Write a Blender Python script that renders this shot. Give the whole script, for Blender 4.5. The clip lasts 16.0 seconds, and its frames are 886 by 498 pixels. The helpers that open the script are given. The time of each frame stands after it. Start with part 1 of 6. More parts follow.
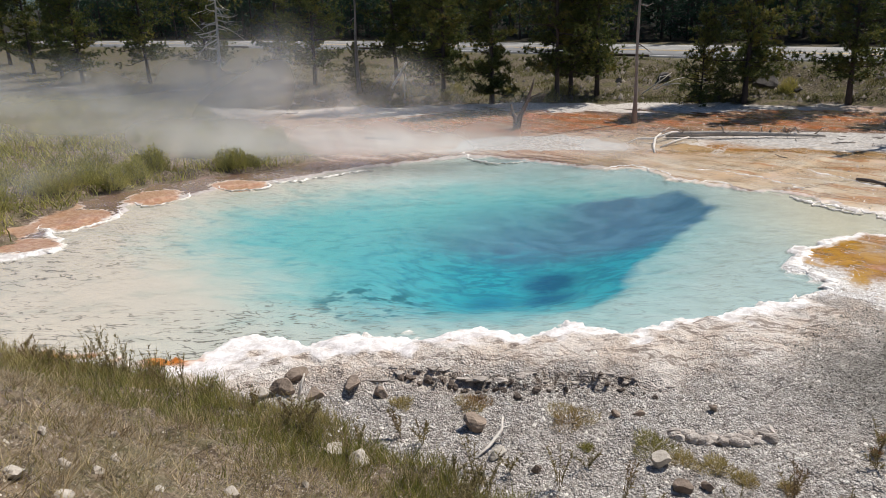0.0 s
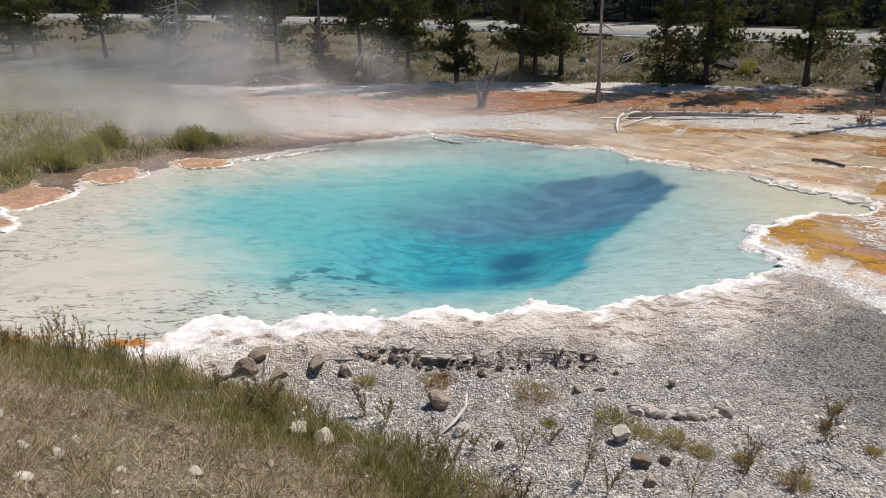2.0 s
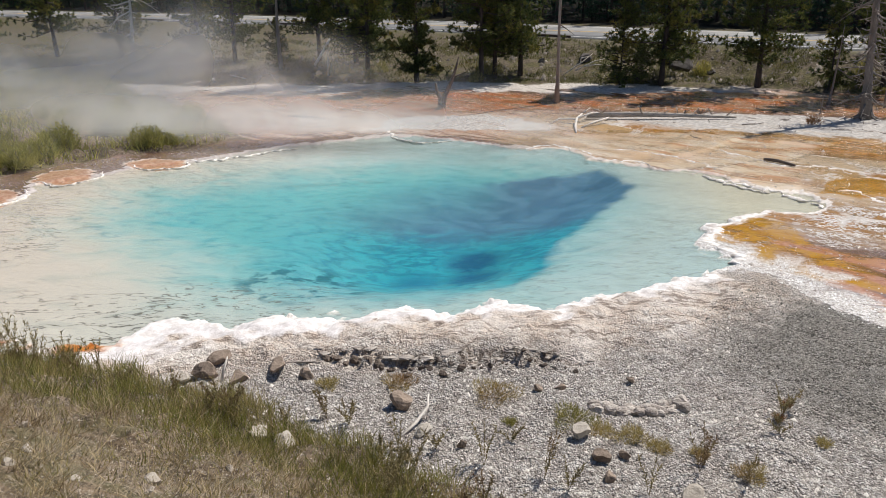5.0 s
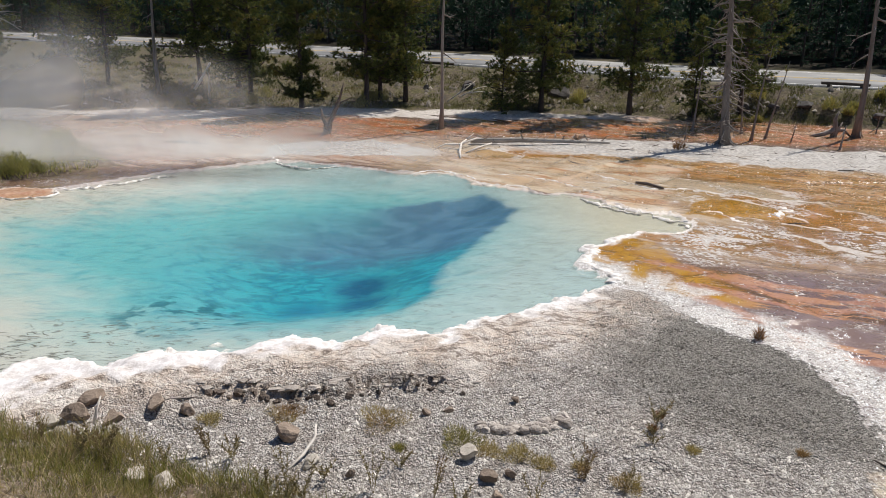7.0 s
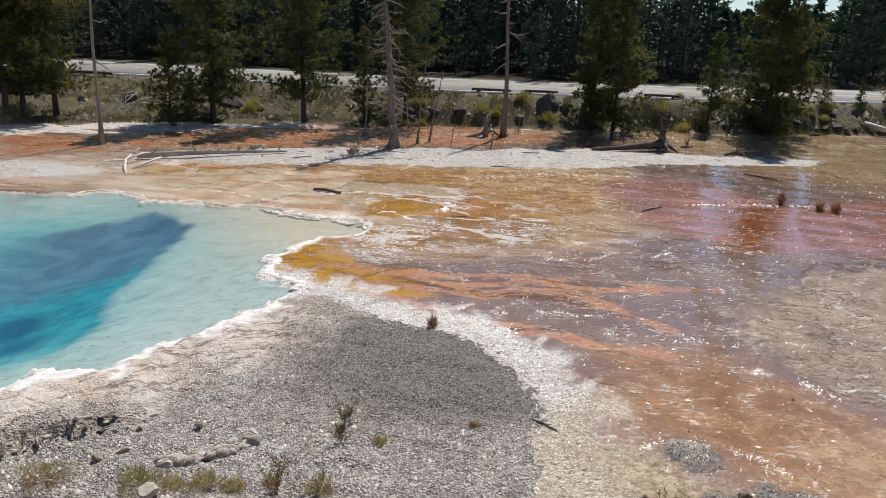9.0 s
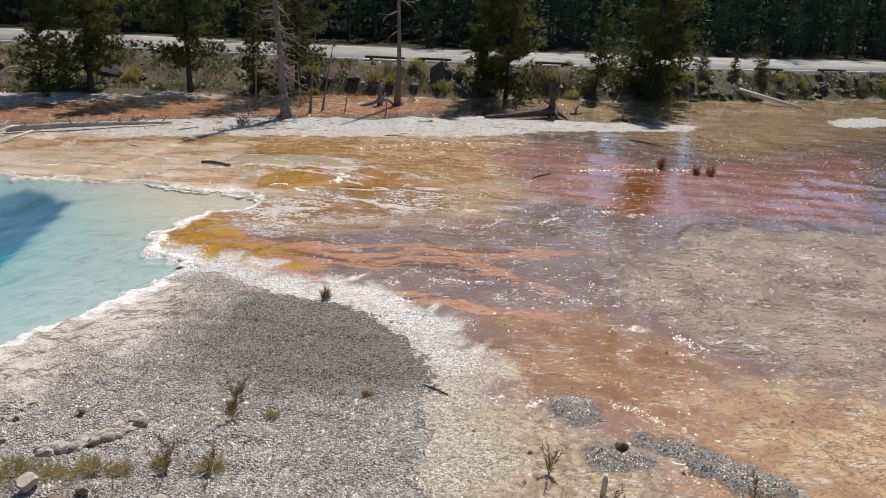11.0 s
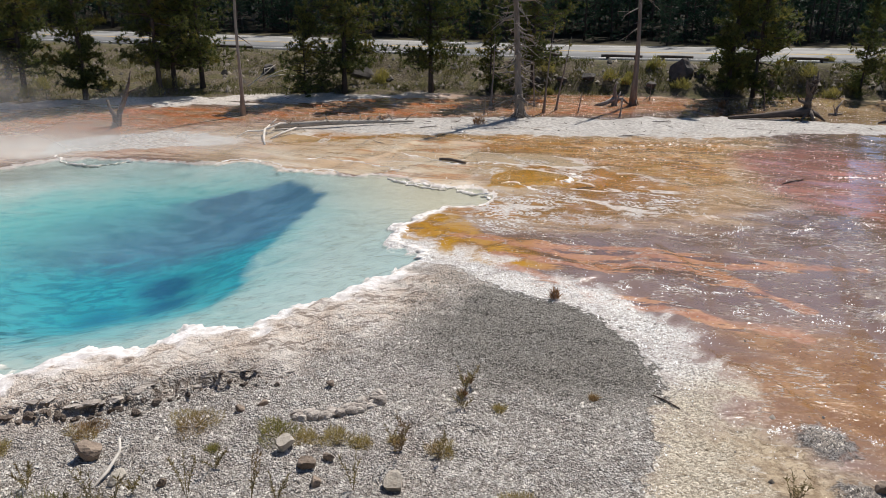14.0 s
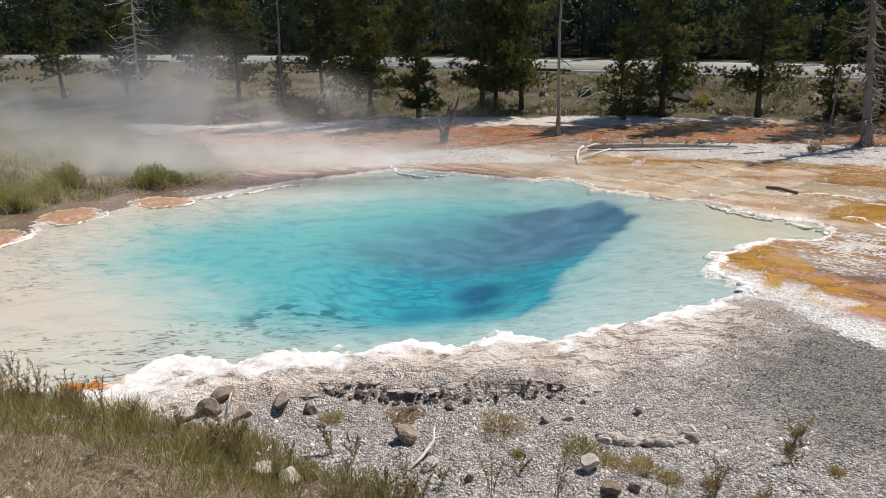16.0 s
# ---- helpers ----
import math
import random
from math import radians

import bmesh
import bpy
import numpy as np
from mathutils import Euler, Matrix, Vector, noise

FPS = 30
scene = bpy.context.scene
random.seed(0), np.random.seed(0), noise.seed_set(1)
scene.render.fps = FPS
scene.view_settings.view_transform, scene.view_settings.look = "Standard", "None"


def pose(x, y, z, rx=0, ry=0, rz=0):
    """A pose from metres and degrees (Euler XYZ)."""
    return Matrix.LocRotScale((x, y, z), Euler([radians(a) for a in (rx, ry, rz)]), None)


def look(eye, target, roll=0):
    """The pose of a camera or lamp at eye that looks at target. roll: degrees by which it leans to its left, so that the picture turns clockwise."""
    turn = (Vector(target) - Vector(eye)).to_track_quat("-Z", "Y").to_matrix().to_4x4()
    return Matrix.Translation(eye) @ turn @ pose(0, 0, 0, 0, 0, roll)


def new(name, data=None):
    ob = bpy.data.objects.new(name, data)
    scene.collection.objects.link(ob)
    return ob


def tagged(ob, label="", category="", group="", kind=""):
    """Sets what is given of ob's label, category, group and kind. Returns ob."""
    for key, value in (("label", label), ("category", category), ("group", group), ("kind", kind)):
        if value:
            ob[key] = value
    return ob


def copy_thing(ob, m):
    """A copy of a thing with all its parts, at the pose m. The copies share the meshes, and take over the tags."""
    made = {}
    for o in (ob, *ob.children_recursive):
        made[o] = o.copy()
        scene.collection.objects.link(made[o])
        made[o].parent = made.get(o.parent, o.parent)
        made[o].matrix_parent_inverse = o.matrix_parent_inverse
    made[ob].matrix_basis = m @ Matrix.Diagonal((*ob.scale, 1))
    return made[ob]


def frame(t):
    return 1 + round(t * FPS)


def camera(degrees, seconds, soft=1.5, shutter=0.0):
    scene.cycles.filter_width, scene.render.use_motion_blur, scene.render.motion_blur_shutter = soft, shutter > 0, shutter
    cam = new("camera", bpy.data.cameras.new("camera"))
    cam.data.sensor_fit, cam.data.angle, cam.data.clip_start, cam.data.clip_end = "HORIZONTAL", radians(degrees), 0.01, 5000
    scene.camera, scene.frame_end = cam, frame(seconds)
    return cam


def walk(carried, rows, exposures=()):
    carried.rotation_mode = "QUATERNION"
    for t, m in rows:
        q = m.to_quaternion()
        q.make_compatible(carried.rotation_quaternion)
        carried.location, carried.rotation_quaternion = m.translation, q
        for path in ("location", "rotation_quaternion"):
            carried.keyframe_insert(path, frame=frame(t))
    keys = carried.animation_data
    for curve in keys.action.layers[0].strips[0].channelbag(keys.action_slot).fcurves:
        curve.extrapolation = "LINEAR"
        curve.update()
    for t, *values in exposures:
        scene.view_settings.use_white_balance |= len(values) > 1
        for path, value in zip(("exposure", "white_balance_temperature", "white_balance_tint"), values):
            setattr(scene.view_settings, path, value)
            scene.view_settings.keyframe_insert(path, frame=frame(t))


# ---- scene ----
cam = camera(61.6, 16.0, soft=0.5)
# seconds, eye x y z, turn about x, y, z in degrees
ROWS = [
    (0.0, 0.0, 0.0, 5.0, 71.34, 2.03, 7.83),
    (0.5, 0.004, -0.004, 4.996, 70.66, 1.5, 6.55),
    (1.0, 0.005, -0.006, 4.992, 70.23, 1.24, 5.81),
    (1.5, 0.016, -0.024, 5.004, 69.94, 1.29, 5.46),
    (2.0, 0.009, -0.015, 5.001, 69.66, 1.19, 5.25),
    (2.5, 0.011, -0.015, 4.996, 69.38, 1.33, 4.85),
    (3.0, 0.016, -0.009, 4.998, 69.04, 1.22, 4.21),
    (3.5, 0.023, -0.014, 5.002, 68.86, 1.04, 3.37),
    (4.0, 0.023, -0.019, 5.007, 68.95, 0.81, 2.79),
    (6.5, 0.035, -0.048, 5.032, 71.01, 0.02, 0.06),
    (7.0, 0.099, -0.082, 5.066, 71.48, -0.94, -6.03),
    (7.5, 0.225, -0.062, 5.061, 72.17, -1.54, -13.22),
    (8.0, 0.284, -0.091, 5.08, 72.71, -1.97, -19.56),
    (8.5, 0.356, -0.086, 5.055, 73.0, -2.3, -24.92),
    (9.0, 0.4, -0.139, 5.068, 72.85, -2.5, -29.84),
    (9.5, 0.441, -0.199, 5.092, 72.46, -2.73, -34.15),
    (10.0, 0.469, -0.242, 5.109, 72.0, -2.92, -37.36),
    (12.5, 0.516, -0.39, 5.182, 69.11, -2.39, -36.39),
    (13.0, 0.472, -0.318, 5.16, 69.22, -1.97, -32.37),
    (13.5, 0.402, -0.278, 5.171, 69.58, -1.38, -26.98),
    (14.0, 0.345, -0.238, 5.145, 70.19, -0.62, -20.49),
    (14.5, 0.238, -0.168, 5.074, 70.97, -0.0, -13.72),
    (15.0, 0.146, -0.137, 5.055, 71.54, 0.51, -6.98),
    (15.5, 0.08, -0.069, 5.013, 72.0, 1.15, -1.25),
    (16.0, 0.035, -0.022, 4.972, 72.27, 1.56, 2.36),
]
walk(cam, [(t, pose(x, y, z, rx, ry, rz)) for t, x, y, z, rx, ry, rz in ROWS], exposures=[(0, 0.13), (6.5, 0.13), (8, 0.06), (13.5, 0.06), (15, 0.13), (16, 0.18)])

# ---- light ----
SUN_AZ, SUN_EL = radians(53), radians(57)      # azimuth from +y towards +x
world = bpy.data.worlds.new("world")
scene.world = world
world.use_nodes = True
wn = world.node_tree
sky = wn.nodes.new("ShaderNodeTexSky")
sky.sky_type = "NISHITA"
sky.sun_disc = False
sky.sun_elevation, sky.sun_rotation = SUN_EL, SUN_AZ
sky.air_density, sky.dust_density, sky.ozone_density = 1.0, 0.0, 3.0
sky.altitude = 2200
wn.nodes["Background"].inputs[1].default_value = 0.085
wn.links.new(sky.outputs[0], wn.nodes["Background"].inputs[0])
sun = new("sun", bpy.data.lights.new("sun", "SUN"))
sun.data.energy, sun.data.angle, sun.data.color = 4.6, radians(0.55), (1.0, 0.955, 0.885)
sun.matrix_world = look((40 * math.sin(SUN_AZ), 40 * math.cos(SUN_AZ), 40 * math.tan(SUN_EL)), (0, 0, 0))


# ---- material tools ----
def lin(r, g, b):
    """Linear colour from 0-255 values."""
    return tuple((c / 12.92 if c <= 0.04045 else ((c + 0.055) / 1.055) ** 2.4) for c in (r / 255, g / 255, b / 255)) + (1.0,)


class Nodes:
    """Short hand for building a node material."""

    def __init__(self, name):
        self.mat = bpy.data.materials.new(name)
        self.mat.use_nodes = True
        self.t = self.mat.node_tree
        self.bsdf = self.t.nodes["Principled BSDF"]
        self.out = self.t.nodes["Material Output"]
        self.pos = self.t.nodes.new("ShaderNodeNewGeometry").outputs["Position"]

    def put(self, socket, v):
        if isinstance(v, bpy.types.NodeSocket):
            self.t.links.new(v, socket)
        elif v is not None:
            socket.default_value = v

    def attr(self, name):
        n = self.t.nodes.new("ShaderNodeAttribute")
        n.attribute_name = name
        return n.outputs["Fac"]

    def rand(self):
        return self.t.nodes.new("ShaderNodeObjectInfo").outputs["Random"]

    def island(self):
        return self.t.nodes.new("ShaderNodeNewGeometry").outputs["Random Per Island"]

    def local(self):
        return self.t.nodes.new("ShaderNodeTexCoord").outputs["Object"]

    def scaled(self, vec, s):
        n = self.t.nodes.new("ShaderNodeMapping")
        self.put(n.inputs["Vector"], vec)
        n.inputs["Scale"].default_value = s
        return n.outputs[0]

    def noise(self, scale, detail=4.0, vec=None, rough=0.55, warp=0.0):
        n = self.t.nodes.new("ShaderNodeTexNoise")
        n.inputs["Scale"].default_value = scale
        n.inputs["Detail"].default_value = detail
        n.inputs["Roughness"].default_value = rough
        n.inputs["Distortion"].default_value = warp
        self.put(n.inputs["Vector"], vec or self.pos)
        return n.outputs["Fac"]

    def cells(self, scale, feature="F1", vec=None):
        n = self.t.nodes.new("ShaderNodeTexVoronoi")
        n.feature = feature
        n.inputs["Scale"].default_value = scale
        self.put(n.inputs["Vector"], vec or self.pos)
        return n.outputs["Distance"]

    def cell_tone(self, scale, vec=None):
        """One random value for each cell."""
        n = self.t.nodes.new("ShaderNodeTexVoronoi")
        n.inputs["Scale"].default_value = scale
        self.put(n.inputs["Vector"], vec or self.pos)
        sp = self.t.nodes.new("ShaderNodeSeparateColor")
        self.t.links.new(n.outputs["Color"], sp.inputs[0])
        return sp.outputs[0], n.outputs["Distance"]

    def warped(self, vec, scale, amount):
        """vec shifted by smooth noise."""
        n = self.t.nodes.new("ShaderNodeTexNoise")
        n.inputs["Scale"].default_value = scale
        n.inputs["Detail"].default_value = 3
        self.put(n.inputs["Vector"], vec)
        k = self.t.nodes.new("ShaderNodeVectorMath")
        k.operation = "MULTIPLY_ADD"
        self.put(k.inputs[0], n.outputs["Color"])
        k.inputs[1].default_value = (amount,) * 3
        self.put(k.inputs[2], vec)
        return k.outputs[0]

    def m(self, op, a, b=None, c=None):
        n = self.t.nodes.new("ShaderNodeMath")
        n.operation = op
        for s, v in zip(n.inputs, (a, b, c)):
            self.put(s, v)
        return n.outputs[0]

    def span(self, v, lo, hi, a=0.0, b=1.0):
        """v from lo..hi to a..b, clamped and smooth."""
        n = self.t.nodes.new("ShaderNodeMapRange")
        n.interpolation_type = "SMOOTHSTEP"
        self.put(n.inputs["Value"], v)
        for k, x in zip(("From Min", "From Max", "To Min", "To Max"), (lo, hi, a, b)):
            self.put(n.inputs[k], x)
        return n.outputs["Result"]

    def mix(self, f, a, b):
        n = self.t.nodes.new("ShaderNodeMix")
        n.data_type = "RGBA"
        self.put(n.inputs[0], f)
        self.put(n.inputs[6], a)
        self.put(n.inputs[7], b)
        return n.outputs[2]

    def blend(self, f, a, b):
        n = self.t.nodes.new("ShaderNodeMix")
        self.put(n.inputs[0], f)
        self.put(n.inputs[2], a)
        self.put(n.inputs[3], b)
        return n.outputs[0]

    def bump(self, h, strength=0.5, dist=0.02, normal=None):
        n = self.t.nodes.new("ShaderNodeBump")
        self.put(n.inputs["Strength"], strength)
        n.inputs["Distance"].default_value = dist
        self.put(n.inputs["Height"], h)
        if normal:
            self.put(n.inputs["Normal"], normal)
        return n.outputs[0]

    def done(self, color=None, rough=None, normal=None, metal=None):
        for k, v in (("Base Color", color), ("Roughness", rough), ("Normal", normal), ("Metallic", metal)):
            self.put(self.bsdf.inputs[k], v)
        return self.mat


def plain(name, a, b, rough=0.8, scale=8.0, bump=0.4, dist=0.01, stretch=(1, 1, 1), by_object=False):
    """Two-tone grained material at two scales."""
    g = Nodes(name)
    v = g.scaled(g.local(), stretch)
    n1, n2 = g.noise(scale, 5, v), g.noise(scale * 6, 3, v)
    f = g.m("ADD", g.m("MULTIPLY", n1, 0.7), g.m("MULTIPLY", n2, 0.3))
    f = g.span(f, 0.33, 0.67)
    if by_object:
        f = g.m("MULTIPLY", g.m("ADD", f, g.rand()), 0.5)
    return g.done(g.mix(f, lin(*a), lin(*b)), rough, g.bump(g.m("ADD", n1, g.m("MULTIPLY", n2, 0.5)), bump, dist))


# ---- plan ----
POOL = [(-12.2, 10.6), (-9.2, 9.1), (-7.0, 9.3), (-6.1, 9.2), (-5.3, 9.3), (-4.9, 9.6), (-4.7, 10.0), (-3.5, 10.1), (-2.3, 10.3), (-1.5, 10.4), (-1.0, 10.6), (-0.4, 10.5), (0.3, 10.8), (1.2, 10.6), (1.9, 11.2), (2.8, 11.3), (3.3, 11.8), (4.0, 12.1), (4.7, 12.6), (4.8, 13.3), (4.4, 13.7), (4.7, 14.4), (5.4, 15.3), (6.4, 15.8), (7.6, 15.9), (8.1, 16.7), (7.5, 17.6), (6.8, 18.1), (6.2, 19.3), (5.1, 19.6), (4.3, 20.3), (3.4, 21.0), (3.3, 21.4), (2.3, 22.4), (1.5, 22.3), (-0.8, 23.6), (-2.6, 24.2), (-4.9, 23.1), (-6.5, 22.2), (-8.3, 20.5), (-9.5, 20.0), (-10.0, 19.0), (-11.3, 18.1), (-11.0, 17.0), (-12.0, 15.9), (-10.8, 14.4), (-11.6, 13.8), (-13.7, 12.8)]
MID = [(-9.2, 14.8), (-6.5, 12.8), (-5.3, 11.3), (-3.8, 10.8), (-2.5, 11.0), (0.3, 11.3), (1.2, 11.4), (2.1, 12.7), (3.8, 16.8), (3.6, 20.9), (1.3, 22.1), (-3.0, 22.4), (-6.8, 20.6), (-9.6, 18.7)]
DEEP = [(-3.5, 12.7), (-2.6, 11.7), (-1.6, 11.4), (-0.1, 11.7), (0.8, 12.3), (1.4, 13.0), (1.8, 14.5), (2.4, 15.6), (3.7, 17.7), (4.1, 18.6), (3.5, 20.1), (1.2, 19.9), (-1.8, 18.7), (-3.3, 16.7), (-3.9, 15.0)]
GRAVEL = [(4.7, 12.8), (5.2, 12.0), (5.7, 10.6), (6.5, 9.6), (6.7, 8.6), (6.5, 7.6), (6.4, 7.1), (5.7, 6.4), (5.3, 5.7), (4.8, 5.2), (4.4, 4.6), (4.2, 3.0), (-12.0, 3.0), (-12.0, 10.6), (-9.0, 11.0), (-4.6, 11.5), (1.0, 12.5), (4.2, 13.6)]
DARK = [(5.3, 12.6), (6.4, 11.0), (7.2, 10.0), (7.5, 8.5), (7.0, 7.2), (6.5, 6.7), (5.2, 6.9), (4.3, 7.7), (3.8, 8.8), (4.0, 10.2), (4.4, 11.6)]
CREAM = [(5.8, 6.2), (6.4, 6.0), (6.9, 5.5), (7.1, 4.6), (7.1, 3.8), (6.5, 3.2), (4.5, 4.6), (5.0, 5.4)]
ORANGE = [(4.8, 14.3), (5.8, 15.6), (6.5, 15.2), (6.5, 13.5), (7.7, 12.6), (9.3, 11.6), (11.6, 9.9), (11.4, 9.7), (9.6, 10.7), (10.0, 9.7), (10.0, 8.7), (9.5, 9.4), (8.5, 10.6), (7.3, 11.1), (6.0, 11.9), (5.1, 12.7)]
STREAK = [(6.3, 11.5), (7.2, 10.1), (8.1, 9.2), (8.5, 8.0), (7.8, 8.9), (6.7, 9.9), (6.1, 11.1)]
BROWN = [(8.5, 8.2), (10.0, 7.2), (10.3, 6.0), (10.3, 4.7), (9.9, 3.4), (9.8, 2.5), (8.4, 1.9), (7.0, 2.8), (7.5, 4.1), (7.4, 5.1), (7.1, 5.9), (7.6, 7.2)]
PINK_GLARE = [(17.2, 18.7), (20.9, 18.6), (20.9, 14.1), (30.6, 11.9), (20.5, 7.3), (17.7, 9.9), (15.6, 10.9), (15.0, 12.7), (15.0, 14.6)]
TREE_MIRROR = [(19.1, 14.1), (20.6, 13.8), (16.1, 10.6), (15.3, 11.3)]
YELLOW = [(3.5, 26.0), (8.1, 25.1), (13.1, 22.5), (18.1, 19.9), (14.8, 15.5), (11.4, 14.6), (9.3, 15.1), (7.7, 16.0), (10.7, 16.8), (9.4, 19.1), (7.6, 21.9), (4.1, 22.2), (2.8, 23.0)]
FLAT = [(-3.5, 25.0), (-3.0, 27.2), (0.5, 28.0), (3.1, 25.5), (4.5, 28.2), (8.9, 27.8), (13.5, 26.9), (17.3, 25.3), (22.5, 24.3), (26.3, 21.1), (30.7, 19.0), (28.4, 18.2), (22.2, 20.5), (17.9, 20.9), (12.6, 23.1), (8.0, 24.8)]
FAR_ORANGE = [(-10.5, 32.0), (-6, 33.5), (0, 34.2), (4.0, 32.1), (8.6, 34.3), (13.3, 33.5), (17.2, 32.1), (25.3, 29.2), (24.0, 26.8), (17.7, 25.9), (13.3, 27.4), (7.1, 28.2), (3.6, 29.1), (0, 28.4), (-6, 28.6)]
SHORE = [(-13.5, 33.0), (-9.5, 26.0), (-7.0, 23.6), (-2.6, 24.6), (2.0, 23.0), (4.0, 25.8), (4.0, 28.6), (-2, 28.8), (-4, 30.5), (-4, 35), (-12, 35.4)]
CRUST = [(10.6, 5.6), (10.9, 7.4), (12.0, 8.5), (15.6, 9.2), (18.0, 8.4), (19.5, 6.8), (24, 6.0), (26, 0.0), (16, -2.0), (11.4, 2.2)]
TAN = [(8.9, 4.4), (9.9, 4.6), (10.9, 3.6), (11.6, 2.0), (11.0, 0.5), (8.8, 1.6), (8.2, 3.0)]
GOLD = [(8.2, 17.2), (8.9, 18.4), (9.6, 18.7), (10.3, 18.3), (10.9, 17.2), (10.2, 16.6), (9.4, 17.0), (8.9, 16.7)]
OLIVE = [(7.1, 17.0), (7.8, 16.4), (7.4, 15.7), (6.8, 15.9)]
CRUMBS = [(7.9, 16.4), (8.8, 16.2), (9.6, 16.5), (10.3, 15.4), (9.2, 14.8), (8.3, 14.2), (7.2, 13.5), (6.3, 14.0), (6.6, 14.9)]
WHITE_PATCH = [(10.9, 15.4), (12.0, 15.6), (12.6, 14.3), (11.4, 13.5), (10.2, 13.9)]
CREAMFLOW = [(2.2, 23.6), (4.7, 24.6), (7.9, 24.1), (10.5, 22.6), (9.0, 20.4), (8.3, 18.9), (8.3, 17.4), (7.9, 16.9), (6.7, 17.9), (5.8, 19.4), (4.2, 20.6), (2.6, 22.2)]
LOBES = [(-10.95, 18.9, 0.75, 0.72), (-9.0, 20.25, 0.8, 0.5), (-12.0, 16.7, 0.95, 0.85), (-11.75, 14.5, 0.75, 0.55), (-13.2, 17.6, 0.8, 0.7), (-12.9, 15.4, 0.8, 0.6), (-5.8, 9.25, 0.65, 0.22), (-7.6, 9.35, 0.7, 0.25)]
MEADOW = [(-12.0, 14.6), (-13.0, 15.8), (-12.7, 17.4), (-12.6, 18.6), (-11.6, 20.2), (-10.0, 21.2), (-8.4, 22.4), (-7.4, 23.6), (-10.0, 27.5), (-14.5, 32.4), (-18, 37), (-60, 60), (-60, 10), (-18, 11.5)]
STREAMS = [[(5.9, 13.9), (6.7, 13.2), (7.0, 12.6), (7.9, 12.3), (9.0, 11.8), (9.6, 11.0), (10.3, 10.3), (11.3, 9.9), (12.6, 9.4)], [(6.0, 12.6), (6.7, 12.0), (7.7, 11.15), (8.7, 11.1), (9.2, 10.6), (9.7, 10.0), (10.0, 8.8), (10.1, 8.2)],
           [(6.1, 11.8), (6.7, 10.8), (7.0, 9.9), (7.4, 9.3), (7.9, 8.9), (8.7, 8.1), (9.3, 7.4)], [(7.0, 12.6), (7.8, 11.7), (8.6, 11.5), (9.3, 11.2)]]
GRIT = [(7.3, 5.2, 0.28), (6.85, 4.25, 0.24), (7.1, 4.05, 0.18), (7.7, 3.95, 0.2), (7.78, 3.5, 0.25), (7.9, 3.1, 0.28), (8.0, 2.75, 0.24), (7.55, 4.25, 0.14)]
BANK_FOOT = [(-60, 30), (-16, 11.6), (-9, 9.5), (-6.2, 8.95), (-5, 8.6), (-4.2, 8.3), (-3.3, 7.92), (-2.4, 7.55), (-1.5, 7.1), (-0.2, 6.25), (1.5, 5.0), (3.0, 4.75), (4.3, 4.5), (6.2, 3.35), (8.6, 1.5), (14, -3), (40, -30)]
FAR_FOOT = [(-90, 55), (-40, 40), (-15.7, 36.3), (-7.5, 36.2), (-2, 36.5), (5.8, 35.6), (12.5, 34.4), (15.5, 32.7), (26, 28.9), (35, 25.2), (42, 23.0), (55, 20.6), (120, 6), (400, -50)]
ROAD_MID = [(-330, 210), (-160, 130), (-72, 92), (-18, 65.5), (6.2, 49.7), (14.5, 43.9), (23.4, 38.4), (36.5, 33.0), (62.5, 25.8), (120, 12), (400, -50)]
ROAD_HALF, ROAD_Z = 4.6, 1.4


def smooth_line(pts, n=8):
    """Catmull-Rom through pts."""
    p = np.array([2 * np.array(pts[0]) - pts[1], *map(np.array, pts), 2 * np.array(pts[-1]) - pts[-2]], float)
    out = []
    for a, b, c, d in zip(p, p[1:], p[2:], p[3:]):
        for k in range(n):
            t = k / n
            out.append(0.5 * (2 * b + (c - a) * t + (2 * a - 5 * b + 4 * c - d) * t * t + (3 * b - a - 3 * c + d) * t ** 3))
    return np.array(out + [p[-2]])


def line_distance(P, line, closed=False):
    """Distance of the points P to a polyline, and which side (+ left of its course)."""
    line = np.array(line, float)
    a, b = line, np.roll(line, -1, 0)
    if not closed:
        a, b = a[:-1], b[:-1]
    best, side = np.full(len(P), 1e9), np.zeros(len(P))
    for p, q in zip(a, b):
        e = q - p
        w = P - p
        t = np.clip((w @ e) / (e @ e), 0, 1)
        r = w - t[:, None] * e
        d = np.hypot(r[:, 0], r[:, 1])
        s = e[0] * w[:, 1] - e[1] * w[:, 0]
        near = d < best - 1e-9
        side = np.where(near, np.sign(s), side)
        best = np.minimum(best, d)
    return best, side


def inside(P, poly):
    """Signed distance to a closed polygon, + inside."""
    d, _ = line_distance(P, poly, True)
    x, y = P[:, 0], P[:, 1]
    odd = np.zeros(len(P), bool)
    for (x0, y0), (x1, y1) in zip(poly, poly[1:] + poly[:1]):
        if y0 != y1:
            odd ^= ((y0 > y) != (y1 > y)) & (x < (x1 - x0) * (y - y0) / (y1 - y0) + x0)
    return np.where(odd, d, -d)


def sstep(v, lo, hi):
    t = np.clip((v - lo) / (hi - lo), 0, 1)
    return t * t * (3 - 2 * t)


rng = np.random.default_rng(4)
WAVES = [(rng.uniform(-1, 1, 2), rng.uniform(0, 6.28)) for _ in range(28)]


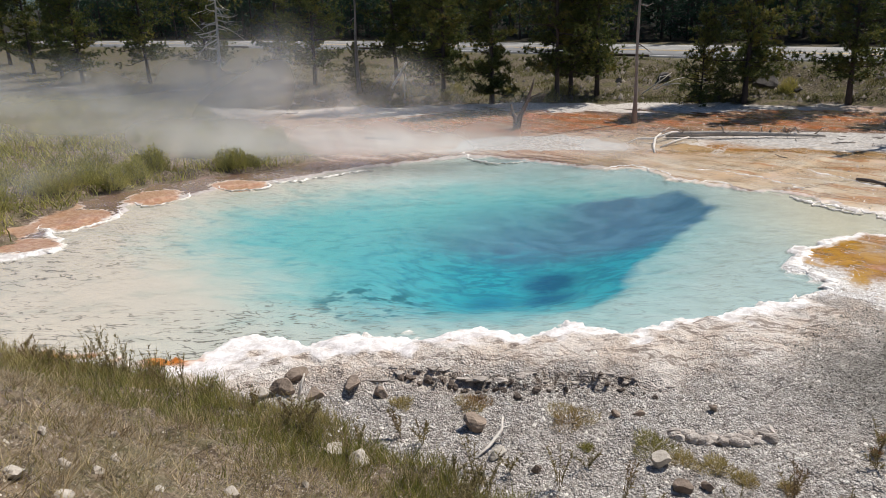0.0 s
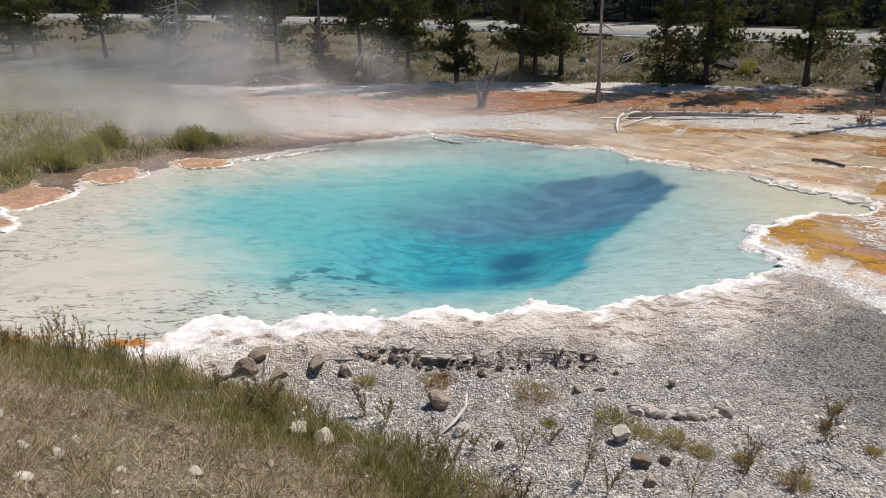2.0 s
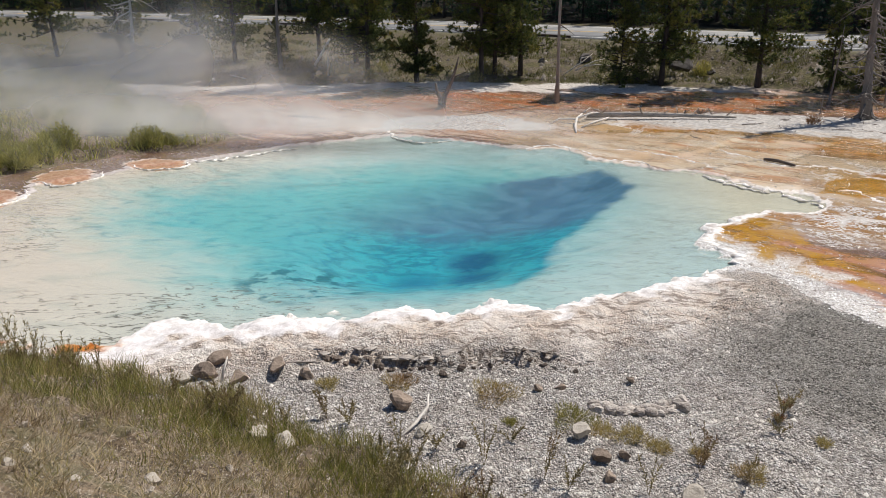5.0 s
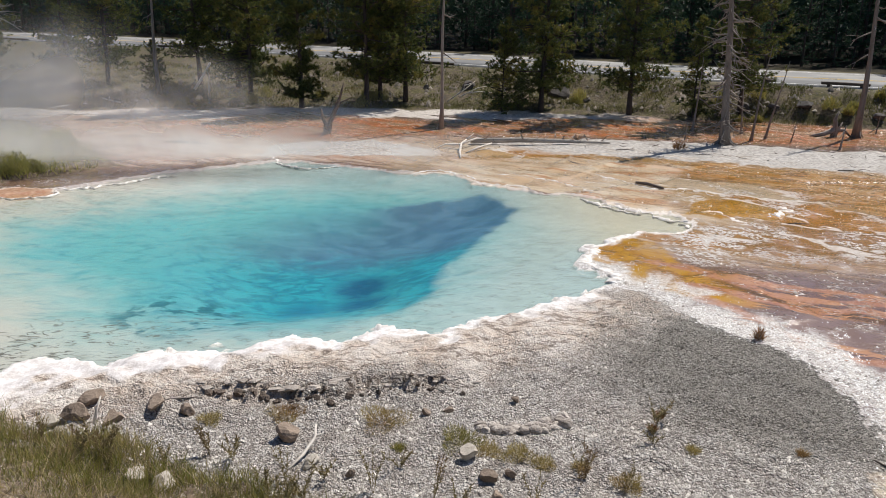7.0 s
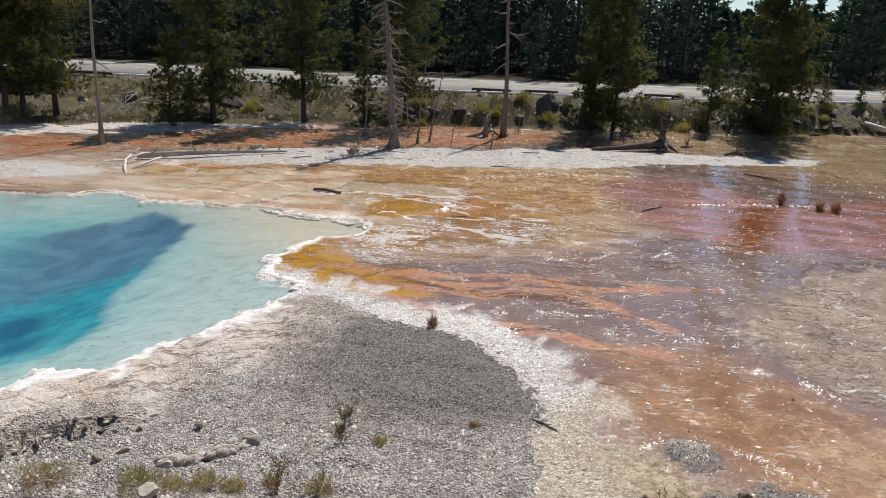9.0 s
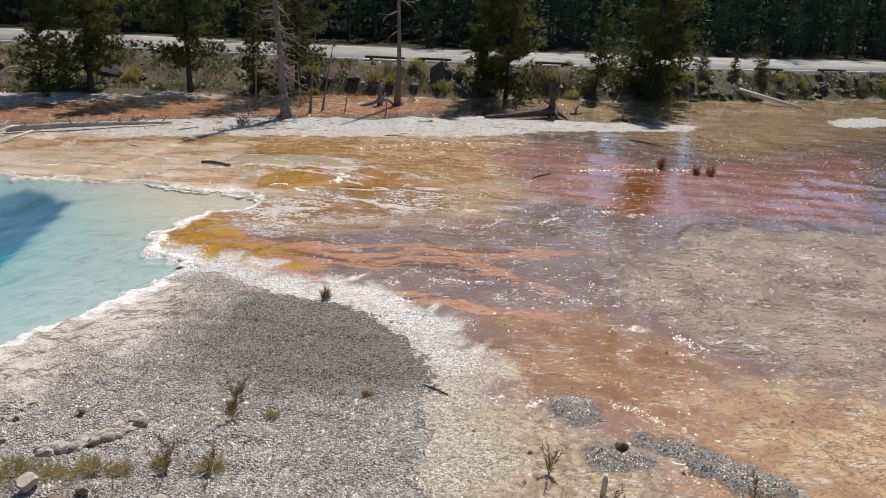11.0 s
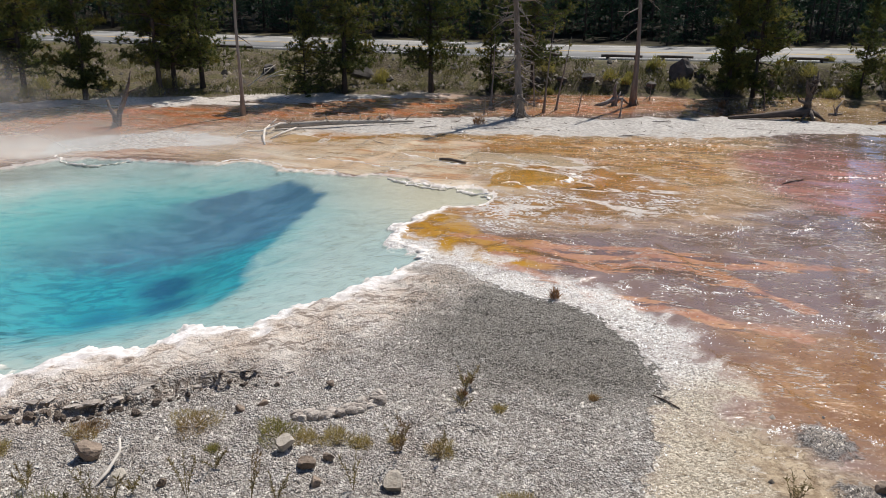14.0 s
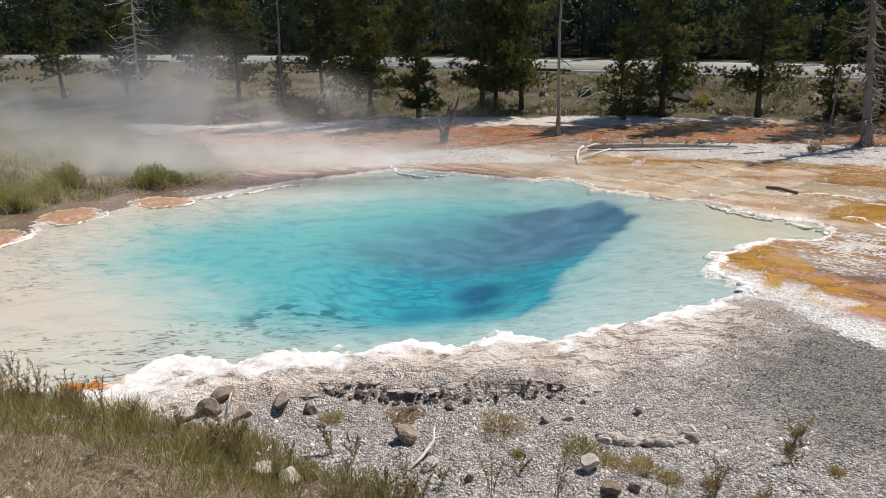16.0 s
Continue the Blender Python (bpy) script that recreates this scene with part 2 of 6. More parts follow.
def rough2(P, scale):
    """Smooth random field, about -1..1, with the given wave length."""
    v = np.zeros(len(P))
    for i, (d, ph) in enumerate(WAVES):
        k = 6.28 / scale * (0.5 + 1.2 * i / len(WAVES))
        u = d / np.hypot(*d)
        v += np.sin(P @ u * k + ph + 1.5 * np.sin(P @ u[::-1] * k * 0.6 + 2 * ph))
    return v / 4.5


ROAD_LINE = smooth_line(ROAD_MID)
FAR_LINE = smooth_line(FAR_FOOT)
FOOT_LINE = smooth_line(BANK_FOOT)
POOL_LINE = [tuple(p) for p in smooth_line(POOL + POOL[:1], 3)[:-1]]


def fields(P):
    """All that is known of the ground at the points P: zone distances and height."""
    F = {}
    wob = 0.10 * rough2(P, 0.9) + 0.05 * rough2(P + 7, 0.35)
    F["pool"] = inside(P, POOL_LINE) + wob
    for k, poly in (("mid", MID), ("deep", DEEP), ("gravel", GRAVEL), ("dark", DARK), ("cream", CREAM), ("orange", ORANGE), ("streak", STREAK), ("brown", BROWN),
                    ("pink", PINK_GLARE), ("rust", TREE_MIRROR), ("yellow", YELLOW), ("flat", FLAT), ("crusted", CRUST), ("tan", TAN), ("gold", GOLD), ("olive", OLIVE), ("creamflow", CREAMFLOW), ("crumbs", CRUMBS), ("salt", WHITE_PATCH), ("far", FAR_ORANGE), ("shore", SHORE), ("meadow", MEADOW)):
        F[k] = inside(P, poly)
    F["flat"] = np.maximum(F["flat"], 1.1 - np.hypot((P[:, 0] - 40.5) / 2.6, (P[:, 1] - 16.3) / 1.0))
    F["lobe"] = np.max([(1 - np.hypot((P[:, 0] - a) / u, (P[:, 1] - b) / v)) * min(u, v) for a, b, u, v in LOBES], 0)
    F["stream"] = 0.13 + 0.05 * rough2(P, 1.1) - np.min([line_distance(P, smooth_line(L, 4))[0] for L in STREAMS], 0)
    F["grit"] = np.max([c * 1.2 - np.hypot(P[:, 0] - a, P[:, 1] - b) for a, b, c in GRIT], 0)
    d, s = line_distance(P, FOOT_LINE)
    F["bank"] = -d * s + 0.10 * rough2(P, 1.6)
    d, s = line_distance(P, FAR_LINE)
    F["farbank"] = d * s + 0.5 * rough2(P, 5.0)
    d, s = line_distance(P, ROAD_LINE)
    F["road"] = ROAD_HALF - d
    beyond = (s > 0)
    F["forest"] = np.where(beyond, d - ROAD_HALF, -1.0)
    edge = np.maximum(d - ROAD_HALF - 0.8, 0)
    up = np.clip(F["farbank"], 0, None)
    ramp = up / (up + edge + 0.01)
    z = np.zeros(len(P))
    hill = np.where(beyond | (F["road"] > 0), 1.0, 0.5 * ramp + 0.5 * sstep(ramp, 0.0, 1.0))
    z += ROAD_Z * hill + hill * 0.05 * rough2(P, 4.0) * (F["road"] < -1.2) + np.where(beyond, 0.02 * np.clip(d - 12, 0, 300), 0)
    b = np.clip(F["bank"], 0, None)
    z += np.minimum(0.35 * b + 0.05 * b * b, 3.4 + 0.02 * b) * (1 - hill) + 0.022 * rough2(P, 0.8) * sstep(F["bank"], 0, 0.5)
    mead = sstep(F["meadow"], 0.0, 6.0)
    z += 0.35 * mead * (1 - hill) + 0.06 * sstep(F["meadow"], 0, 0.5) * (1 + rough2(P, 1.5)) * (1 - hill)
    p = F["pool"]
    grav = sstep(F["gravel"], -0.2, 0.8)
    z += 0.012 + 0.02 * grav * (1 + 0.8 * rough2(P, 0.7)) + 0.012 * (1 + rough2(P, 2.2)) * (hill < 0.5)
    z += 0.025 * sstep(p, -0.7, -0.05) * grav
    # band along the ledge where the shade of its face is coloured in
    ledge = sstep(np.abs(P[:, 1] - (8.95 + 0.12 * np.sin(P[:, 0] * 2.3) + 0.08 * rough2(P, 0.5))), 0.14, 0.0) * sstep(P[:, 0], -2.4, -1.6) * sstep(P[:, 0], 1.6, 0.9)
    brink = 8.9 + 0.12 * np.sin(P[:, 0] * 2.3) + 0.10 * rough2(P, 0.6) + 0.06 * rough2(P + 2, 0.22)
    # thin layers of crust that step down from the rim, and the rough gravel
    q = (-p - 0.15 + 0.22 * rough2(P, 1.1) + 0.10 * rough2(P + 3, 0.4)) / 0.42
    stair = np.floor(q) + sstep(q - np.floor(q), 0.86, 1.0)
    z += grav * sstep(P[:, 0], -4.5, -3.0) * sstep(P[:, 0], 4.2, 2.5) * (0.085 - 0.028 * np.clip(stair, 0, 3.2)) * sstep(p, -0.1, -0.4)
    z += grav * sstep(p, -0.3, -0.9) * (0.011 * rough2(P, 0.33) + 0.008 * rough2(P + 5, 0.17))
    z += 0.15 * sstep(P[:, 1] - brink, -0.09, 0.09) * sstep(P[:, 1], 10.3, 9.1) * sstep(P[:, 0], -2.6, -1.3) * sstep(P[:, 0], 1.9, 0.7)
    F["ledge"] = ledge
    z += 0.06 * sstep(F["grit"] + 0.06 * rough2(P, 0.3), -0.04, 0.26)
    # low steps of the crust on the runoff flats and round the ochre pools
    a = radians(-36)
    Q = np.column_stack([(P[:, 0] * math.cos(a) - P[:, 1] * math.sin(a)) * 0.55, P[:, 0] * math.sin(a) + P[:, 1] * math.cos(a)])
    open_flat = sstep(F["gravel"], 0.0, -0.8) * sstep(F["pool"], -0.1, -0.6) * (hill < 0.02) * sstep(P[:, 0], 5.0, 7.0) * sstep(P[:, 0], 40, 30)
    crusty = open_flat * sstep(F["crusted"] + 0.4 * rough2(P, 2.0), -0.6, 0.4)
    z += 0.045 * crusty * (sstep(rough2(Q, 3.2), 0.0, 0.10) + 0.7 * sstep(rough2(Q + 11, 1.7), 0.1, 0.2))
    z += 0.03 * open_flat * (1 - crusty) * sstep(F["pink"], 0.6, -0.8) * sstep(P[:, 0], 22, 18) * sstep(rough2(Q + 5, 3.6), 0.0, 0.09)
    depth = 0.045 + 0.10 * sstep(p, 0.0, 2.0) + 0.20 * sstep(F["mid"] + 0.15 * rough2(P, 1.8), -0.8, 2.6) + 0.40 * sstep(F["deep"], -0.3, 2.2)
    z = np.where(p > 0, -depth * sstep(p, -0.02, 0.12), z)
    z = np.where(p > 0, z, np.maximum(z, 0.004))
    F["z"] = z
    return F


# ---- ground, one sheet ----
def lines(*stretches):
    out = []
    for a, b, s in stretches:
        out += list(np.arange(a, b, s))
    return out


def grow(a, b, first, ratio=1.35):
    out, s = [a], first
    while out[-1] < b:
        out.append(out[-1] + s)
        s *= ratio
    return out


GX = [-v for v in grow(20, 3500, 0.6)][::-1] + lines((-19.8, -13, 0.25), (-13, -5, 0.1), (-5, 7.2, 0.055), (7.2, 13, 0.09), (13, 26, 0.16), (26, 60, 0.45)) + grow(60, 3500, 0.8)
GY = [-v for v in grow(5, 3500, 0.8)][::-1] + lines((-4.6, 2, 0.3), (2, 4.6, 0.09), (4.6, 12.6, 0.05), (12.6, 15, 0.09), (15, 26, 0.13), (26, 40, 0.22), (40, 62, 0.5)) + grow(62, 3500, 0.9)
nx, ny = len(GX), len(GY)
XX, YY = np.meshgrid(GX, GY)
GP = np.stack([XX.ravel(), YY.ravel()], 1)
GF = fields(GP)
co = np.column_stack([GP, GF["z"]])
ii = (np.arange(ny - 1)[:, None] * nx + np.arange(nx - 1)[None]).ravel()
quads = np.column_stack([ii, ii + 1, ii + nx + 1, ii + nx])


def sheet(name, co, quads, smooth=True):
    me = bpy.data.meshes.new(name)
    me.vertices.add(len(co))
    me.vertices.foreach_set("co", np.asarray(co, np.float32).ravel())
    k = quads.shape[1]
    me.loops.add(len(quads) * k)
    me.loops.foreach_set("vertex_index", np.asarray(quads, np.int32).ravel())
    me.polygons.add(len(quads))
    me.polygons.foreach_set("loop_start", np.arange(len(quads), dtype=np.int32) * k)
    me.update(calc_edges=True)
    if smooth:
        me.polygons.foreach_set("use_smooth", np.ones(len(quads), bool))
    me.validate()
    return me


GXA, GYA = np.array(GX), np.array(GY)
GRID = {key: GF[key].reshape(ny, nx) for key in ("gravel", "dark", "pool", "bank", "farbank", "meadow", "road", "forest", "lobe", "z")}


def known(P):
    """The main fields at the points P, read off the ground's grid."""
    i = np.clip(np.searchsorted(GXA, P[:, 0]) - 1, 0, nx - 2)
    j = np.clip(np.searchsorted(GYA, P[:, 1]) - 1, 0, ny - 2)
    u = (P[:, 0] - GXA[i]) / (GXA[i + 1] - GXA[i])
    v = (P[:, 1] - GYA[j]) / (GYA[j + 1] - GYA[j])
    return {k: (1 - v) * ((1 - u) * g[j, i] + u * g[j, i + 1]) + v * ((1 - u) * g[j + 1, i] + u * g[j + 1, i + 1]) for k, g in GRID.items()}


def height(x, y):
    return float(known(np.array([[x, y]], float))["z"][0])


ground_mesh = sheet("ground", co, quads)
for key in GF:
    if key != "z":
        ground_mesh.attributes.new(key, "FLOAT", "POINT").data.foreach_set("value", GF[key].astype(np.float32))
ground = tagged(new("ground", ground_mesh), "hot-spring terrace of pale gravel, coloured mats and grassy banks", "ground", kind="structure")


def ground_material(name, part_of):
    """The ground: gravel with the rim (G), wet runoff flats (R), far shore (S), the floor of the pool (P) or the grassy banks (B)."""
    flats, pool_floor, banks = part_of in "GRS", part_of == "P", part_of == "B"
    g = Nodes(name)
    n_big, n_mid = g.noise(0.35, 5), g.noise(1.6, 6, warp=0.6)
    n_fine, n_grit = g.noise(9, 5), g.noise(48, 3)
    # runoff runs along a slanting course over the flats
    course = g.t.nodes.new("ShaderNodeMapping")
    g.put(course.inputs["Vector"], g.pos)
    course.inputs["Rotation"].default_value = (0, 0, radians(36))
    course = course.outputs[0]
    flow = g.noise(0.8, 7, g.scaled(course, (0.42, 2.0, 1)), warp=1.1)
    flow2 = g.noise(2.6, 7, g.scaled(course, (0.40, 1.5, 1)), warp=0.9)
    peb_tone, grit_cells = g.cell_tone(44)
    peb_tone2, grit2 = g.cell_tone(22, g.warped(g.pos, 6, 0.06))
    sep = g.t.nodes.new("ShaderNodeSeparateXYZ")
    g.put(sep.inputs[0], g.pos)

    def zone(key, soft, amp, field=None, shift=0.0):
        d = g.m("ADD", g.attr(key), g.m("MULTIPLY", g.m("SUBTRACT", field or n_mid, 0.5 - shift), amp))
        return g.span(d, -soft, soft)

    tone = lambda a, b, f, lo=0.38, hi=0.62: g.mix(g.span(f, lo, hi), lin(*a), lin(*b))
    # open flat: grey-brown wet mud, a dry cracked crust in places
    col = tone((122, 97, 84), (140, 115, 101), g.noise(0.5, 6, warp=0.8), 0.3, 0.7)
    rough = g.span(n_mid, 0.3, 0.7, 0.10, 0.22)
    dry = 0.0

    def lay(f, colour, r=None, d=None, on="GRSPB"):
        nonlocal col, rough, dry
        if part_of not in on:
            return
        col = g.mix(f, col, colour)
        if r is not None:
            rough = g.blend(f, rough, r)
        if d is not None:
            dry = g.blend(f, dry, d)

    if flats:
        crusted = zone("crusted", 0.25, 1.8, n_mid)
        lay(crusted, tone((124, 104, 90), (160, 140, 122), g.noise(0.7, 7, warp=0.9), 0.34, 0.66), 0.55, 0.72, on="R")
        lay(g.m("MULTIPLY", crusted, g.span(g.noise(3, 6, warp=0.9), 0.56, 0.66, 0.0, 0.35)), tone((96, 88, 78), (120, 108, 96), n_grit), 0.4, 0.6, on="R")
        lay(g.m("MULTIPLY", crusted, g.m("MULTIPLY", g.span(g.noise(1.7, 7, warp=0.8), 0.63, 0.68), g.span(n_fine, 0.42, 0.55))), tone((188, 178, 168), (222, 216, 208), n_grit), 0.5, 0.7, on="R")
        wander = g.m("ABSOLUTE", g.m("SUBTRACT", g.noise(1.3, 7, g.scaled(course, (0.7, 1.3, 1)), warp=1.2), 0.5))
        crack = g.span(wander, 0.009, 0.002)
        crack2 = g.span(g.cells(2.6, "DISTANCE_TO_EDGE", g.warped(g.scaled(course, (0.6, 1.5, 1)), 3.5, 0.5)), 0.03, 0.006)
        lay(zone("farbank", 3.0, 8.0, n_big, -0.4), tone((180, 136, 96), (168, 140, 106), flow), 0.10, on="RS")
        lay(g.m("MULTIPLY", g.span(sep.outputs["X"], 22.0, 29.0), g.span(g.m("ADD", sep.outputs["Y"], g.m("MULTIPLY", flow, 6.0)), 15.0, 19.0)), tone((184, 148, 108), (206, 176, 138), flow), 0.08, on="RS")
        lay(zone("shore", 0.8, 3.0, flow), tone((190, 146, 116), (216, 188, 166), flow), 0.3, on="S")
        lay(zone("yellow", 0.8, 2.6, flow, 0.75), tone((176, 142, 104), (200, 170, 138), flow), 0.2, on="RS")
        lay(zone("brown", 0.7, 2.2, flow), tone((136, 94, 50), (162, 118, 70), n_mid), 0.16, on="R")
        lay(g.m("MULTIPLY", zone("brown", 0.7, 2.2, flow), g.span(sep.outputs["Y"], 5.4, 3.2)), tone((138, 98, 60), (166, 126, 86), n_fine), 0.4, 0.4, on="R")
        lay(zone("tan", 0.5, 1.8, n_mid), tone((158, 122, 86), (192, 156, 116), n_mid), 0.4, 0.5, on="R")
        # wet mat with the pink glare of the sky put into its colour
        lay(zone("pink", 0.6, 2.4, flow), tone((158, 116, 108), (182, 128, 110), flow), 0.06, on="RS")
        # rust-brown columns: tree reflections put into the colour
        lay(zone("rust", 0.4, 1.6, flow2), tone((128, 72, 26), (146, 88, 40), flow), 0.08, on="RS")
        lay(zone("yellow", 0.5, 2.0, flow), tone((184, 130, 62), (200, 160, 108), flow), 0.12, on="RS")
        lay(g.m("MULTIPLY", zone("yellow", 0.5, 2.0, flow), g.span(flow2, 0.52, 0.60, 0.0, 0.7)), tone((146, 92, 38), (122, 82, 40), n_mid), 0.12, on="RS")
        lay(zone("far", 0.5, 2.0, flow), tone((198, 122, 74), (184, 146, 114), flow, 0.42, 0.58), 0.2, on="S")
        lay(g.m("MULTIPLY", zone("far", 0.5, 2.0, flow), g.span(flow2, 0.58, 0.66, 0.0, 0.7)), tone((176, 156, 138), (206, 194, 182), n_fine), 0.5, 0.5, on="S")
        strip = g.m("ADD", g.attr("farbank"), g.m("MULTIPLY", g.m("SUBTRACT", flow, 0.5), 4.0))
        lay(g.m("MULTIPLY", g.span(strip, -2.6, -2.0), g.span(sep.outputs["X"], 16.0, 10.0)), tone((176, 166, 156), (214, 206, 198), n_fine), 0.6, 0.6, on="S")
        lay(g.m("MULTIPLY", zone("flat", 0.15, 1.3, n_mid), g.span(flow2, 0.36, 0.46, 0.75, 1.0)), tone((158, 152, 146), (196, 190, 183), n_fine), 0.6, 0.6, on="RS")
        lay(zone("orange", 0.10, 0.45, flow2, 0.15), tone((122, 92, 74), (184, 132, 92), flow2, 0.50, 0.56), 0.14, on="R")
        lay(g.m("MULTIPLY", zone("orange", 0.10, 0.45, flow2, 0.15), g.span(sep.outputs["X"], 7.4, 6.3)), tone((188, 138, 22), (164, 112, 18), n_mid), 0.1, on="R")
        lay(zone("streak", 0.06, 0.35, flow2, 0.15), tone((118, 92, 78), (188, 138, 98), flow2, 0.50, 0.56), 0.14, on="R")
        lay(zone("cream", 0.4, 1.6), tone((142, 120, 93), (180, 160, 132), n_fine), 0.5, 0.6, on="R")
        pimple = g.m("MULTIPLY", g.span(g.noise(15, 5, rough=0.7), 0.55, 0.63), g.m("MAXIMUM", g.m("MAXIMUM", zone("tan", 0.5, 1.8, n_mid), zone("cream", 0.4, 1.6)), g.m("MAXIMUM", crusted, g.m("MULTIPLY", zone("brown", 0.7, 2.2, flow), 0.4))))
        lay(g.m("MULTIPLY", pimple, 0.16), tone((84, 66, 50), (120, 98, 78), n_grit), 0.5, on="R")
        basins0 = g.span(g.attr("pool"), -4.0, -2.5)
        scallop = g.m("ABSOLUTE", g.m("SUBTRACT", g.noise(0.75, 5, g.scaled(course, (0.7, 1.5, 1)), warp=0.8), 0.5))
        scallop = g.m("MULTIPLY", g.span(scallop, 0.014, 0.006), g.m("MULTIPLY", zone("yellow", 0.8, 2.6, flow, 0.75), g.span(n_fine, 0.36, 0.5)))
        lay(g.m("MULTIPLY", scallop, g.m("SUBTRACT", 0.5, g.m("MULTIPLY", basins0, 0.5))), lin(216, 200, 180), 0.5, 0.4, on="RS")
        # shallow rimmed basins: smooth gold, olive or cream floors inside ragged white rims
        basin = g.warped(g.warped(g.scaled(course, (0.5, 1.15, 1)), 0.9, 0.9), 4.0, 0.16)
        basin_tone, _ = g.cell_tone(0.62, basin)
        basin_edge = g.cells(0.62, "DISTANCE_TO_EDGE", basin)
        near_pool = g.span(g.m("ADD", g.attr("pool"), g.m("MULTIPLY", n_mid, 2.0)), -4.6, -3.0)
        basins = g.m("MULTIPLY", near_pool, g.m("MULTIPLY", zone("yellow", 0.8, 2.6, flow, 0.6), g.span(sep.outputs["X"], 2.0, 4.5)))
        floor_c = g.mix(g.span(basin_tone, 0.22, 0.32), lin(206, 184, 152), lin(178, 118, 26))
        floor_c = g.mix(g.span(basin_tone, 0.58, 0.66), floor_c, lin(156, 108, 44))
        floor_c = g.mix(g.span(basin_tone, 0.82, 0.88), floor_c, lin(190, 152, 96))
        lay(g.m("MULTIPLY", basins, 0.9), g.mix(g.m("MULTIPLY", n_fine, 0.35), floor_c, lin(150, 118, 80)), 0.1, on="RS")
        lay(g.m("MULTIPLY", g.m("MULTIPLY", basins, 0.75), g.m("MULTIPLY", g.span(g.attr("pool"), -2.6, -0.8), g.span(sep.outputs["Y"], 15.0, 17.5))), tone((206, 184, 152), (226, 210, 188), flow), 0.15, on="RS")
        rims = g.m("MULTIPLY", basins, g.m("MULTIPLY", g.span(basin_edge, 0.075, 0.03), g.span(g.noise(0.9, 5), 0.47, 0.55)))
        lay(g.m("MULTIPLY", rims, 0.75), tone((200, 190, 180), (238, 232, 226), n_fine), 0.45, 0.5, on="RS")
        clots = g.m("MULTIPLY", basins, g.m("MULTIPLY", g.span(g.noise(0.7, 3, warp=0.6), 0.54, 0.60), g.span(g.noise(11, 6), 0.40, 0.54)))
        lay(g.m("MULTIPLY", clots, 0.7), tone((186, 176, 168), (232, 228, 224), n_grit), 0.45, 0.35, on="RS")
        lay(g.m("MULTIPLY", zone("creamflow", 0.25, 1.6, flow), g.span(flow2, 0.62, 0.54, 0.35, 0.95)), tone((218, 186, 150), (232, 212, 184), g.noise(0.9, 5, g.scaled(course, (0.5, 1.3, 1)), warp=0.6)), 0.12, 0.0, on="RS")
        lay(g.m("MULTIPLY", zone("creamflow", 0.25, 1.6, flow), g.span(g.noise(0.8, 6, g.scaled(course, (0.5, 1.6, 1)), warp=0.9), 0.56, 0.62, 0.0, 0.75)), tone((190, 130, 84), (200, 150, 104), n_mid), 0.12, 0.0, on="RS")
        lay(zone("gold", 0.06, 0.5), tone((176, 124, 34), (190, 142, 58), n_mid, 0.3, 0.7), 0.08, 0.0, on="R")
        lay(zone("olive", 0.06, 0.4), tone((182, 146, 62), (196, 164, 86), n_mid, 0.3, 0.7), 0.08, 0.0, on="R")
        for key in ("crumbs", "salt"):
            lay(g.m("MULTIPLY", zone(key, 0.3, 2.0, n_mid), g.m("MULTIPLY", g.span(flow2, 0.40, 0.52), g.span(g.noise(13, 6), 0.44, 0.54))), tone((176, 166, 158), (236, 232, 228), n_grit), 0.4, 0.5, on="R")
        lay(g.m("MULTIPLY", zone("stream", 0.05, 0.22, n_mid), g.span(flow2, 0.62, 0.5, 0.35, 0.9)), tone((192, 140, 106), (172, 116, 78), n_fine), 0.14, on="R")
        # thin white crust along the flow lines of the wet flats
        ridge = g.m("ABSOLUTE", g.m("SUBTRACT", flow2, 0.5))
        crust = g.m("MULTIPLY", g.span(ridge, 0.016, 0.005), g.span(n_mid, 0.46, 0.58))
        lay(g.m("MULTIPLY", crust, g.blend(zone("yellow", 0.8, 2.6, flow, 0.75), 0.75, 0.3)), tone((186, 174, 164), (226, 220, 214), n_fine), 0.45, 0.5, on="RS")
        # dark threads along the runoff
        thread = g.m("MULTIPLY", g.span(g.m("ABSOLUTE", g.m("SUBTRACT", flow2, 0.44)), 0.013, 0.003), g.span(n_mid, 0.42, 0.56, 0.0, 0.55))
        lay(thread, tone((78, 58, 44), (104, 76, 56), n_fine), 0.3, on="R")
        # pale flecks of crust, partly sun sparkle put into the colour
        speckle = g.m("MULTIPLY", g.span(g.noise(17, 6), 0.63, 0.69), g.span(n_mid, 0.54, 0.64))
        lay(speckle, lin(214, 206, 200), 0.4, 0.5, on="RS")
        # white crumbly crust next to the gravel
        band_d = g.m("ADD", g.attr("gravel"), g.m("MULTIPLY", g.m("SUBTRACT", n_mid, 0.5), 1.8))
        band = g.m("MULTIPLY", g.span(band_d, -1.25, -0.55), g.span(g.noise(16, 6), 0.22, 0.48))
        pale = g.mix(g.span(sep.outputs["Y"], 6.4, 7.6), g.mix(g.span(peb_tone, 0.0, 1.0), lin(168, 154, 134), lin(226, 213, 192)), g.mix(g.span(peb_tone, 0.0, 1.0), lin(192, 182, 172), lin(246, 243, 239)))
        lay(g.m("MULTIPLY", band, g.span(n_mid, 0.3, 0.6, 0.55, 1.0)), pale, 0.5, 0.7, on="R")
        cr = g.m("MULTIPLY", g.m("MAXIMUM", crack, g.m("MULTIPLY", crack2, 0.7)), g.m("MULTIPLY", g.m("MAXIMUM", crusted, g.m("MULTIPLY", zone("tan", 0.5, 1.8, n_mid), 0.6)), g.m("MULTIPLY", g.span(sep.outputs["X"], 7.6, 9.0), g.span(n_mid, 0.38, 0.52))))
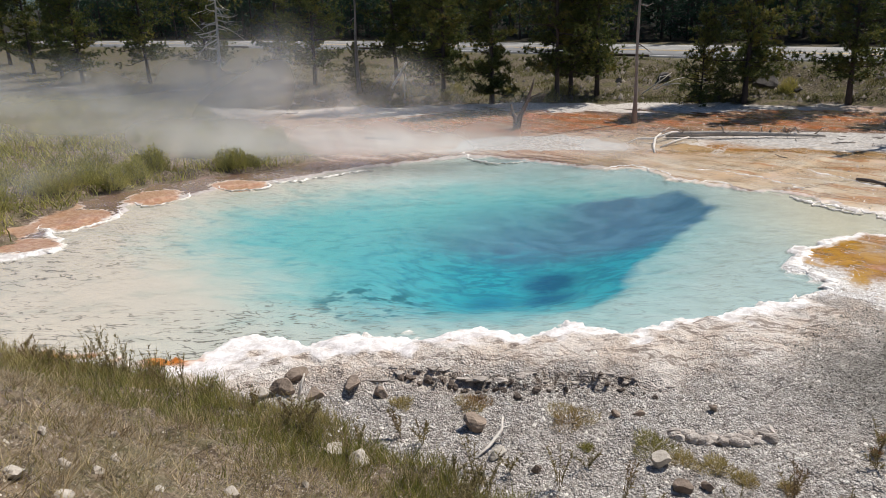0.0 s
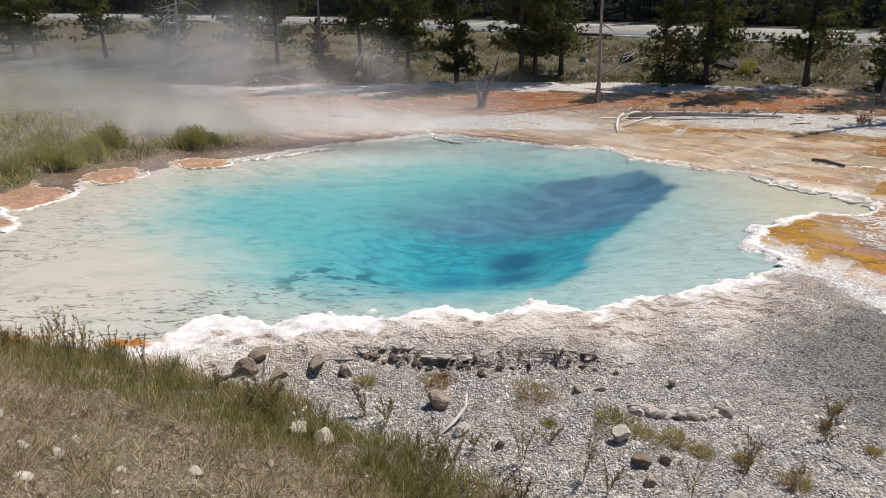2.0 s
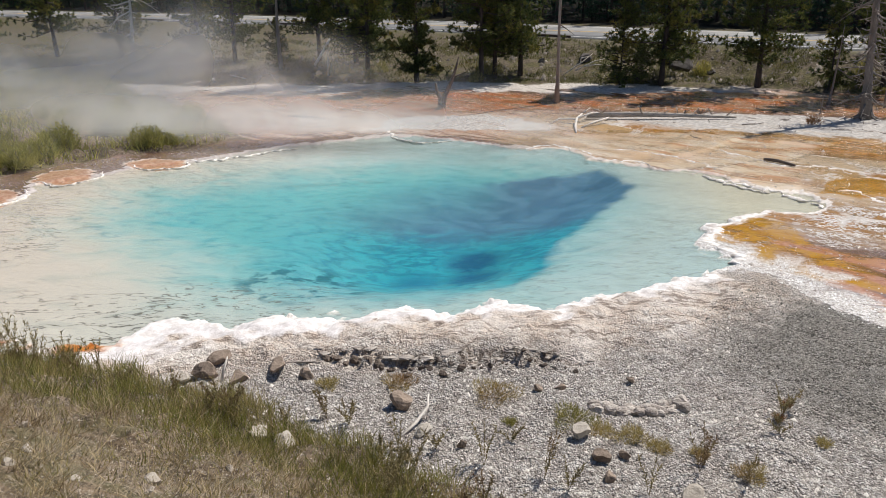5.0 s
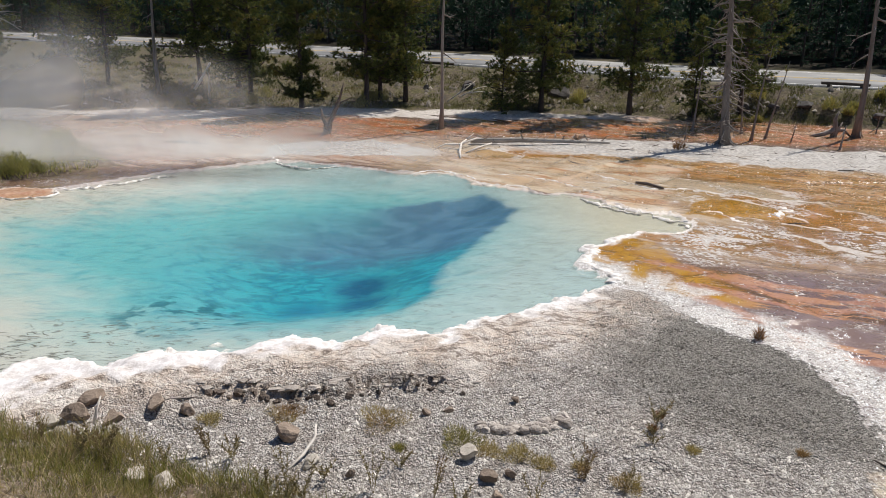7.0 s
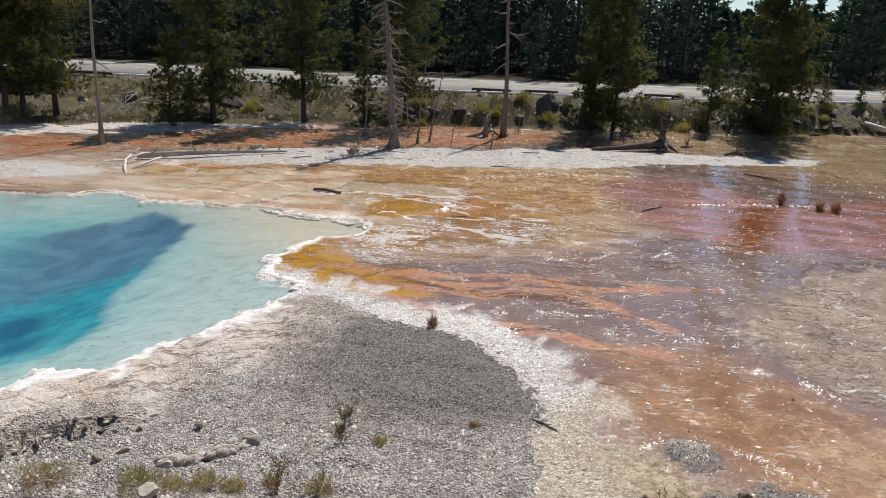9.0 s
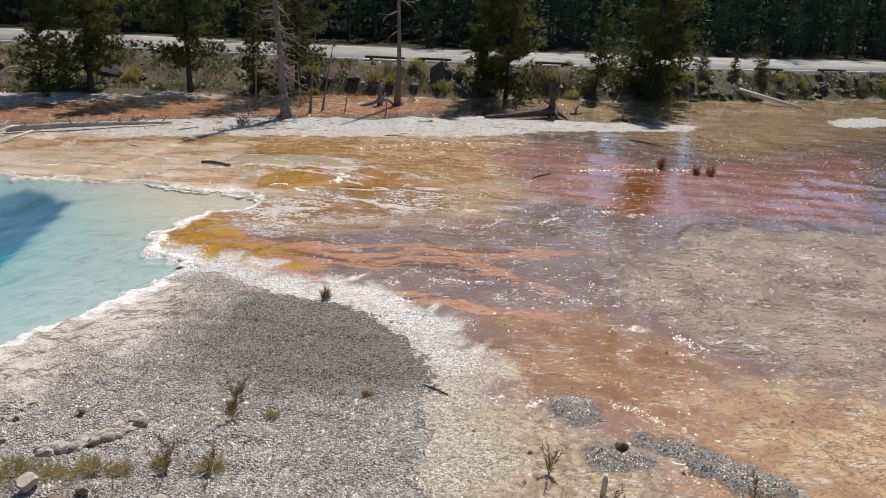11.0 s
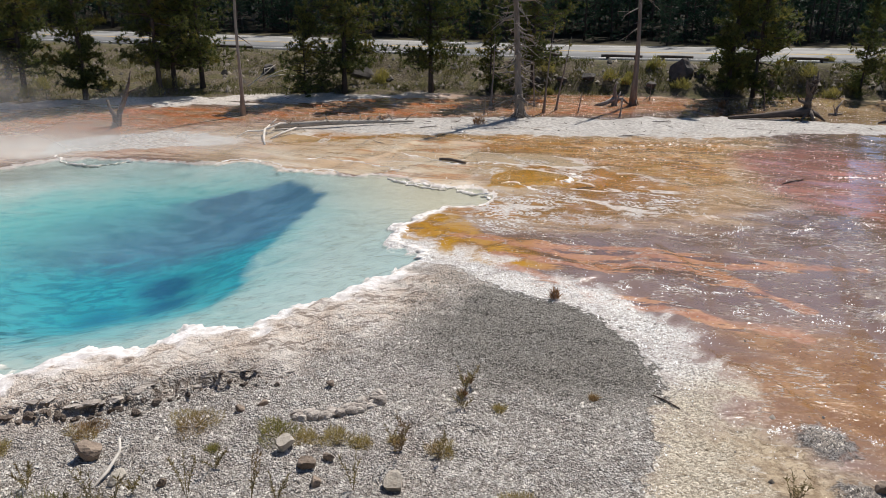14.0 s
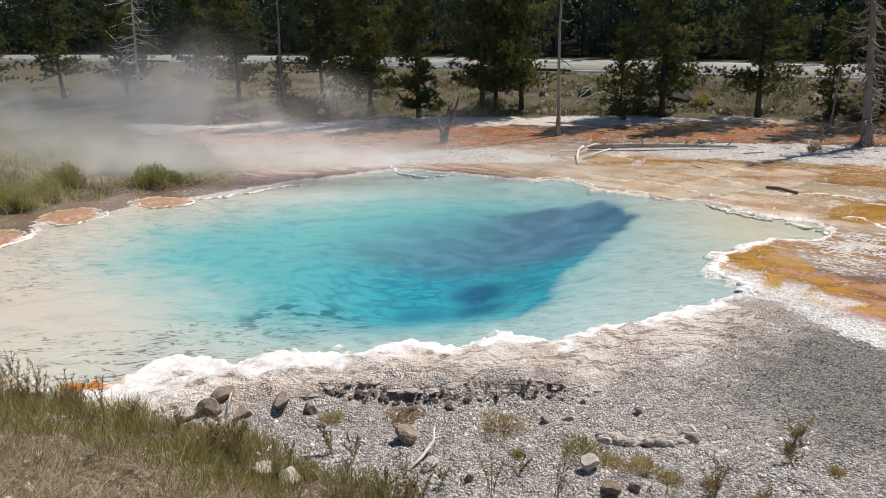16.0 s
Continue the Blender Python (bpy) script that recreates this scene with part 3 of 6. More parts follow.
        lay(g.m("MULTIPLY", cr, g.span(n_big, 0.42, 0.6, 0.05, 0.5)), lin(72, 58, 48), 0.6, on="R")
        lay(zone("grit", 0.08, 0.5, n_fine), g.mix(g.span(peb_tone, 0.0, 1.0), lin(66, 62, 60), lin(150, 144, 140)), 0.7, 0.9, on="R")
        # gravel
        gr = zone("gravel", 0.06, 1.2, g.m("ADD", g.m("MULTIPLY", n_mid, 0.6), g.m("MULTIPLY", n_fine, 0.4)))
        pebble = g.mix(g.span(peb_tone, 0.05, 0.95), lin(146, 138, 130), lin(226, 219, 210))
        big = g.mix(g.span(peb_tone2, 0.05, 0.95), lin(150, 142, 134), lin(222, 215, 206))
        pebble = g.mix(g.span(g.noise(2.6, 5), 0.46, 0.56), pebble, big)
        # shade between the pebbles, put into the colour
        gap = g.m("MAXIMUM", g.span(grit_cells, 0.35, 0.75), g.span(grit2, 0.42, 0.72))
        pebble = g.mix(g.m("MULTIPLY", gap, 0.42), pebble, lin(100, 88, 80))
        lumps_ = g.noise(7, 7, rough=0.68)
        # hollows darkened and knobs paled in the colour, as if lit
        pebble = g.mix(g.m("MULTIPLY", g.span(lumps_, 0.52, 0.64), 0.55), pebble, g.mix(g.span(peb_tone, 0.0, 1.0), lin(104, 94, 87), lin(186, 174, 164)))
        pebble = g.mix(g.m("MULTIPLY", g.span(lumps_, 0.46, 0.36), 0.55), pebble, lin(232, 226, 219))
        drab = g.span(g.noise(0.6, 5, warp=0.6), 0.46, 0.62)
        pebble = g.mix(g.m("MULTIPLY", drab, 0.5), pebble, g.mix(g.span(peb_tone, 0.0, 1.0), lin(112, 103, 96), lin(192, 181, 171)))
        lay(gr, pebble, 0.85, 1.0, on="GR")
        lay(g.m("MULTIPLY", gr, g.m("MULTIPLY", zone("dark", 0.8, 1.8, None, 0.1), 0.72)), g.mix(g.span(peb_tone, 0.0, 1.0), lin(76, 73, 67), lin(146, 141, 132)), 0.8, 1.0, on="GR")
        # ledge face darkened in the colour, for the shade of its undercut
        lay(g.m("MULTIPLY", gr, g.m("MULTIPLY", g.attr("ledge"), g.span(n_fine, 0.38, 0.55))), tone((84, 72, 64), (140, 124, 112), n_grit), 0.9, 1.0, on="G")
        # dry sinter behind the rim, peach then white
        lay(g.m("MULTIPLY", gr, g.m("MULTIPLY", zone("pool", 0.35, 1.8, n_mid, 0.9), g.span(n_fine, 0.30, 0.75, 0.35, 0.85))), tone((208, 188, 170), (220, 209, 199), n_mid), 0.8, 0.9, on="GR")
        lay(g.m("MULTIPLY", g.m("MULTIPLY", gr, zone("pool", 0.35, 1.8, n_mid, 0.9)), g.span(g.cells(1.5, "DISTANCE_TO_EDGE", g.warped(g.scaled(g.pos, (0.55, 2.2, 1)), 3.0, 0.6)), 0.05, 0.012, 0.0, 0.7)), lin(112, 96, 84), 0.9, 1.0, on="G")
        rim = g.span(g.m("ADD", g.m("ADD", g.attr("pool"), g.span(sep.outputs["X"], -2.5, 2.0, 0.0, -0.42)), g.m("MULTIPLY", g.m("SUBTRACT", n_mid, 0.5), 1.3)), -0.8, -0.5)
        lay(g.m("MULTIPLY", gr, rim), tone((208, 199, 194), (236, 230, 227), g.m("ADD", g.m("MULTIPLY", n_fine, 0.6), g.m("MULTIPLY", n_grit, 0.4))), 0.8, 0.45, on="GR")
        edge = g.span(g.m("ABSOLUTE", g.m("ADD", g.attr("pool"), g.m("MULTIPLY", g.m("SUBTRACT", n_fine, 0.5), 0.2))), g.span(sep.outputs["Y"], 16.5, 15.0, 0.12, 0.38), 0.05)
        edge = g.m("MULTIPLY", edge, g.span(sep.outputs["Y"], 15.0, 19.0, 1.0, 0.5))
        lay(edge, tone((214, 206, 200), (240, 236, 232), n_fine), 0.6, 0.8)
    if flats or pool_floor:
        # pool floor: pale shelf, turquoise slope, blue throat; the water's tint by depth is put into the colour
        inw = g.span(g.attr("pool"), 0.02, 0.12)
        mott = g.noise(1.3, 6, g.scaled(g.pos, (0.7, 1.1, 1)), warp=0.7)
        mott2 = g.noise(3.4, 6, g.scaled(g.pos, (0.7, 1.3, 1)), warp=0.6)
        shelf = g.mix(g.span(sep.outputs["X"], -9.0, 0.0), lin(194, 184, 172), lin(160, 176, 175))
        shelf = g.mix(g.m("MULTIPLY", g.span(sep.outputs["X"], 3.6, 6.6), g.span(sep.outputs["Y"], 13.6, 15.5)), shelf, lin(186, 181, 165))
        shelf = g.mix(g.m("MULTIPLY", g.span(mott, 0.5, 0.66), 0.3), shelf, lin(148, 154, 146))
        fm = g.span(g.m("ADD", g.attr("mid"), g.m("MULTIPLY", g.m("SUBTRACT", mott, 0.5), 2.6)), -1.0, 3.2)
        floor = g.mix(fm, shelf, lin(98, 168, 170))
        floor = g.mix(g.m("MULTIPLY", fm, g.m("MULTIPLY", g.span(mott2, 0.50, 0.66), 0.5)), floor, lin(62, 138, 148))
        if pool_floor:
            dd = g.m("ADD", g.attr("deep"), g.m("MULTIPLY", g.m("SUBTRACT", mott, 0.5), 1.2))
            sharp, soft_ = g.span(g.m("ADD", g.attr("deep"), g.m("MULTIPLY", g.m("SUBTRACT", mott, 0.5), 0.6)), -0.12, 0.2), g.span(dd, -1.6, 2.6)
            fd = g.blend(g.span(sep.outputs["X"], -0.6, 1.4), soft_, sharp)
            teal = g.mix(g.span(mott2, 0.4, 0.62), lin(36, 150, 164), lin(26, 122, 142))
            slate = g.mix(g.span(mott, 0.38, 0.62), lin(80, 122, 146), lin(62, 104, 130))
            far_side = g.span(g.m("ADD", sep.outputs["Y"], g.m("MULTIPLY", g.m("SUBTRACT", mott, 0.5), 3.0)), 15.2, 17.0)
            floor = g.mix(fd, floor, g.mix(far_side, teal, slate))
            # uneven darker bands round the throat, following its depth
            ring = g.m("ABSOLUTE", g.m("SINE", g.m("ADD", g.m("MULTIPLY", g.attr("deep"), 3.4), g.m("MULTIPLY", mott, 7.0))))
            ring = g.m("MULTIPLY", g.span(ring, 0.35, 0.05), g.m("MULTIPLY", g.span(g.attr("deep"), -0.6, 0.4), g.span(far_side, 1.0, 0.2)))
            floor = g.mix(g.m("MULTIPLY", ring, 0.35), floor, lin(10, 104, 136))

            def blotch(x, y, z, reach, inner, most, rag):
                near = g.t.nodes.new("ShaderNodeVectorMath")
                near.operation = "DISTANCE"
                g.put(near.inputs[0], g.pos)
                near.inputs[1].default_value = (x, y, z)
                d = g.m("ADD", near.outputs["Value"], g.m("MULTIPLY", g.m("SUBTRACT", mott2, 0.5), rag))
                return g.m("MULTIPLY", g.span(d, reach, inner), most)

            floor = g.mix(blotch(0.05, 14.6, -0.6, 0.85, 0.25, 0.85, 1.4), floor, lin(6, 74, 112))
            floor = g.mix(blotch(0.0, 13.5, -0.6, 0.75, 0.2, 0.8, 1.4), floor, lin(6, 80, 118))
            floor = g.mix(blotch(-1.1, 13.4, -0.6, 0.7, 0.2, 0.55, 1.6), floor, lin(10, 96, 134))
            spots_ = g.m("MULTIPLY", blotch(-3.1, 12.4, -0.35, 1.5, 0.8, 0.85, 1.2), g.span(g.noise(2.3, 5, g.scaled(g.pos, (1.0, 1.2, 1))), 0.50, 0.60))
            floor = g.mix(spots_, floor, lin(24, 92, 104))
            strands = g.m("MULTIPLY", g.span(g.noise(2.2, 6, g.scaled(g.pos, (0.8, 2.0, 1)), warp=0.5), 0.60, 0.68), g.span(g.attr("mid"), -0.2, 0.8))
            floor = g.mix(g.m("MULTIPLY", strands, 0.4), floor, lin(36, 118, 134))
        # short broken dark lines on the near shelf
        shelf_dash = g.m("ABSOLUTE", g.m("SUBTRACT", g.noise(2.3, 4, g.scaled(g.pos, (0.75, 2.0, 1)), warp=0.5), 0.5))
        shelf_dash = g.m("MULTIPLY", g.span(shelf_dash, 0.024, 0.008), g.m("MULTIPLY", g.span(mott2, 0.40, 0.52), g.span(g.attr("pool"), 3.2, 1.4)))
        floor = g.mix(g.m("MULTIPLY", shelf_dash, g.m("MULTIPLY", g.span(sep.outputs["Y"], 12.0, 18.0, 0.9, 0.4), g.span(sep.outputs["X"], -4.5, -1.5, 1.0, 0.45))), floor, lin(86, 80, 68))
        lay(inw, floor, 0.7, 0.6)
    if flats:
        lobe_d = g.m("ADD", g.attr("lobe"), g.m("ADD", g.m("MULTIPLY", g.m("SUBTRACT", n_mid, 0.5), 0.7), g.m("MULTIPLY", g.m("SUBTRACT", n_fine, 0.5), 0.2)))
        lay(g.span(lobe_d, -0.05, 0.05), tone((174, 128, 98), (196, 160, 132), n_fine), 0.3, 0.4, on="GS")
        lay(g.m("MULTIPLY", g.span(lobe_d, -0.05, 0.05), g.span(sep.outputs["Y"], 10.6, 10.0)), tone((168, 92, 26), (206, 140, 70), n_fine), 0.3, 0.4, on="G")
        lobe_edge = g.span(g.m("ABSOLUTE", lobe_d), 0.08, 0.03)
        lay(g.m("MULTIPLY", lobe_edge, g.span(n_fine, 0.38, 0.56, 0.0, 0.65)), lin(224, 212, 200), 0.6, 0.8, on="GS")
    if flats or banks:
        # meadow and banks: soil under the grass, needle litter in the forest
        soil = g.mix(g.m("MULTIPLY", g.span(peb_tone, 0.55, 0.95), g.span(grit_cells, 0.6, 0.3)), tone((84, 71, 58), (130, 113, 94), n_fine), lin(182, 171, 156))
        soil = g.mix(g.m("MULTIPLY", g.span(g.noise(26, 5), 0.5, 0.62), 0.55), soil, lin(66, 54, 42))
        soil = g.mix(g.m("MULTIPLY", g.span(n_mid, 0.5, 0.64), 0.45), soil, lin(96, 94, 60))
        lay(g.m("MAXIMUM", zone("bank", 0.1, 0.5), g.m("MAXIMUM", zone("meadow", 0.1, 0.9), zone("farbank", 0.3, 1.5))), soil, 0.9, 1.0)
        far_soil = g.mix(g.span(n_mid, 0.42, 0.6), tone((74, 65, 53), (110, 99, 83), n_fine), tone((72, 70, 46), (100, 92, 62), n_fine))
        lay(zone("farbank", 0.3, 1.5), far_soil, 0.95, 1.0, on="SB")
        if banks:
            lay(zone("road", 0.7, 0.6, None, 1.3), tone((112, 104, 92), (92, 90, 64), n_fine), 0.9, 1.0)
            # forest litter, with the shade under the trees put into its colour
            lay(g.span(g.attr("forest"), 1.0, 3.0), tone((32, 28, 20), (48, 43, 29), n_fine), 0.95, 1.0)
    if not flats:
        g.bsdf.inputs["Specular IOR Level"].default_value = 0.2
        return g.done(col, rough, g.bump(g.m("ADD", g.m("MULTIPLY", n_fine, 0.6), g.m("MULTIPLY", n_grit, 0.3)), 0.8 if banks else 0.4, 0.045))
    calm = g.m("MULTIPLY", g.span(g.attr("pink"), -0.5, 1.0, 1.0, 0.3), g.span(sep.outputs["X"], 18.0, 24.0, 1.0, 0.06))
    h_wet = g.m("ADD", g.m("MULTIPLY", g.noise(22, 4, g.scaled(course, (0.6, 1.4, 1))), 0.5), g.m("MULTIPLY", n_fine, 0.5))
    h_wet = g.m("ADD", h_wet, g.m("MULTIPLY", g.m("ADD", crust, speckle), 0.35))
    g_tone, g_dist = g.cell_tone(20, g.warped(g.pos, 9, 0.03))
    glit = g.m("MULTIPLY", g.span(g_dist, 0.55, 0.0), g.m("MULTIPLY", g.span(g_tone, 0.45, 0.47), g.span(g.m("ADD", g.m("MULTIPLY", flow2, 0.6), g.m("MULTIPLY", n_mid, 0.4)), 0.42, 0.52)))
    l_tone, l_dist = g.cell_tone(7.5, g.warped(g.scaled(course, (0.7, 1.2, 1)), 3, 0.12))
    patch = g.span(g.m("ADD", g.m("MULTIPLY", flow2, 0.6), g.m("MULTIPLY", n_mid, 0.4)), 0.47, 0.53)
    lap = g.m("MULTIPLY", g.span(l_dist, 0.55, 0.0), g.m("MULTIPLY", g.span(l_tone, 0.3, 0.32), patch))
    h_dry = g.m("ADD", g.m("MULTIPLY", n_fine, 0.6), g.m("MULTIPLY", n_grit, 0.3))
    if part_of != "S":
        h_dry = g.m("ADD", h_dry, g.m("MULTIPLY", g.m("ADD", g.m("MULTIPLY", grit_cells, -0.6), g.m("ADD", g.m("MULTIPLY", grit2, -0.8), g.m("MULTIPLY", lumps_, -1.1))), g.m("MAXIMUM", gr, g.m("MULTIPLY", band, 0.6))))
    h = g.blend(dry, g.m("MULTIPLY", g.m("MULTIPLY", h_wet, 0.22), calm), h_dry)
    if part_of == "R":
        h = g.m("MULTIPLY", h, g.m("SUBTRACT", 1.0, g.m("MULTIPLY", crusted, 0.5)))
        h = g.m("SUBTRACT", g.m("ADD", h, g.m("MULTIPLY", pimple, 0.12)), g.m("MULTIPLY", cr, 0.3))
    if part_of in "GR":
        h = g.m("MULTIPLY", h, g.m("SUBTRACT", 1.0, g.m("MULTIPLY", inw, 0.85)))
    if part_of == "G":
        h = g.m("MULTIPLY", h, g.m("SUBTRACT", 1.0, g.m("MULTIPLY", zone("pool", 0.35, 1.8, n_mid, 0.7), 0.65)))
        h = g.m("MULTIPLY", h, g.m("SUBTRACT", 1.0, g.m("MULTIPLY", g.m("MULTIPLY", rim, gr), 0.6)))
    # film of running water on the mats, with its own ripples
    g.put(g.bsdf.inputs["Specular IOR Level"], 0.2)
    wetness = g.m("MULTIPLY", g.span(dry, 0.75, 0.2), g.m("SUBTRACT", 1.0, inw))
    g.put(g.bsdf.inputs["Coat Weight"], wetness)
    g.bsdf.inputs["Coat IOR"].default_value = 1.4
    g.put(g.bsdf.inputs["Coat Roughness"], g.blend(g.m("MULTIPLY", g.span(g.m("MAXIMUM", glit, lap), 0.0, 0.05), calm), 0.06, 0.26))
    film = g.m("ADD", g.m("ADD", g.m("MULTIPLY", n_fine, 0.10), g.m("MULTIPLY", lap, 2.6)), g.m("ADD", glit, g.m("MULTIPLY", g.m("ADD", crust, speckle), 0.5)))
    g.put(g.bsdf.inputs["Coat Normal"], g.bump(g.m("MULTIPLY", film, calm), 1.0, 0.0108))
    return g.done(col, rough, g.bump(h, 1.0, 0.06))


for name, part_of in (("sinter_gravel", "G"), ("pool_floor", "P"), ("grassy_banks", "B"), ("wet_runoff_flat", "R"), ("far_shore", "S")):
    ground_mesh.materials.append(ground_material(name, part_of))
centres = np.zeros(len(ground_mesh.polygons) * 3, np.float32)
ground_mesh.polygons.foreach_get("center", centres)
cx = centres.reshape(-1, 3)[:, :2].astype(float)
F = known(cx)
upland = (F["farbank"] > 1.6) | (F["road"] > -3) | (F["forest"] > 0) | (F["bank"] > 0.7) | ((F["meadow"] > 1.0) & (F["lobe"] < -1.2))
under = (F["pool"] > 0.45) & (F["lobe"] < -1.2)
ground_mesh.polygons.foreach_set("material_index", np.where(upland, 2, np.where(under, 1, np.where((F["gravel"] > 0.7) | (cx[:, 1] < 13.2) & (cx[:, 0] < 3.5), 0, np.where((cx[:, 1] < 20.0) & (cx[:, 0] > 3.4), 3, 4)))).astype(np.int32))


# ---- water ----
def water_material():
    g = Nodes("clear_spring_water")
    t = g.t
    t.nodes.remove(g.bsdf)
    clear, gloss, mixer = t.nodes.new("ShaderNodeBsdfTransparent"), t.nodes.new("ShaderNodeBsdfGlossy"), t.nodes.new("ShaderNodeMixShader")
    clear.inputs[0].default_value = (0.94, 0.97, 0.97, 1)
    gloss.inputs["Roughness"].default_value = 0.06
    fr = t.nodes.new("ShaderNodeFresnel")
    fr.inputs[0].default_value = 1.33
    rip = g.m("ADD", g.noise(4.0, 4, g.scaled(g.pos, (0.8, 1.3, 1)), warp=0.4), g.m("MULTIPLY", g.noise(15, 4), 0.45))
    nb = g.bump(rip, 0.6, 0.02)
    for n in (gloss, fr):
        t.links.new(nb, n.inputs["Normal"])
    t.links.new(fr.outputs[0], mixer.inputs[0])
    t.links.new(clear.outputs[0], mixer.inputs[1])
    t.links.new(gloss.outputs[0], mixer.inputs[2])
    t.links.new(mixer.outputs[0], g.out.inputs[0])
    return g.mat


def offset_outline(poly, d):
    p = np.array(poly)
    area = np.sum(p[:, 0] * np.roll(p[:, 1], -1) - p[:, 1] * np.roll(p[:, 0], -1))
    e = np.roll(p, -1, 0) - np.roll(p, 1, 0)
    n = np.column_stack([e[:, 1], -e[:, 0]]) * (1 if area > 0 else -1)
    return p + d * n / (np.hypot(n[:, 0], n[:, 1])[:, None] + 1e-9)


bm = bmesh.new()
bm.faces.new([bm.verts.new((x, y, -0.018)) for x, y in offset_outline(POOL_LINE, 0.12)])
bmesh.ops.triangulate(bm, faces=bm.faces[:])
for f in bm.faces:
    f.normal_update()
    if f.normal.z < 0:
        f.normal_flip()
me = bpy.data.meshes.new("water")
bm.to_mesh(me)
bm.free()
me.materials.append(water_material())
water = tagged(new("water", me), "clear turquoise hot-spring water filling the pool", "water", kind="structure")
water.visible_shadow = False


# ---- shape tools ----
def link_mesh(name, me, material, parent=None, label=""):
    me.materials.append(material)
    ob = new(name, me)
    if parent:
        ob.parent = parent
    if label:
        ob["label"] = label
    return ob


def part(name, bm, material, parent, label=""):
    """A bmesh as one mesh object under a thing."""
    me = bpy.data.meshes.new(name)
    bm.to_mesh(me)
    bm.free()
    return link_mesh(name, me, material, parent, label)


def thing(name, x, y, z, label, category, group="", kind="", turn=0.0):
    ob = new(name)
    ob.empty_display_size = 0.1
    ob.matrix_world = pose(x, y, z, 0, 0, turn)
    return tagged(ob, label, category, group, kind)


class Shape:
    """Gathers tubes and blades into one mesh."""

    def __init__(self):
        self.v, self.f, self.n = [], [], 0

    def add(self, v, f):
        v = np.asarray(v, float)
        self.v.append(v)
        self.f += [tuple(int(i) + self.n for i in q) for q in f]
        self.n += len(v)

    def tube(self, pts, radii, n=7, lumpy=0.0, seed=0, cap=True):
        pts = np.asarray(pts, float)
        r_ = np.random.default_rng(seed)
        rings = []
        for i, p in enumerate(pts):
            t = pts[min(i + 1, len(pts) - 1)] - pts[max(i - 1, 0)]
            t /= np.linalg.norm(t) + 1e-9
            a = np.cross(t, (0.31, 0.95, 0.1) if abs(t[2]) > 0.7 else (0, 0, 1))
            a /= np.linalg.norm(a)
            b = np.cross(t, a)
            ang = np.arange(n) * 2 * np.pi / n
            rad = radii[i] * (1 + lumpy * r_.uniform(-1, 1, n))
            rings.append(p + rad[:, None] * (np.cos(ang)[:, None] * a + np.sin(ang)[:, None] * b))
        f = []
        for i in range(len(pts) - 1):
            for k in range(n):
                f.append((i * n + k, i * n + (k + 1) % n, (i + 1) * n + (k + 1) % n, (i + 1) * n + k))
        if cap:
            f += [tuple(range(n))[::-1], tuple((len(pts) - 1) * n + k for k in range(n))]
        self.add(np.concatenate(rings), f)

    def mesh(self, name, smooth=True):
        me = bpy.data.meshes.new(name)
        me.from_pydata(np.concatenate(self.v).tolist(), [], self.f)
        if smooth:
            me.polygons.foreach_set("use_smooth", np.ones(len(me.polygons), bool))
        me.update()
        return me


def tris_mesh(name, v, f):
    return sheet(name, np.asarray(v, float).reshape(-1, 3), np.asarray(f), smooth=False)


def blade_mesh(name, base, tip, width, bend, r_):
    """Tapered blades of three triangles each, from base to tip."""
    n = len(base)
    side = np.cross(tip - base, r_.normal(size=(n, 3)))
    side /= np.linalg.norm(side, axis=1)[:, None] + 1e-9
    side *= width[:, None] * 0.5
    mid = 0.55 * base + 0.45 * tip + bend
    v = np.stack([base - side, base + side, mid - side * 0.8, mid + side * 0.8, tip], 1).reshape(-1, 3)
    o = np.arange(n)[:, None] * 5
    f = np.concatenate([o + np.array([[0, 1, 3]]), o + np.array([[0, 3, 2]]), o + np.array([[2, 3, 4]])])
    return sheet(name, v, f, smooth=False)


# ---- shared materials ----
BARK = plain("pine_bark", (46, 39, 35), (88, 77, 70), 0.9, 6, 0.8, 0.03, (1, 1, 0.25), True)
DEAD = plain("dead_grey_wood", (96, 88, 80), (158, 148, 138), 0.85, 7, 0.7, 0.02, (1, 1, 0.2), True)
BLEACHED = plain("bleached_wood", (194, 184, 172), (238, 230, 220), 0.8, 7, 0.5, 0.015, (0.3, 1, 1), True)
GREYWOOD = plain("weathered_log_wood", (92, 84, 76), (196, 186, 174), 0.85, 6, 0.7, 0.02, (0.3, 1, 1), True)
DARKWOOD = plain("dark_wet_wood", (58, 48, 42), (112, 98, 88), 0.85, 8, 0.8, 0.02, (0.4, 1, 1), True)
ROCK_DARK = plain("dark_rock", (104, 90, 78), (172, 152, 134), 0.85, 5, 0.8, 0.03, (1, 1, 1), True)
ROCK_PALE = plain("pale_rock", (150, 138, 124), (206, 196, 182), 0.85, 5, 0.7, 0.03, (1, 1, 1), True)


def leafy(name, a, b, c, through_=0.25):
    """Foliage lit from both sides, each blade of its own tone."""
    g = Nodes(name)
    f = g.island()
    n = g.noise(0.8, 3)
    col = g.mix(g.span(f, 0.0, 0.8), lin(*a), lin(*b))
    col = g.mix(g.m("MULTIPLY", g.span(n, 0.5, 0.7), 0.8), col, lin(*c))
    g.done(col, 0.75)
    tr, mx = g.t.nodes.new("ShaderNodeBsdfTranslucent"), g.t.nodes.new("ShaderNodeMixShader")
    g.put(tr.inputs[0], col)
    mx.inputs[0].default_value = through_
    g.t.links.new(g.bsdf.outputs[0], mx.inputs[1])
    g.t.links.new(tr.outputs[0], mx.inputs[2])
    g.t.links.new(mx.outputs[0], g.out.inputs[0])
    return g.mat


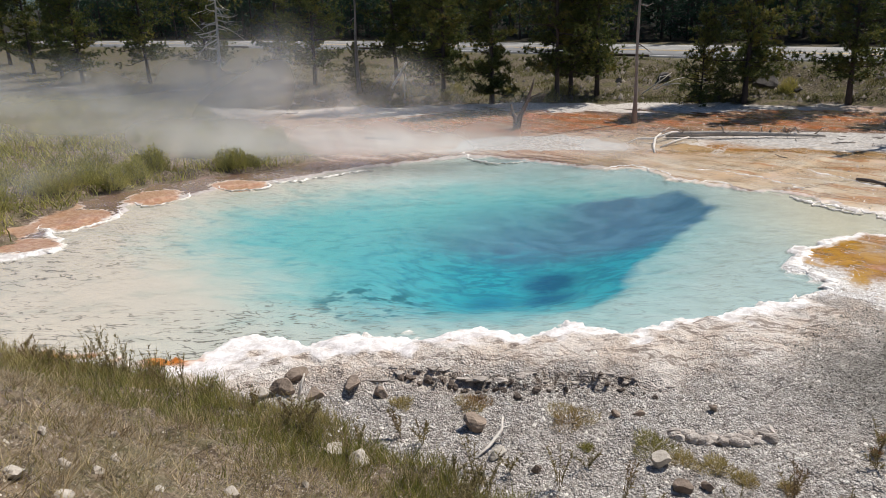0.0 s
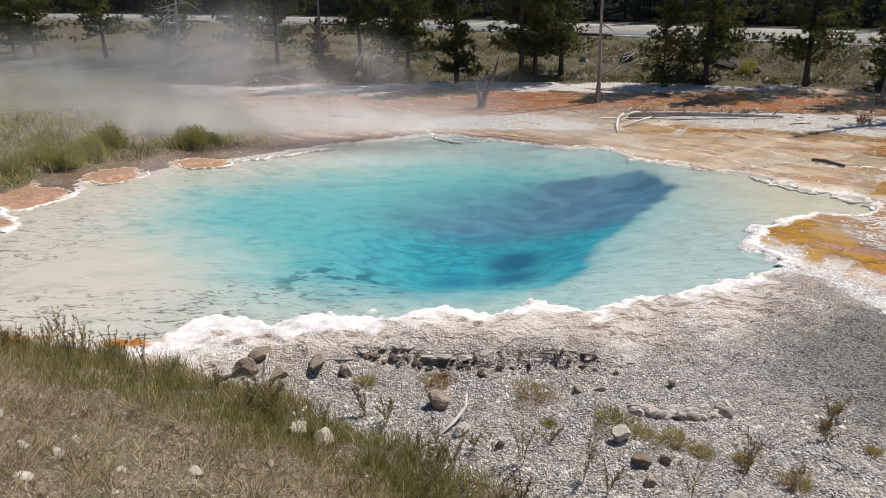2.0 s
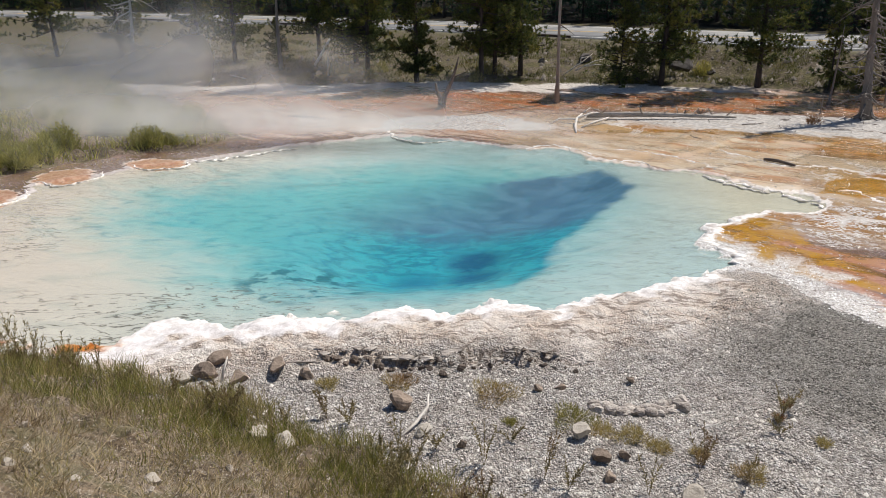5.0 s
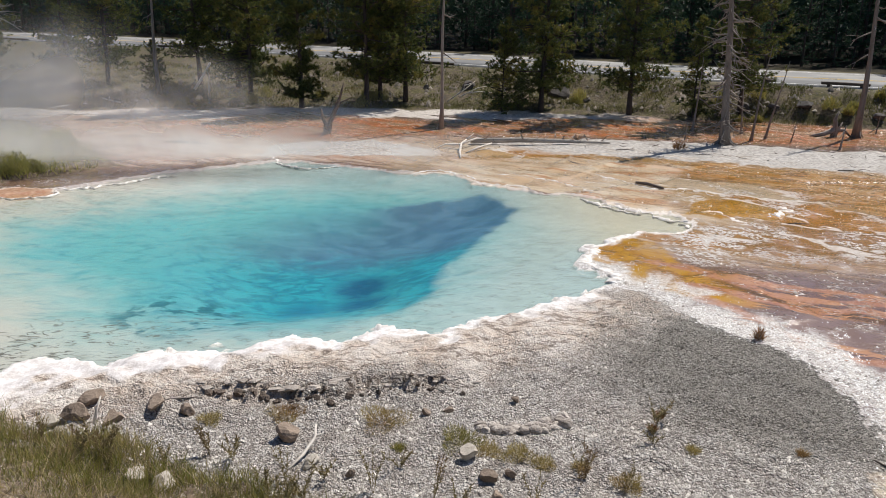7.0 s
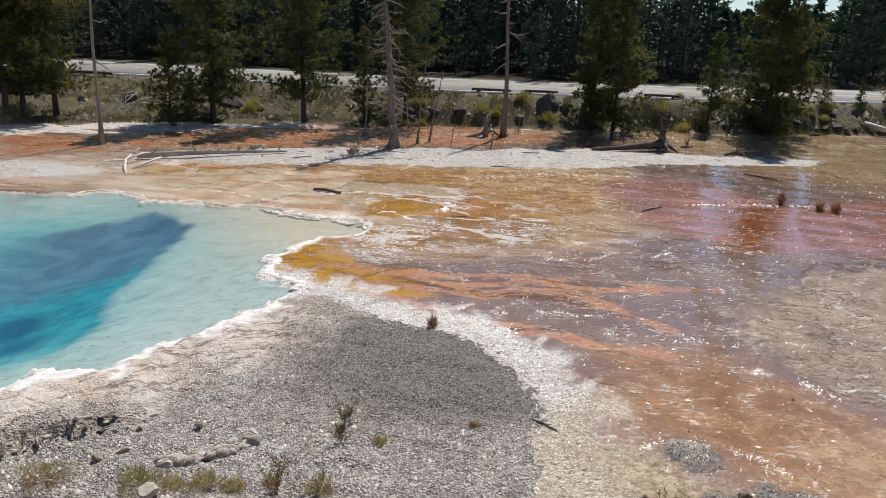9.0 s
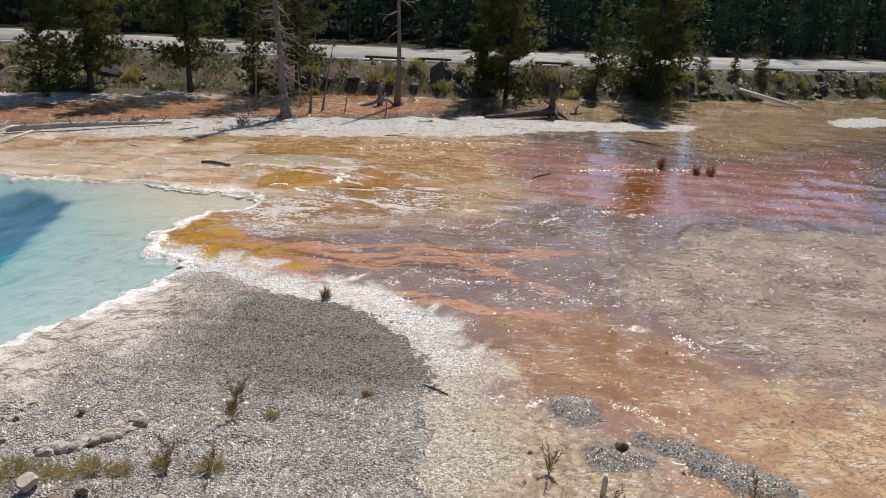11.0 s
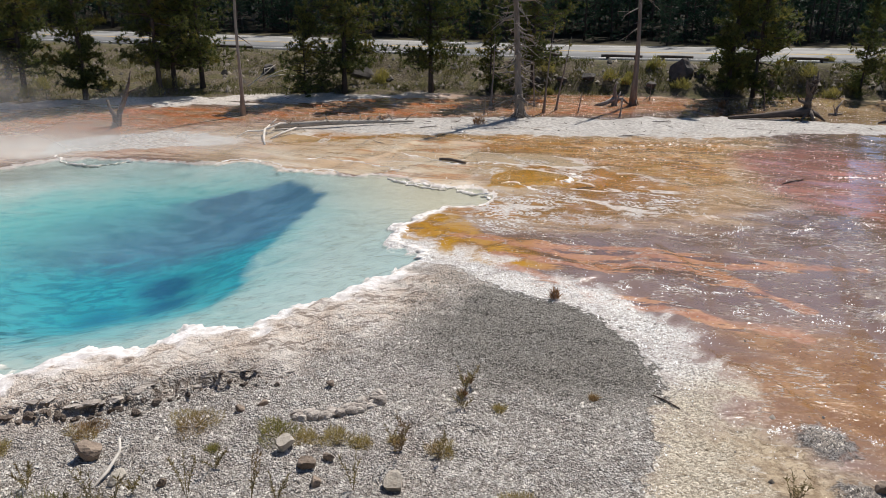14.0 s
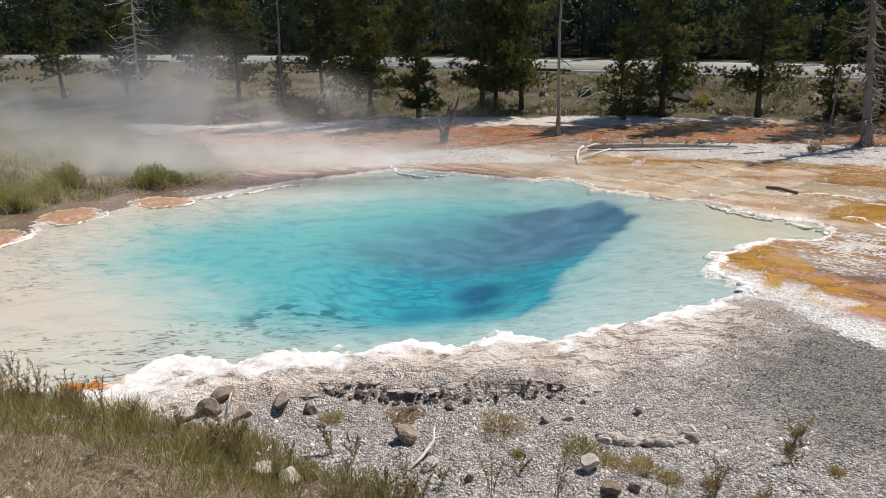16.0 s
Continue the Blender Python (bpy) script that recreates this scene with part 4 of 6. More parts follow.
NEEDLES = leafy("pine_needles", (58, 72, 40), (104, 110, 54), (146, 134, 66), 0.4)
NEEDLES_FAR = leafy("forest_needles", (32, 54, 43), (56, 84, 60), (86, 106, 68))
GRASS = leafy("bank_grass", (104, 104, 50), (162, 148, 86), (190, 168, 116), 0.35)
MEADOW_GRASS = leafy("meadow_grass", (136, 136, 74), (182, 174, 104), (204, 192, 122), 0.45)
SHRUB = leafy("shrub_leaves", (116, 116, 58), (168, 158, 88), (182, 168, 100), 0.4)
DRY_SHRUB = leafy("dry_shrub", (150, 136, 82), (192, 174, 116), (160, 124, 86), 0.4)
FAR_GRASS = leafy("far_bank_grass", (68, 74, 36), (106, 104, 52), (122, 110, 66), 0.3)
GREEN_GRASS = leafy("edge_grass", (92, 103, 44), (152, 148, 76), (184, 170, 110), 0.42)
STRAW = leafy("dry_straw", (132, 112, 80), (192, 173, 134), (122, 96, 68), 0.25)

RUST_TUFT = leafy("rust_tuft", (110, 76, 48), (168, 122, 76), (132, 96, 60), 0.35)

# ---- raised sinter rims round the shallow basins ----
SINTER = plain("white_sinter", (206, 194, 182), (246, 242, 238), 0.6, 9, 0.6, 0.02)


def sinter_rim(pts, width, seed, closed=False):
    """A low ragged ridge of sinter along a wandering line."""
    L = smooth_line(list(pts) + ([pts[0]] if closed else []), 10)
    d = np.concatenate([[0], np.cumsum(np.hypot(*np.diff(L, axis=0).T))])
    s_ = np.arange(0, d[-1], 0.035)
    L = np.column_stack([np.interp(s_, d, L[:, 0]), np.interp(s_, d, L[:, 1])])
    t = np.gradient(L, axis=0)
    n = np.column_stack([-t[:, 1], t[:, 0]]) / (np.hypot(t[:, 0], t[:, 1])[:, None] + 1e-9)
    L = L + n * (0.05 * rough2(L + seed, 0.5) + 0.025 * rough2(L + 2 * seed, 0.17))[:, None]
    w = 0.8 * width * np.clip(0.7 + 0.6 * rough2(L * 1.3 + seed, 0.8) + 0.3 * rough2(L + 9, 0.2), 0.12, 1.7) * np.minimum(1, np.minimum(s_, s_[-1] - s_) / 0.25 + 0.1)
    z = np.maximum(known(L)["z"], -0.02)
    rows = [np.column_stack([L + n * (k * w)[:, None], z + h * np.clip(w / width, 0.3, 1.2) + c]) for k, h, c in ((-0.5, 0, -0.03), (-0.3, 0.006, 0.004), (0.1, 0.012, 0.006), (0.36, 0.005, 0.004), (0.5, 0, -0.03))]
    m = len(L)
    i = np.arange(m - 1)
    q = np.concatenate([np.column_stack([r * m + i, r * m + i + 1, (r + 1) * m + i + 1, (r + 1) * m + i])[:, ::-1] for r in range(4)])
    return tagged(link_mesh("sinter_rim", sheet("sinter_rim", np.concatenate(rows), q), SINTER), "ragged white sinter rim of a shallow basin", "rim", kind="structure")


for k, (w, closed, pts) in enumerate((
        (0.34, False, ((3.95, 11.95), (4.5, 12.3), (4.87, 12.75), (4.95, 13.3), (4.62, 13.75), (4.8, 14.25), (5.4, 15.1), (6.2, 15.6))),
        (0.12, False, ((3.29, 21.59), (3.51, 20.89), (3.98, 20.65), (4.43, 20.53), (4.84, 20.03))),
        (0.12, False, ((6.08, 18.98), (6.35, 18.51), (6.73, 18.22), (6.84, 17.71), (7.21, 17.71), (7.43, 17.29), (7.64, 16.88), (8.02, 16.66))),
        (0.13, False, ((8.65, 17.39), (9.01, 17.29), (9.16, 16.78), (9.39, 16.36))),
        (0.16, False, ((10.22, 16.94), (10.58, 17.11), (10.96, 17.39), (11.12, 17.75), (10.84, 17.95))),
        (0.12, False, ((6.45, 16.04), (6.75, 15.80), (6.95, 15.65), (7.27, 15.79), (7.74, 16.03), (7.87, 16.31), (7.72, 16.61))),
        (0.11, False, ((1.56, 22.23), (2.34, 22.68), (2.94, 22.13), (3.42, 21.53))),
        (0.1, False, ((-4.01, 25.10), (-2.90, 24.86), (-2.61, 23.92), (-1.63, 23.20), (-0.66, 23.42))),
        (0.1, False, ((6.04, 19.17), (6.32, 18.36), (6.76, 17.76), (7.14, 17.48))),
        (0.09, False, ((4.19, 22.04), (4.87, 21.71), (5.58, 21.13), (6.16, 20.45), (6.50, 19.64))),
        (0.09, False, ((7.21, 21.92), (7.80, 20.94), (8.30, 19.87), (9.34, 19.74), (9.76, 19.03))),
        (0.09, False, ((-10.08, 19.35), (-10.08, 18.67), (-10.70, 18.08), (-11.42, 18.36))),
        (0.09, False, ((-8.27, 20.62), (-8.13, 20.07), (-9.03, 19.74), (-9.65, 20.14))),
        (0.1, False, ((-8.31, 20.62), (-7.41, 20.97), (-6.39, 21.70), (-5.81, 22.23), (-5.41, 22.22))),
        (0.14, False, ((-12.51, 16.11), (-11.97, 15.65), (-11.43, 15.85), (-11.07, 16.73), (-10.95, 17.25), (-11.41, 17.56))),
        (0.16, False, ((-11.77, 14.00), (-11.17, 14.02), (-10.83, 14.41), (-11.25, 14.89)))
)):
    sinter_rim(pts, w, k + 1, closed)

# ---- road ----
def ribbon(name, lo, hi, z, material, parent=None, thick=0.0):
    """A strip along the road between two offsets from its middle."""
    L = ROAD_LINE
    t = np.gradient(L, axis=0)
    n = np.column_stack([-t[:, 1], t[:, 0]]) / np.hypot(t[:, 0], t[:, 1])[:, None]
    a, b = L + lo * n, L + hi * n
    k = len(L)
    rows = [np.column_stack([a, np.full(k, z - thick)]), np.column_stack([a, np.full(k, z)]), np.column_stack([b, np.full(k, z)]), np.column_stack([b, np.full(k, z - thick)])]
    if not thick:
        rows = rows[1:3]
    v = np.concatenate(rows)
    q = []
    for r in range(len(rows) - 1):
        i = np.arange(k - 1) + r * k
        q.append(np.column_stack([i, i + 1, i + k + 1, i + k])[:, ::-1])
    return link_mesh(name, sheet(name, v, np.concatenate(q), smooth=False), material, parent)


def asphalt():
    g = Nodes("worn_asphalt")
    n1, n2 = g.noise(0.5, 4), g.noise(30, 3)
    col = g.mix(g.span(n1, 0.35, 0.65), lin(126, 125, 124), lin(148, 146, 143))
    col = g.mix(g.m("MULTIPLY", g.span(n2, 0.5, 0.7), 0.35), col, lin(92, 90, 88))
    return g.done(col, 0.75, g.bump(n2, 0.3, 0.01))


road = ribbon("road", -ROAD_HALF, ROAD_HALF, ROAD_Z + 0.04, asphalt(), None, 0.2)
tagged(road, "worn grey asphalt road running along the forest", "road", kind="structure")
LINE_WHITE = plain("white_line_paint", (214, 212, 206), (236, 234, 228), 0.6, 4, 0.1, 0.002)
LINE_YELLOW = plain("yellow_line_paint", (196, 158, 60), (214, 178, 84), 0.6, 4, 0.1, 0.002)
for lo in (-ROAD_HALF + 0.75, ROAD_HALF - 0.9):
    ribbon("edge_line", lo, lo + 0.14, ROAD_Z + 0.046, LINE_WHITE, road)
for lo in (-0.2, 0.08):
    ribbon("centre_line", lo, lo + 0.12, ROAD_Z + 0.046, LINE_YELLOW, road)


def guard_log(x0, y0, x1, y1):
    L = math.hypot(x1 - x0, y1 - y0)
    z = min(height(x0, y0), height(x1, y1))
    ob = thing("guard_rail", (x0 + x1) / 2, (y0 + y1) / 2, z, "low weathered timber log rail on short posts beside the road", "guard rail", "log rails along the road", turn=math.degrees(math.atan2(y1 - y0, x1 - x0)))
    s = Shape()
    s.tube([(-L / 2, 0, 0.19), (-L / 4, 0.01, 0.2), (L / 4, 0, 0.19), (L / 2, 0, 0.18)], [0.07, 0.075, 0.07, 0.065], 9, 0.05, 3)
    link_mesh("log", s.mesh("log"), DARKWOOD, ob)
    for k in (-0.34, 0.34):
        s = Shape()
        s.tube([(k * L, 0, -0.1), (k * L, 0, 0.13)], [0.09, 0.08], 8, 0.05, 4)
        link_mesh("post", s.mesh("post"), DARKWOOD, ob)
    return ob


for r in ((22.0, 34.1, 23.9, 33.2), (24.6, 32.9, 26.3, 32.2), (30.8, 30.3, 32.6, 29.5), (3.2, 45.0, 5.4, 43.6), (18.2, 36.1, 20.2, 35.0), (-29.5, 65.8, -26.0, 63.9), (-14.5, 57.4, -11.6, 55.6),
          (36.4, 28.2, 38.4, 27.5), (44.8, 25.2, 47.0, 24.6), (50.2, 23.9, 52.6, 23.3)):
    guard_log(*r)


# ---- pines ----
def pine_meshes(seed, h, clear, width, limbs, tufts, dense=1.0, full=False):
    """Trunk with limbs, and crown of needle tufts, of a lodgepole pine h metres high."""
    r_ = np.random.default_rng(seed)
    wood = Shape()
    sway = np.cumsum(r_.normal(0, 0.012 * h / 8, (9, 2)), 0)
    zs = np.linspace(-0.15, h, 9)
    path = np.column_stack([sway - sway[0], zs])
    rad = 0.0085 * h * (1 - 0.9 * np.linspace(0, 1, 9)) + 0.012
    rad[0] *= 1.35
    wood.tube(path, rad, 8, 0.06, seed)
    at = lambda z: np.array([np.interp(z, zs, path[:, 0]), np.interp(z, zs, path[:, 1]), z])
    base, tip, wid = [], [], []
    for i in range(limbs):
        u = (i + r_.uniform(0, 1)) / limbs
        z = clear + (h - clear) * u ** 1.15
        prof = (1 - u) ** 0.6 * (0.7 + 0.3 * min(1, u * 6 + (0.5 if full else 0))) + 0.08
        L = width * 0.5 * prof * r_.uniform(0.55, 1.25)
        a = r_.uniform(0, 2 * np.pi)
        lift = r_.uniform(-0.25, 0.35) + 0.5 * u
        out = np.array([math.cos(a), math.sin(a), lift])
        p0 = at(z)
        p1 = p0 + out * L * 0.6 + np.array([0, 0, -0.05 * L])
        p2 = p0 + out * L + np.array([0, 0, 0.10 * L])
        wood.tube([p0, p1, p2], [0.012 + 0.012 * L, 0.012 + 0.006 * L, 0.006], 3, cap=False)
        k = max(2, int(tufts * (0.4 + L / width)))
        for j in range(k):
            s = r_.uniform(0.25, 1.0)
            c = (1 - s) * p0 + s * (p1 * (1 - s) + p2 * s) if s < 0.6 else (p1 + (p2 - p1) * (s - 0.6) / 0.4)
            c = c + r_.normal(0, 0.09 * L + 0.02, 3) * (1, 1, 0.5)
            m = int(r_.integers(11, 18) * dense)
            d = r_.normal(size=(m, 3)) + 0.8 * out + np.array([0, 0, 0.35])
            d /= np.linalg.norm(d, axis=1)[:, None]
            ln = r_.uniform(0.10, 0.22, m)
            base.append(np.repeat(c[None], m, 0))
            tip.append(c + d * ln[:, None])
            wid.append(r_.uniform(0.026, 0.05, m))
    base, tip, wid = np.concatenate(base), np.concatenate(tip), np.concatenate(wid)
    side = np.cross(tip - base, r_.normal(size=base.shape))
    side /= np.linalg.norm(side, axis=1)[:, None] + 1e-9
    n = len(base)
    v = np.stack([base - side * wid[:, None] * 0.5, base + side * wid[:, None] * 0.5, tip], 1).reshape(-1, 3)
    o = np.arange(n)[:, None] * 3
    crown = sheet("crown", v, o + np.array([[0, 1, 2]]), smooth=False)
    return wood.mesh("trunk"), crown


def pine(seed, h, clear, width, limbs, tufts, dense=1.0, full=False, needles=NEEDLES, label="", group=""):
    ob = thing("pine_tree", 0, 0, 0, label, "tree", group)
    wood, crown = pine_meshes(seed, h, clear, width, limbs, tufts, dense, full)
    link_mesh("trunk", wood, BARK, ob)
    link_mesh("crown", crown, needles, ob)
    return ob


OPEN, FULL, SMALL = "green lodgepole pine with a bare lower trunk on the far bank", "dense dark green pine branched down to the ground", "small bushy young pine at the foot of the bank"
BANK = "pines on the far bank"
PROTO = {
    "open1": pine(1, 12.5, 1.3, 4.4, 150, 26, 1.6, label=OPEN, group=BANK),
    "open2": pine(2, 11.5, 1.0, 4.0, 150, 26, 1.6, label=OPEN, group=BANK),
    "open3": pine(3, 13.0, 1.6, 4.6, 150, 26, 1.6, label=OPEN, group=BANK),
    "full1": pine(4, 11.5, 0.5, 2.5, 150, 24, 1.5, True, label=FULL, group=BANK),
    "full2": pine(5, 15.5, 0.4, 4.4, 230, 40, 1.9, True, label=FULL, group=BANK),
    "small": pine(6, 4.2, 0.15, 3.0, 80, 13, 1.2, True, label=SMALL, group=BANK),
    "slim": pine(7, 4.8, 0.2, 1.7, 72, 13, 1.1, True, label=SMALL, group=BANK),
}
placed = set()


def plant(key, x, y, scale=1.0, turn=0.0, lean=0.0):
    z = height(x, y) - 0.03
    m = pose(x, y, z, lean, 0, turn)
    if key not in placed:
        placed.add(key)
        PROTO[key].scale = (scale,) * 3
        PROTO[key].matrix_basis = m @ Matrix.Scale(scale, 4)
        return PROTO[key]
    ob = copy_thing(PROTO[key], m)
    ob.scale = (scale,) * 3
    return ob


for k, (key, x, y, s, turn) in enumerate((
        ("open1", -6.42, 41.2, 1.0, 0), ("open2", -5.34, 37.8, 1.05, 50), ("full1", -2.8, 36.6, 1.0, 0), ("open3", 0.33, 36.9, 0.95, 0), ("open2", 1.02, 37.7, 0.95, 200), ("open1", 2.27, 37.6, 0.92, 120),
        ("small", 6.76, 35.3, 0.92, 0), ("open2", 8.63, 35.2, 1.05, 300), ("open1", 12.66, 34.2, 0.95, 230), ("slim", 15.2, 32.9, 0.92, 0), ("open3", 17.3, 32.6, 0.88, 80), ("full1", 25.9, 28.9, 1.02, 90),
        ("slim", 27.0, 28.4, 1.9, 210), ("slim", 31.8, 26.6, 1.0, 140), ("full2", 35.5, 25.9, 1.0, 0), ("open3", -25.2, 45.2, 0.95, 160), ("full1", -16.2, 44.6, 1.1, 300), ("open1", -20.9, 44.5, 0.95, 40),
        ("open2", -38.9, 53.1, 1.0, 10), ("open1", -13.5, 42.5, 0.9, 75), ("small", -10.5, 40.5, 0.6, 120), ("small", 44.5, 24.6, 0.42, 60), ("small", 40.5, 26.0, 0.34, 200), ("slim", 42.6, 25.2, 0.36, 20),
        ("open2", -31.0, 47.0, 0.95, 33), ("open1", -46.0, 60.0, 1.05, 200), ("small", 7.9, 36.2, 0.5, 280), ("open3", -8.5, 41.8, 0.92, 310), ("full1", -34.5, 50.0, 0.9, 20))):
    plant(key, x, y, s, turn, 1.5 * math.sin(k * 2.4))

WOODS = "dark lodgepole pine in the forest beyond the road"
for k, key in enumerate(("wood1", "wood2", "wood3", "wood4")):
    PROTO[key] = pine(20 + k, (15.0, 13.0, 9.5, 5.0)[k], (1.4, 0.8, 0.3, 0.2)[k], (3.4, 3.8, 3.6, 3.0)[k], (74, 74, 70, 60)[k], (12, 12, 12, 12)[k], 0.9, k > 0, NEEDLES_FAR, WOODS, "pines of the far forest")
r_ = np.random.default_rng(11)
t = np.gradient(ROAD_LINE, axis=0)
normals = np.column_stack([-t[:, 1], t[:, 0]]) / np.hypot(t[:, 0], t[:, 1])[:, None]
along = np.concatenate([[0], np.cumsum(np.hypot(*np.diff(ROAD_LINE, axis=0).T))])
s_lo, s_hi = np.interp(-75, ROAD_LINE[:, 0], along), np.interp(100, ROAD_LINE[:, 0], along)


def beside_road(s, off):
    return np.array([np.interp(s, along, ROAD_LINE[:, 0]) + off * np.interp(s, along, normals[:, 0]), np.interp(s, along, ROAD_LINE[:, 1]) + off * np.interp(s, along, normals[:, 1])])


for row, (off, step) in enumerate(((8.5, 2.3), (12.0, 2.1))):
    s = s_lo
    while s < s_hi:
        p = beside_road(s, off + r_.normal(0, 1.0))
        key = r_.choice(["wood1", "wood2", "wood3", "wood4"], p=(0.12, 0.23, 0.3, 0.35) if row == 0 else (0.35, 0.35, 0.2, 0.1))
        low = 0.45 if any(abs(math.degrees(math.atan2(p[0], p[1])) - c) < 1.9 for c in (51.2, 55.8)) else 1.0
        plant(str(key), p[0], p[1], r_.uniform(0.7, 1.1) * low, r_.uniform(0, 360), r_.normal(0, 1.2))
        s += step * r_.uniform(0.5, 1.5)

# the deep forest behind, one mass of trunks and boughs
wood, tv, tq, nv_ = Shape(), [], [], 0
pts = []
for off, step in ((15.5, 2.0), (19.5, 2.2), (24, 2.4), (30, 2.8), (37, 3.2), (46, 3.8)):
    s = s_lo - 10
    while s < s_hi + 10:
        q = beside_road(s, off + r_.normal(0, 1.2))
        low = 0.4 if any(abs(math.degrees(math.atan2(q[0], q[1])) - c) < 1.7 for c in (51.2, 55.8)) else 1.0
        pts.append((*q, r_.uniform(11.0, 16.0) * low))
        s += step * r_.uniform(0.5, 1.5)
pts = np.array(pts)
gz = known(pts[:, :2])["z"]
for (x, y, h), z in zip(pts, gz):
    wood.tube([(x, y, z - 0.1), (x + r_.normal(0, 0.15), y, z + h)], [0.006 * h + 0.03, 0.02], 5, cap=False)
    n = 420
    u = r_.uniform(0.02, 1, n) ** 0.85
    rad = (1 - u) ** 0.7 * 1.7 * np.sqrt(r_.uniform(0.05, 1, n)) + 0.05
    a = r_.uniform(0, 2 * np.pi, n)
    c = np.column_stack([x + np.cos(a) * rad, y + np.sin(a) * rad, z + 0.3 + u * h])
    d = np.column_stack([np.cos(a), np.sin(a), r_.uniform(-0.5, 0.7, n)]) + r_.normal(0, 0.4, (n, 3))
    d *= (r_.uniform(0.3, 0.6, n) / np.linalg.norm(d, axis=1))[:, None]
    w = np.cross(d, r_.normal(size=(n, 3)))
    w *= (r_.uniform(0.09, 0.17, n) / np.linalg.norm(w, axis=1))[:, None]
    tv.append(np.stack([c - d * 0.5, c + w, c + d, c - w], 1).reshape(-1, 3))
    tq.append(nv_ + np.arange(n)[:, None] * 4 + np.array([[0, 1, 2, 3]]))
    nv_ += 4 * n
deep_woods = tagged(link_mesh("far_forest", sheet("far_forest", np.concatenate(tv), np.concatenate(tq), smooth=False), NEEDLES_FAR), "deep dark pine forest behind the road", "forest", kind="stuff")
link_mesh("trunks", wood.mesh("trunks"), BARK, deep_woods)

# far wooded ridge, with the haze of the air put into its colour
ang = np.radians(np.arange(-75, 100, 0.5))
crest = 26 + 7 * np.sin(ang * 5) + 4 * np.sin(ang * 17 + 1) + np.random.default_rng(2).normal(0, 1.2, len(ang))
dist = 900.0
v = np.concatenate([np.column_stack([np.sin(ang) * d, np.cos(ang) * d, z]) for d, z in ((dist - 250, np.full(len(ang), -2.0)), (dist, crest), (dist + 500, crest * 0.8))])
k = len(ang)
q = np.concatenate([np.column_stack([i, i + k, i + k + 1, i + 1]) for i in (np.arange(k - 1), np.arange(k - 1) + k)])
ridge = link_mesh("backdrop", sheet("backdrop", v, q), plain("hazed_far_woods", (52, 66, 62), (78, 92, 92), 1.0, 0.02, 0.6, 3.0))
tagged(ridge, "low blue-green wooded ridge on the horizon", "hills", kind="structure")


# ---- dead trees, logs, rocks ----
def dead_tree(x, y, h, r0, stubs, label, lean=(0, 0), seed=0, roots=0, material=DEAD, name="dead_tree", group="dead trees on the terrace", long_=0.6, low=0.25):
    r_ = np.random.default_rng(seed)
    ob = thing(name, x, y, height(x, y), label, "dead tree", group)
    s = Shape()
    zs = np.linspace(-0.15, h, 10)
    path = np.column_stack([lean[0] * zs / h + 0.03 * np.sin(zs * 1.1 + seed), lean[1] * zs / h + 0.02 * np.cos(zs), zs])
    rad = r0 * (1 - 0.8 * np.linspace(0, 1, 10))
    rad[0] *= 1.7
    rad[1] *= 1.08
    s.tube(path, rad, 10, 0.13, seed)
    for k in range(roots):
        a = k * 2 * np.pi / roots + r_.uniform(-0.3, 0.3)
        o = np.array([math.cos(a), math.sin(a), 0])
        s.tube([o * r0 * 0.6 + (0, 0, 0.35), o * r0 * 1.6 + (0, 0, 0.10), o * r0 * 3.2 + (0, 0, -0.03)], [r0 * 0.45, r0 * 0.32, r0 * 0.1], 6, 0.1, k)
    link_mesh("trunk", s.mesh("trunk"), material, ob)
    for k in range(stubs):
        z = h * (low + (0.97 - low) * (k + r_.uniform(0, 1)) / stubs)
        a = r_.uniform(0, 2 * np.pi)
        L = long_ * r_.uniform(0.3, 1.3) * (1.1 - 0.6 * z / h)
        p = np.array([np.interp(z, zs, path[:, 0]), np.interp(z, zs, path[:, 1]), z])
        o = np.array([math.cos(a), math.sin(a), r_.uniform(-0.5, 0.2)])
        s = Shape()
        m = p + o * L * 0.55 + (0, 0, -0.06)
        e = p + o * L + np.array([0, 0, r_.uniform(-0.35, 0.1) * L])
        twigs = Shape()
        s.tube([p, m, e], [0.020 + 0.020 * L, 0.016 + 0.012 * L, 0.007], 5)
        for j in range(int(L * 5)):
            b = m + (e - m) * r_.uniform(-0.6, 0.9)
            twigs.tube([b, b + (o + r_.normal(0, 0.7, 3)) * L * r_.uniform(0.2, 0.45)], [0.013, 0.007], 3, cap=False)
        branch = link_mesh("branch", s.mesh("branch"), material, ob)
        if twigs.n:
            tagged(link_mesh("twig", twigs.mesh("twig"), material, branch), kind="stuff")
    return ob


dead_tree(13.8, 26.75, 9.0, 0.155, 150, "tall silver-grey dead tree bristling with broken branches", (-0.75, 0.2), 3, 6, long_=0.8, low=0.06)
dead_tree(20.1, 28.1, 9.5, 0.12, 26, "tall bare grey dead trunk with a pale base", (-0.35, 0.0), 5, 4, long_=0.8, low=0.35)
dead_tree(3.31, 30.44, 8.5, 0.08, 4, "straight slim bare dead trunk in the orange mat", (0.1, 0.1), 7)
dead_tree(-10.2, 39.7, 8.0, 0.10, 10, "thin grey dead pine on the far bank", (0.1, 0), 9)
dead_tree(-19.5, 42.9, 6.5, 0.12, 40, "twiggy pale dead pine on the far bank", (0.5, 0), 11, 0, BLEACHED, long_=1.4)
dead_tree(13.95, 30.0, 3.0, 0.05, 3, "thin dead sapling pole standing in the mat", (0.12, 0), 13)
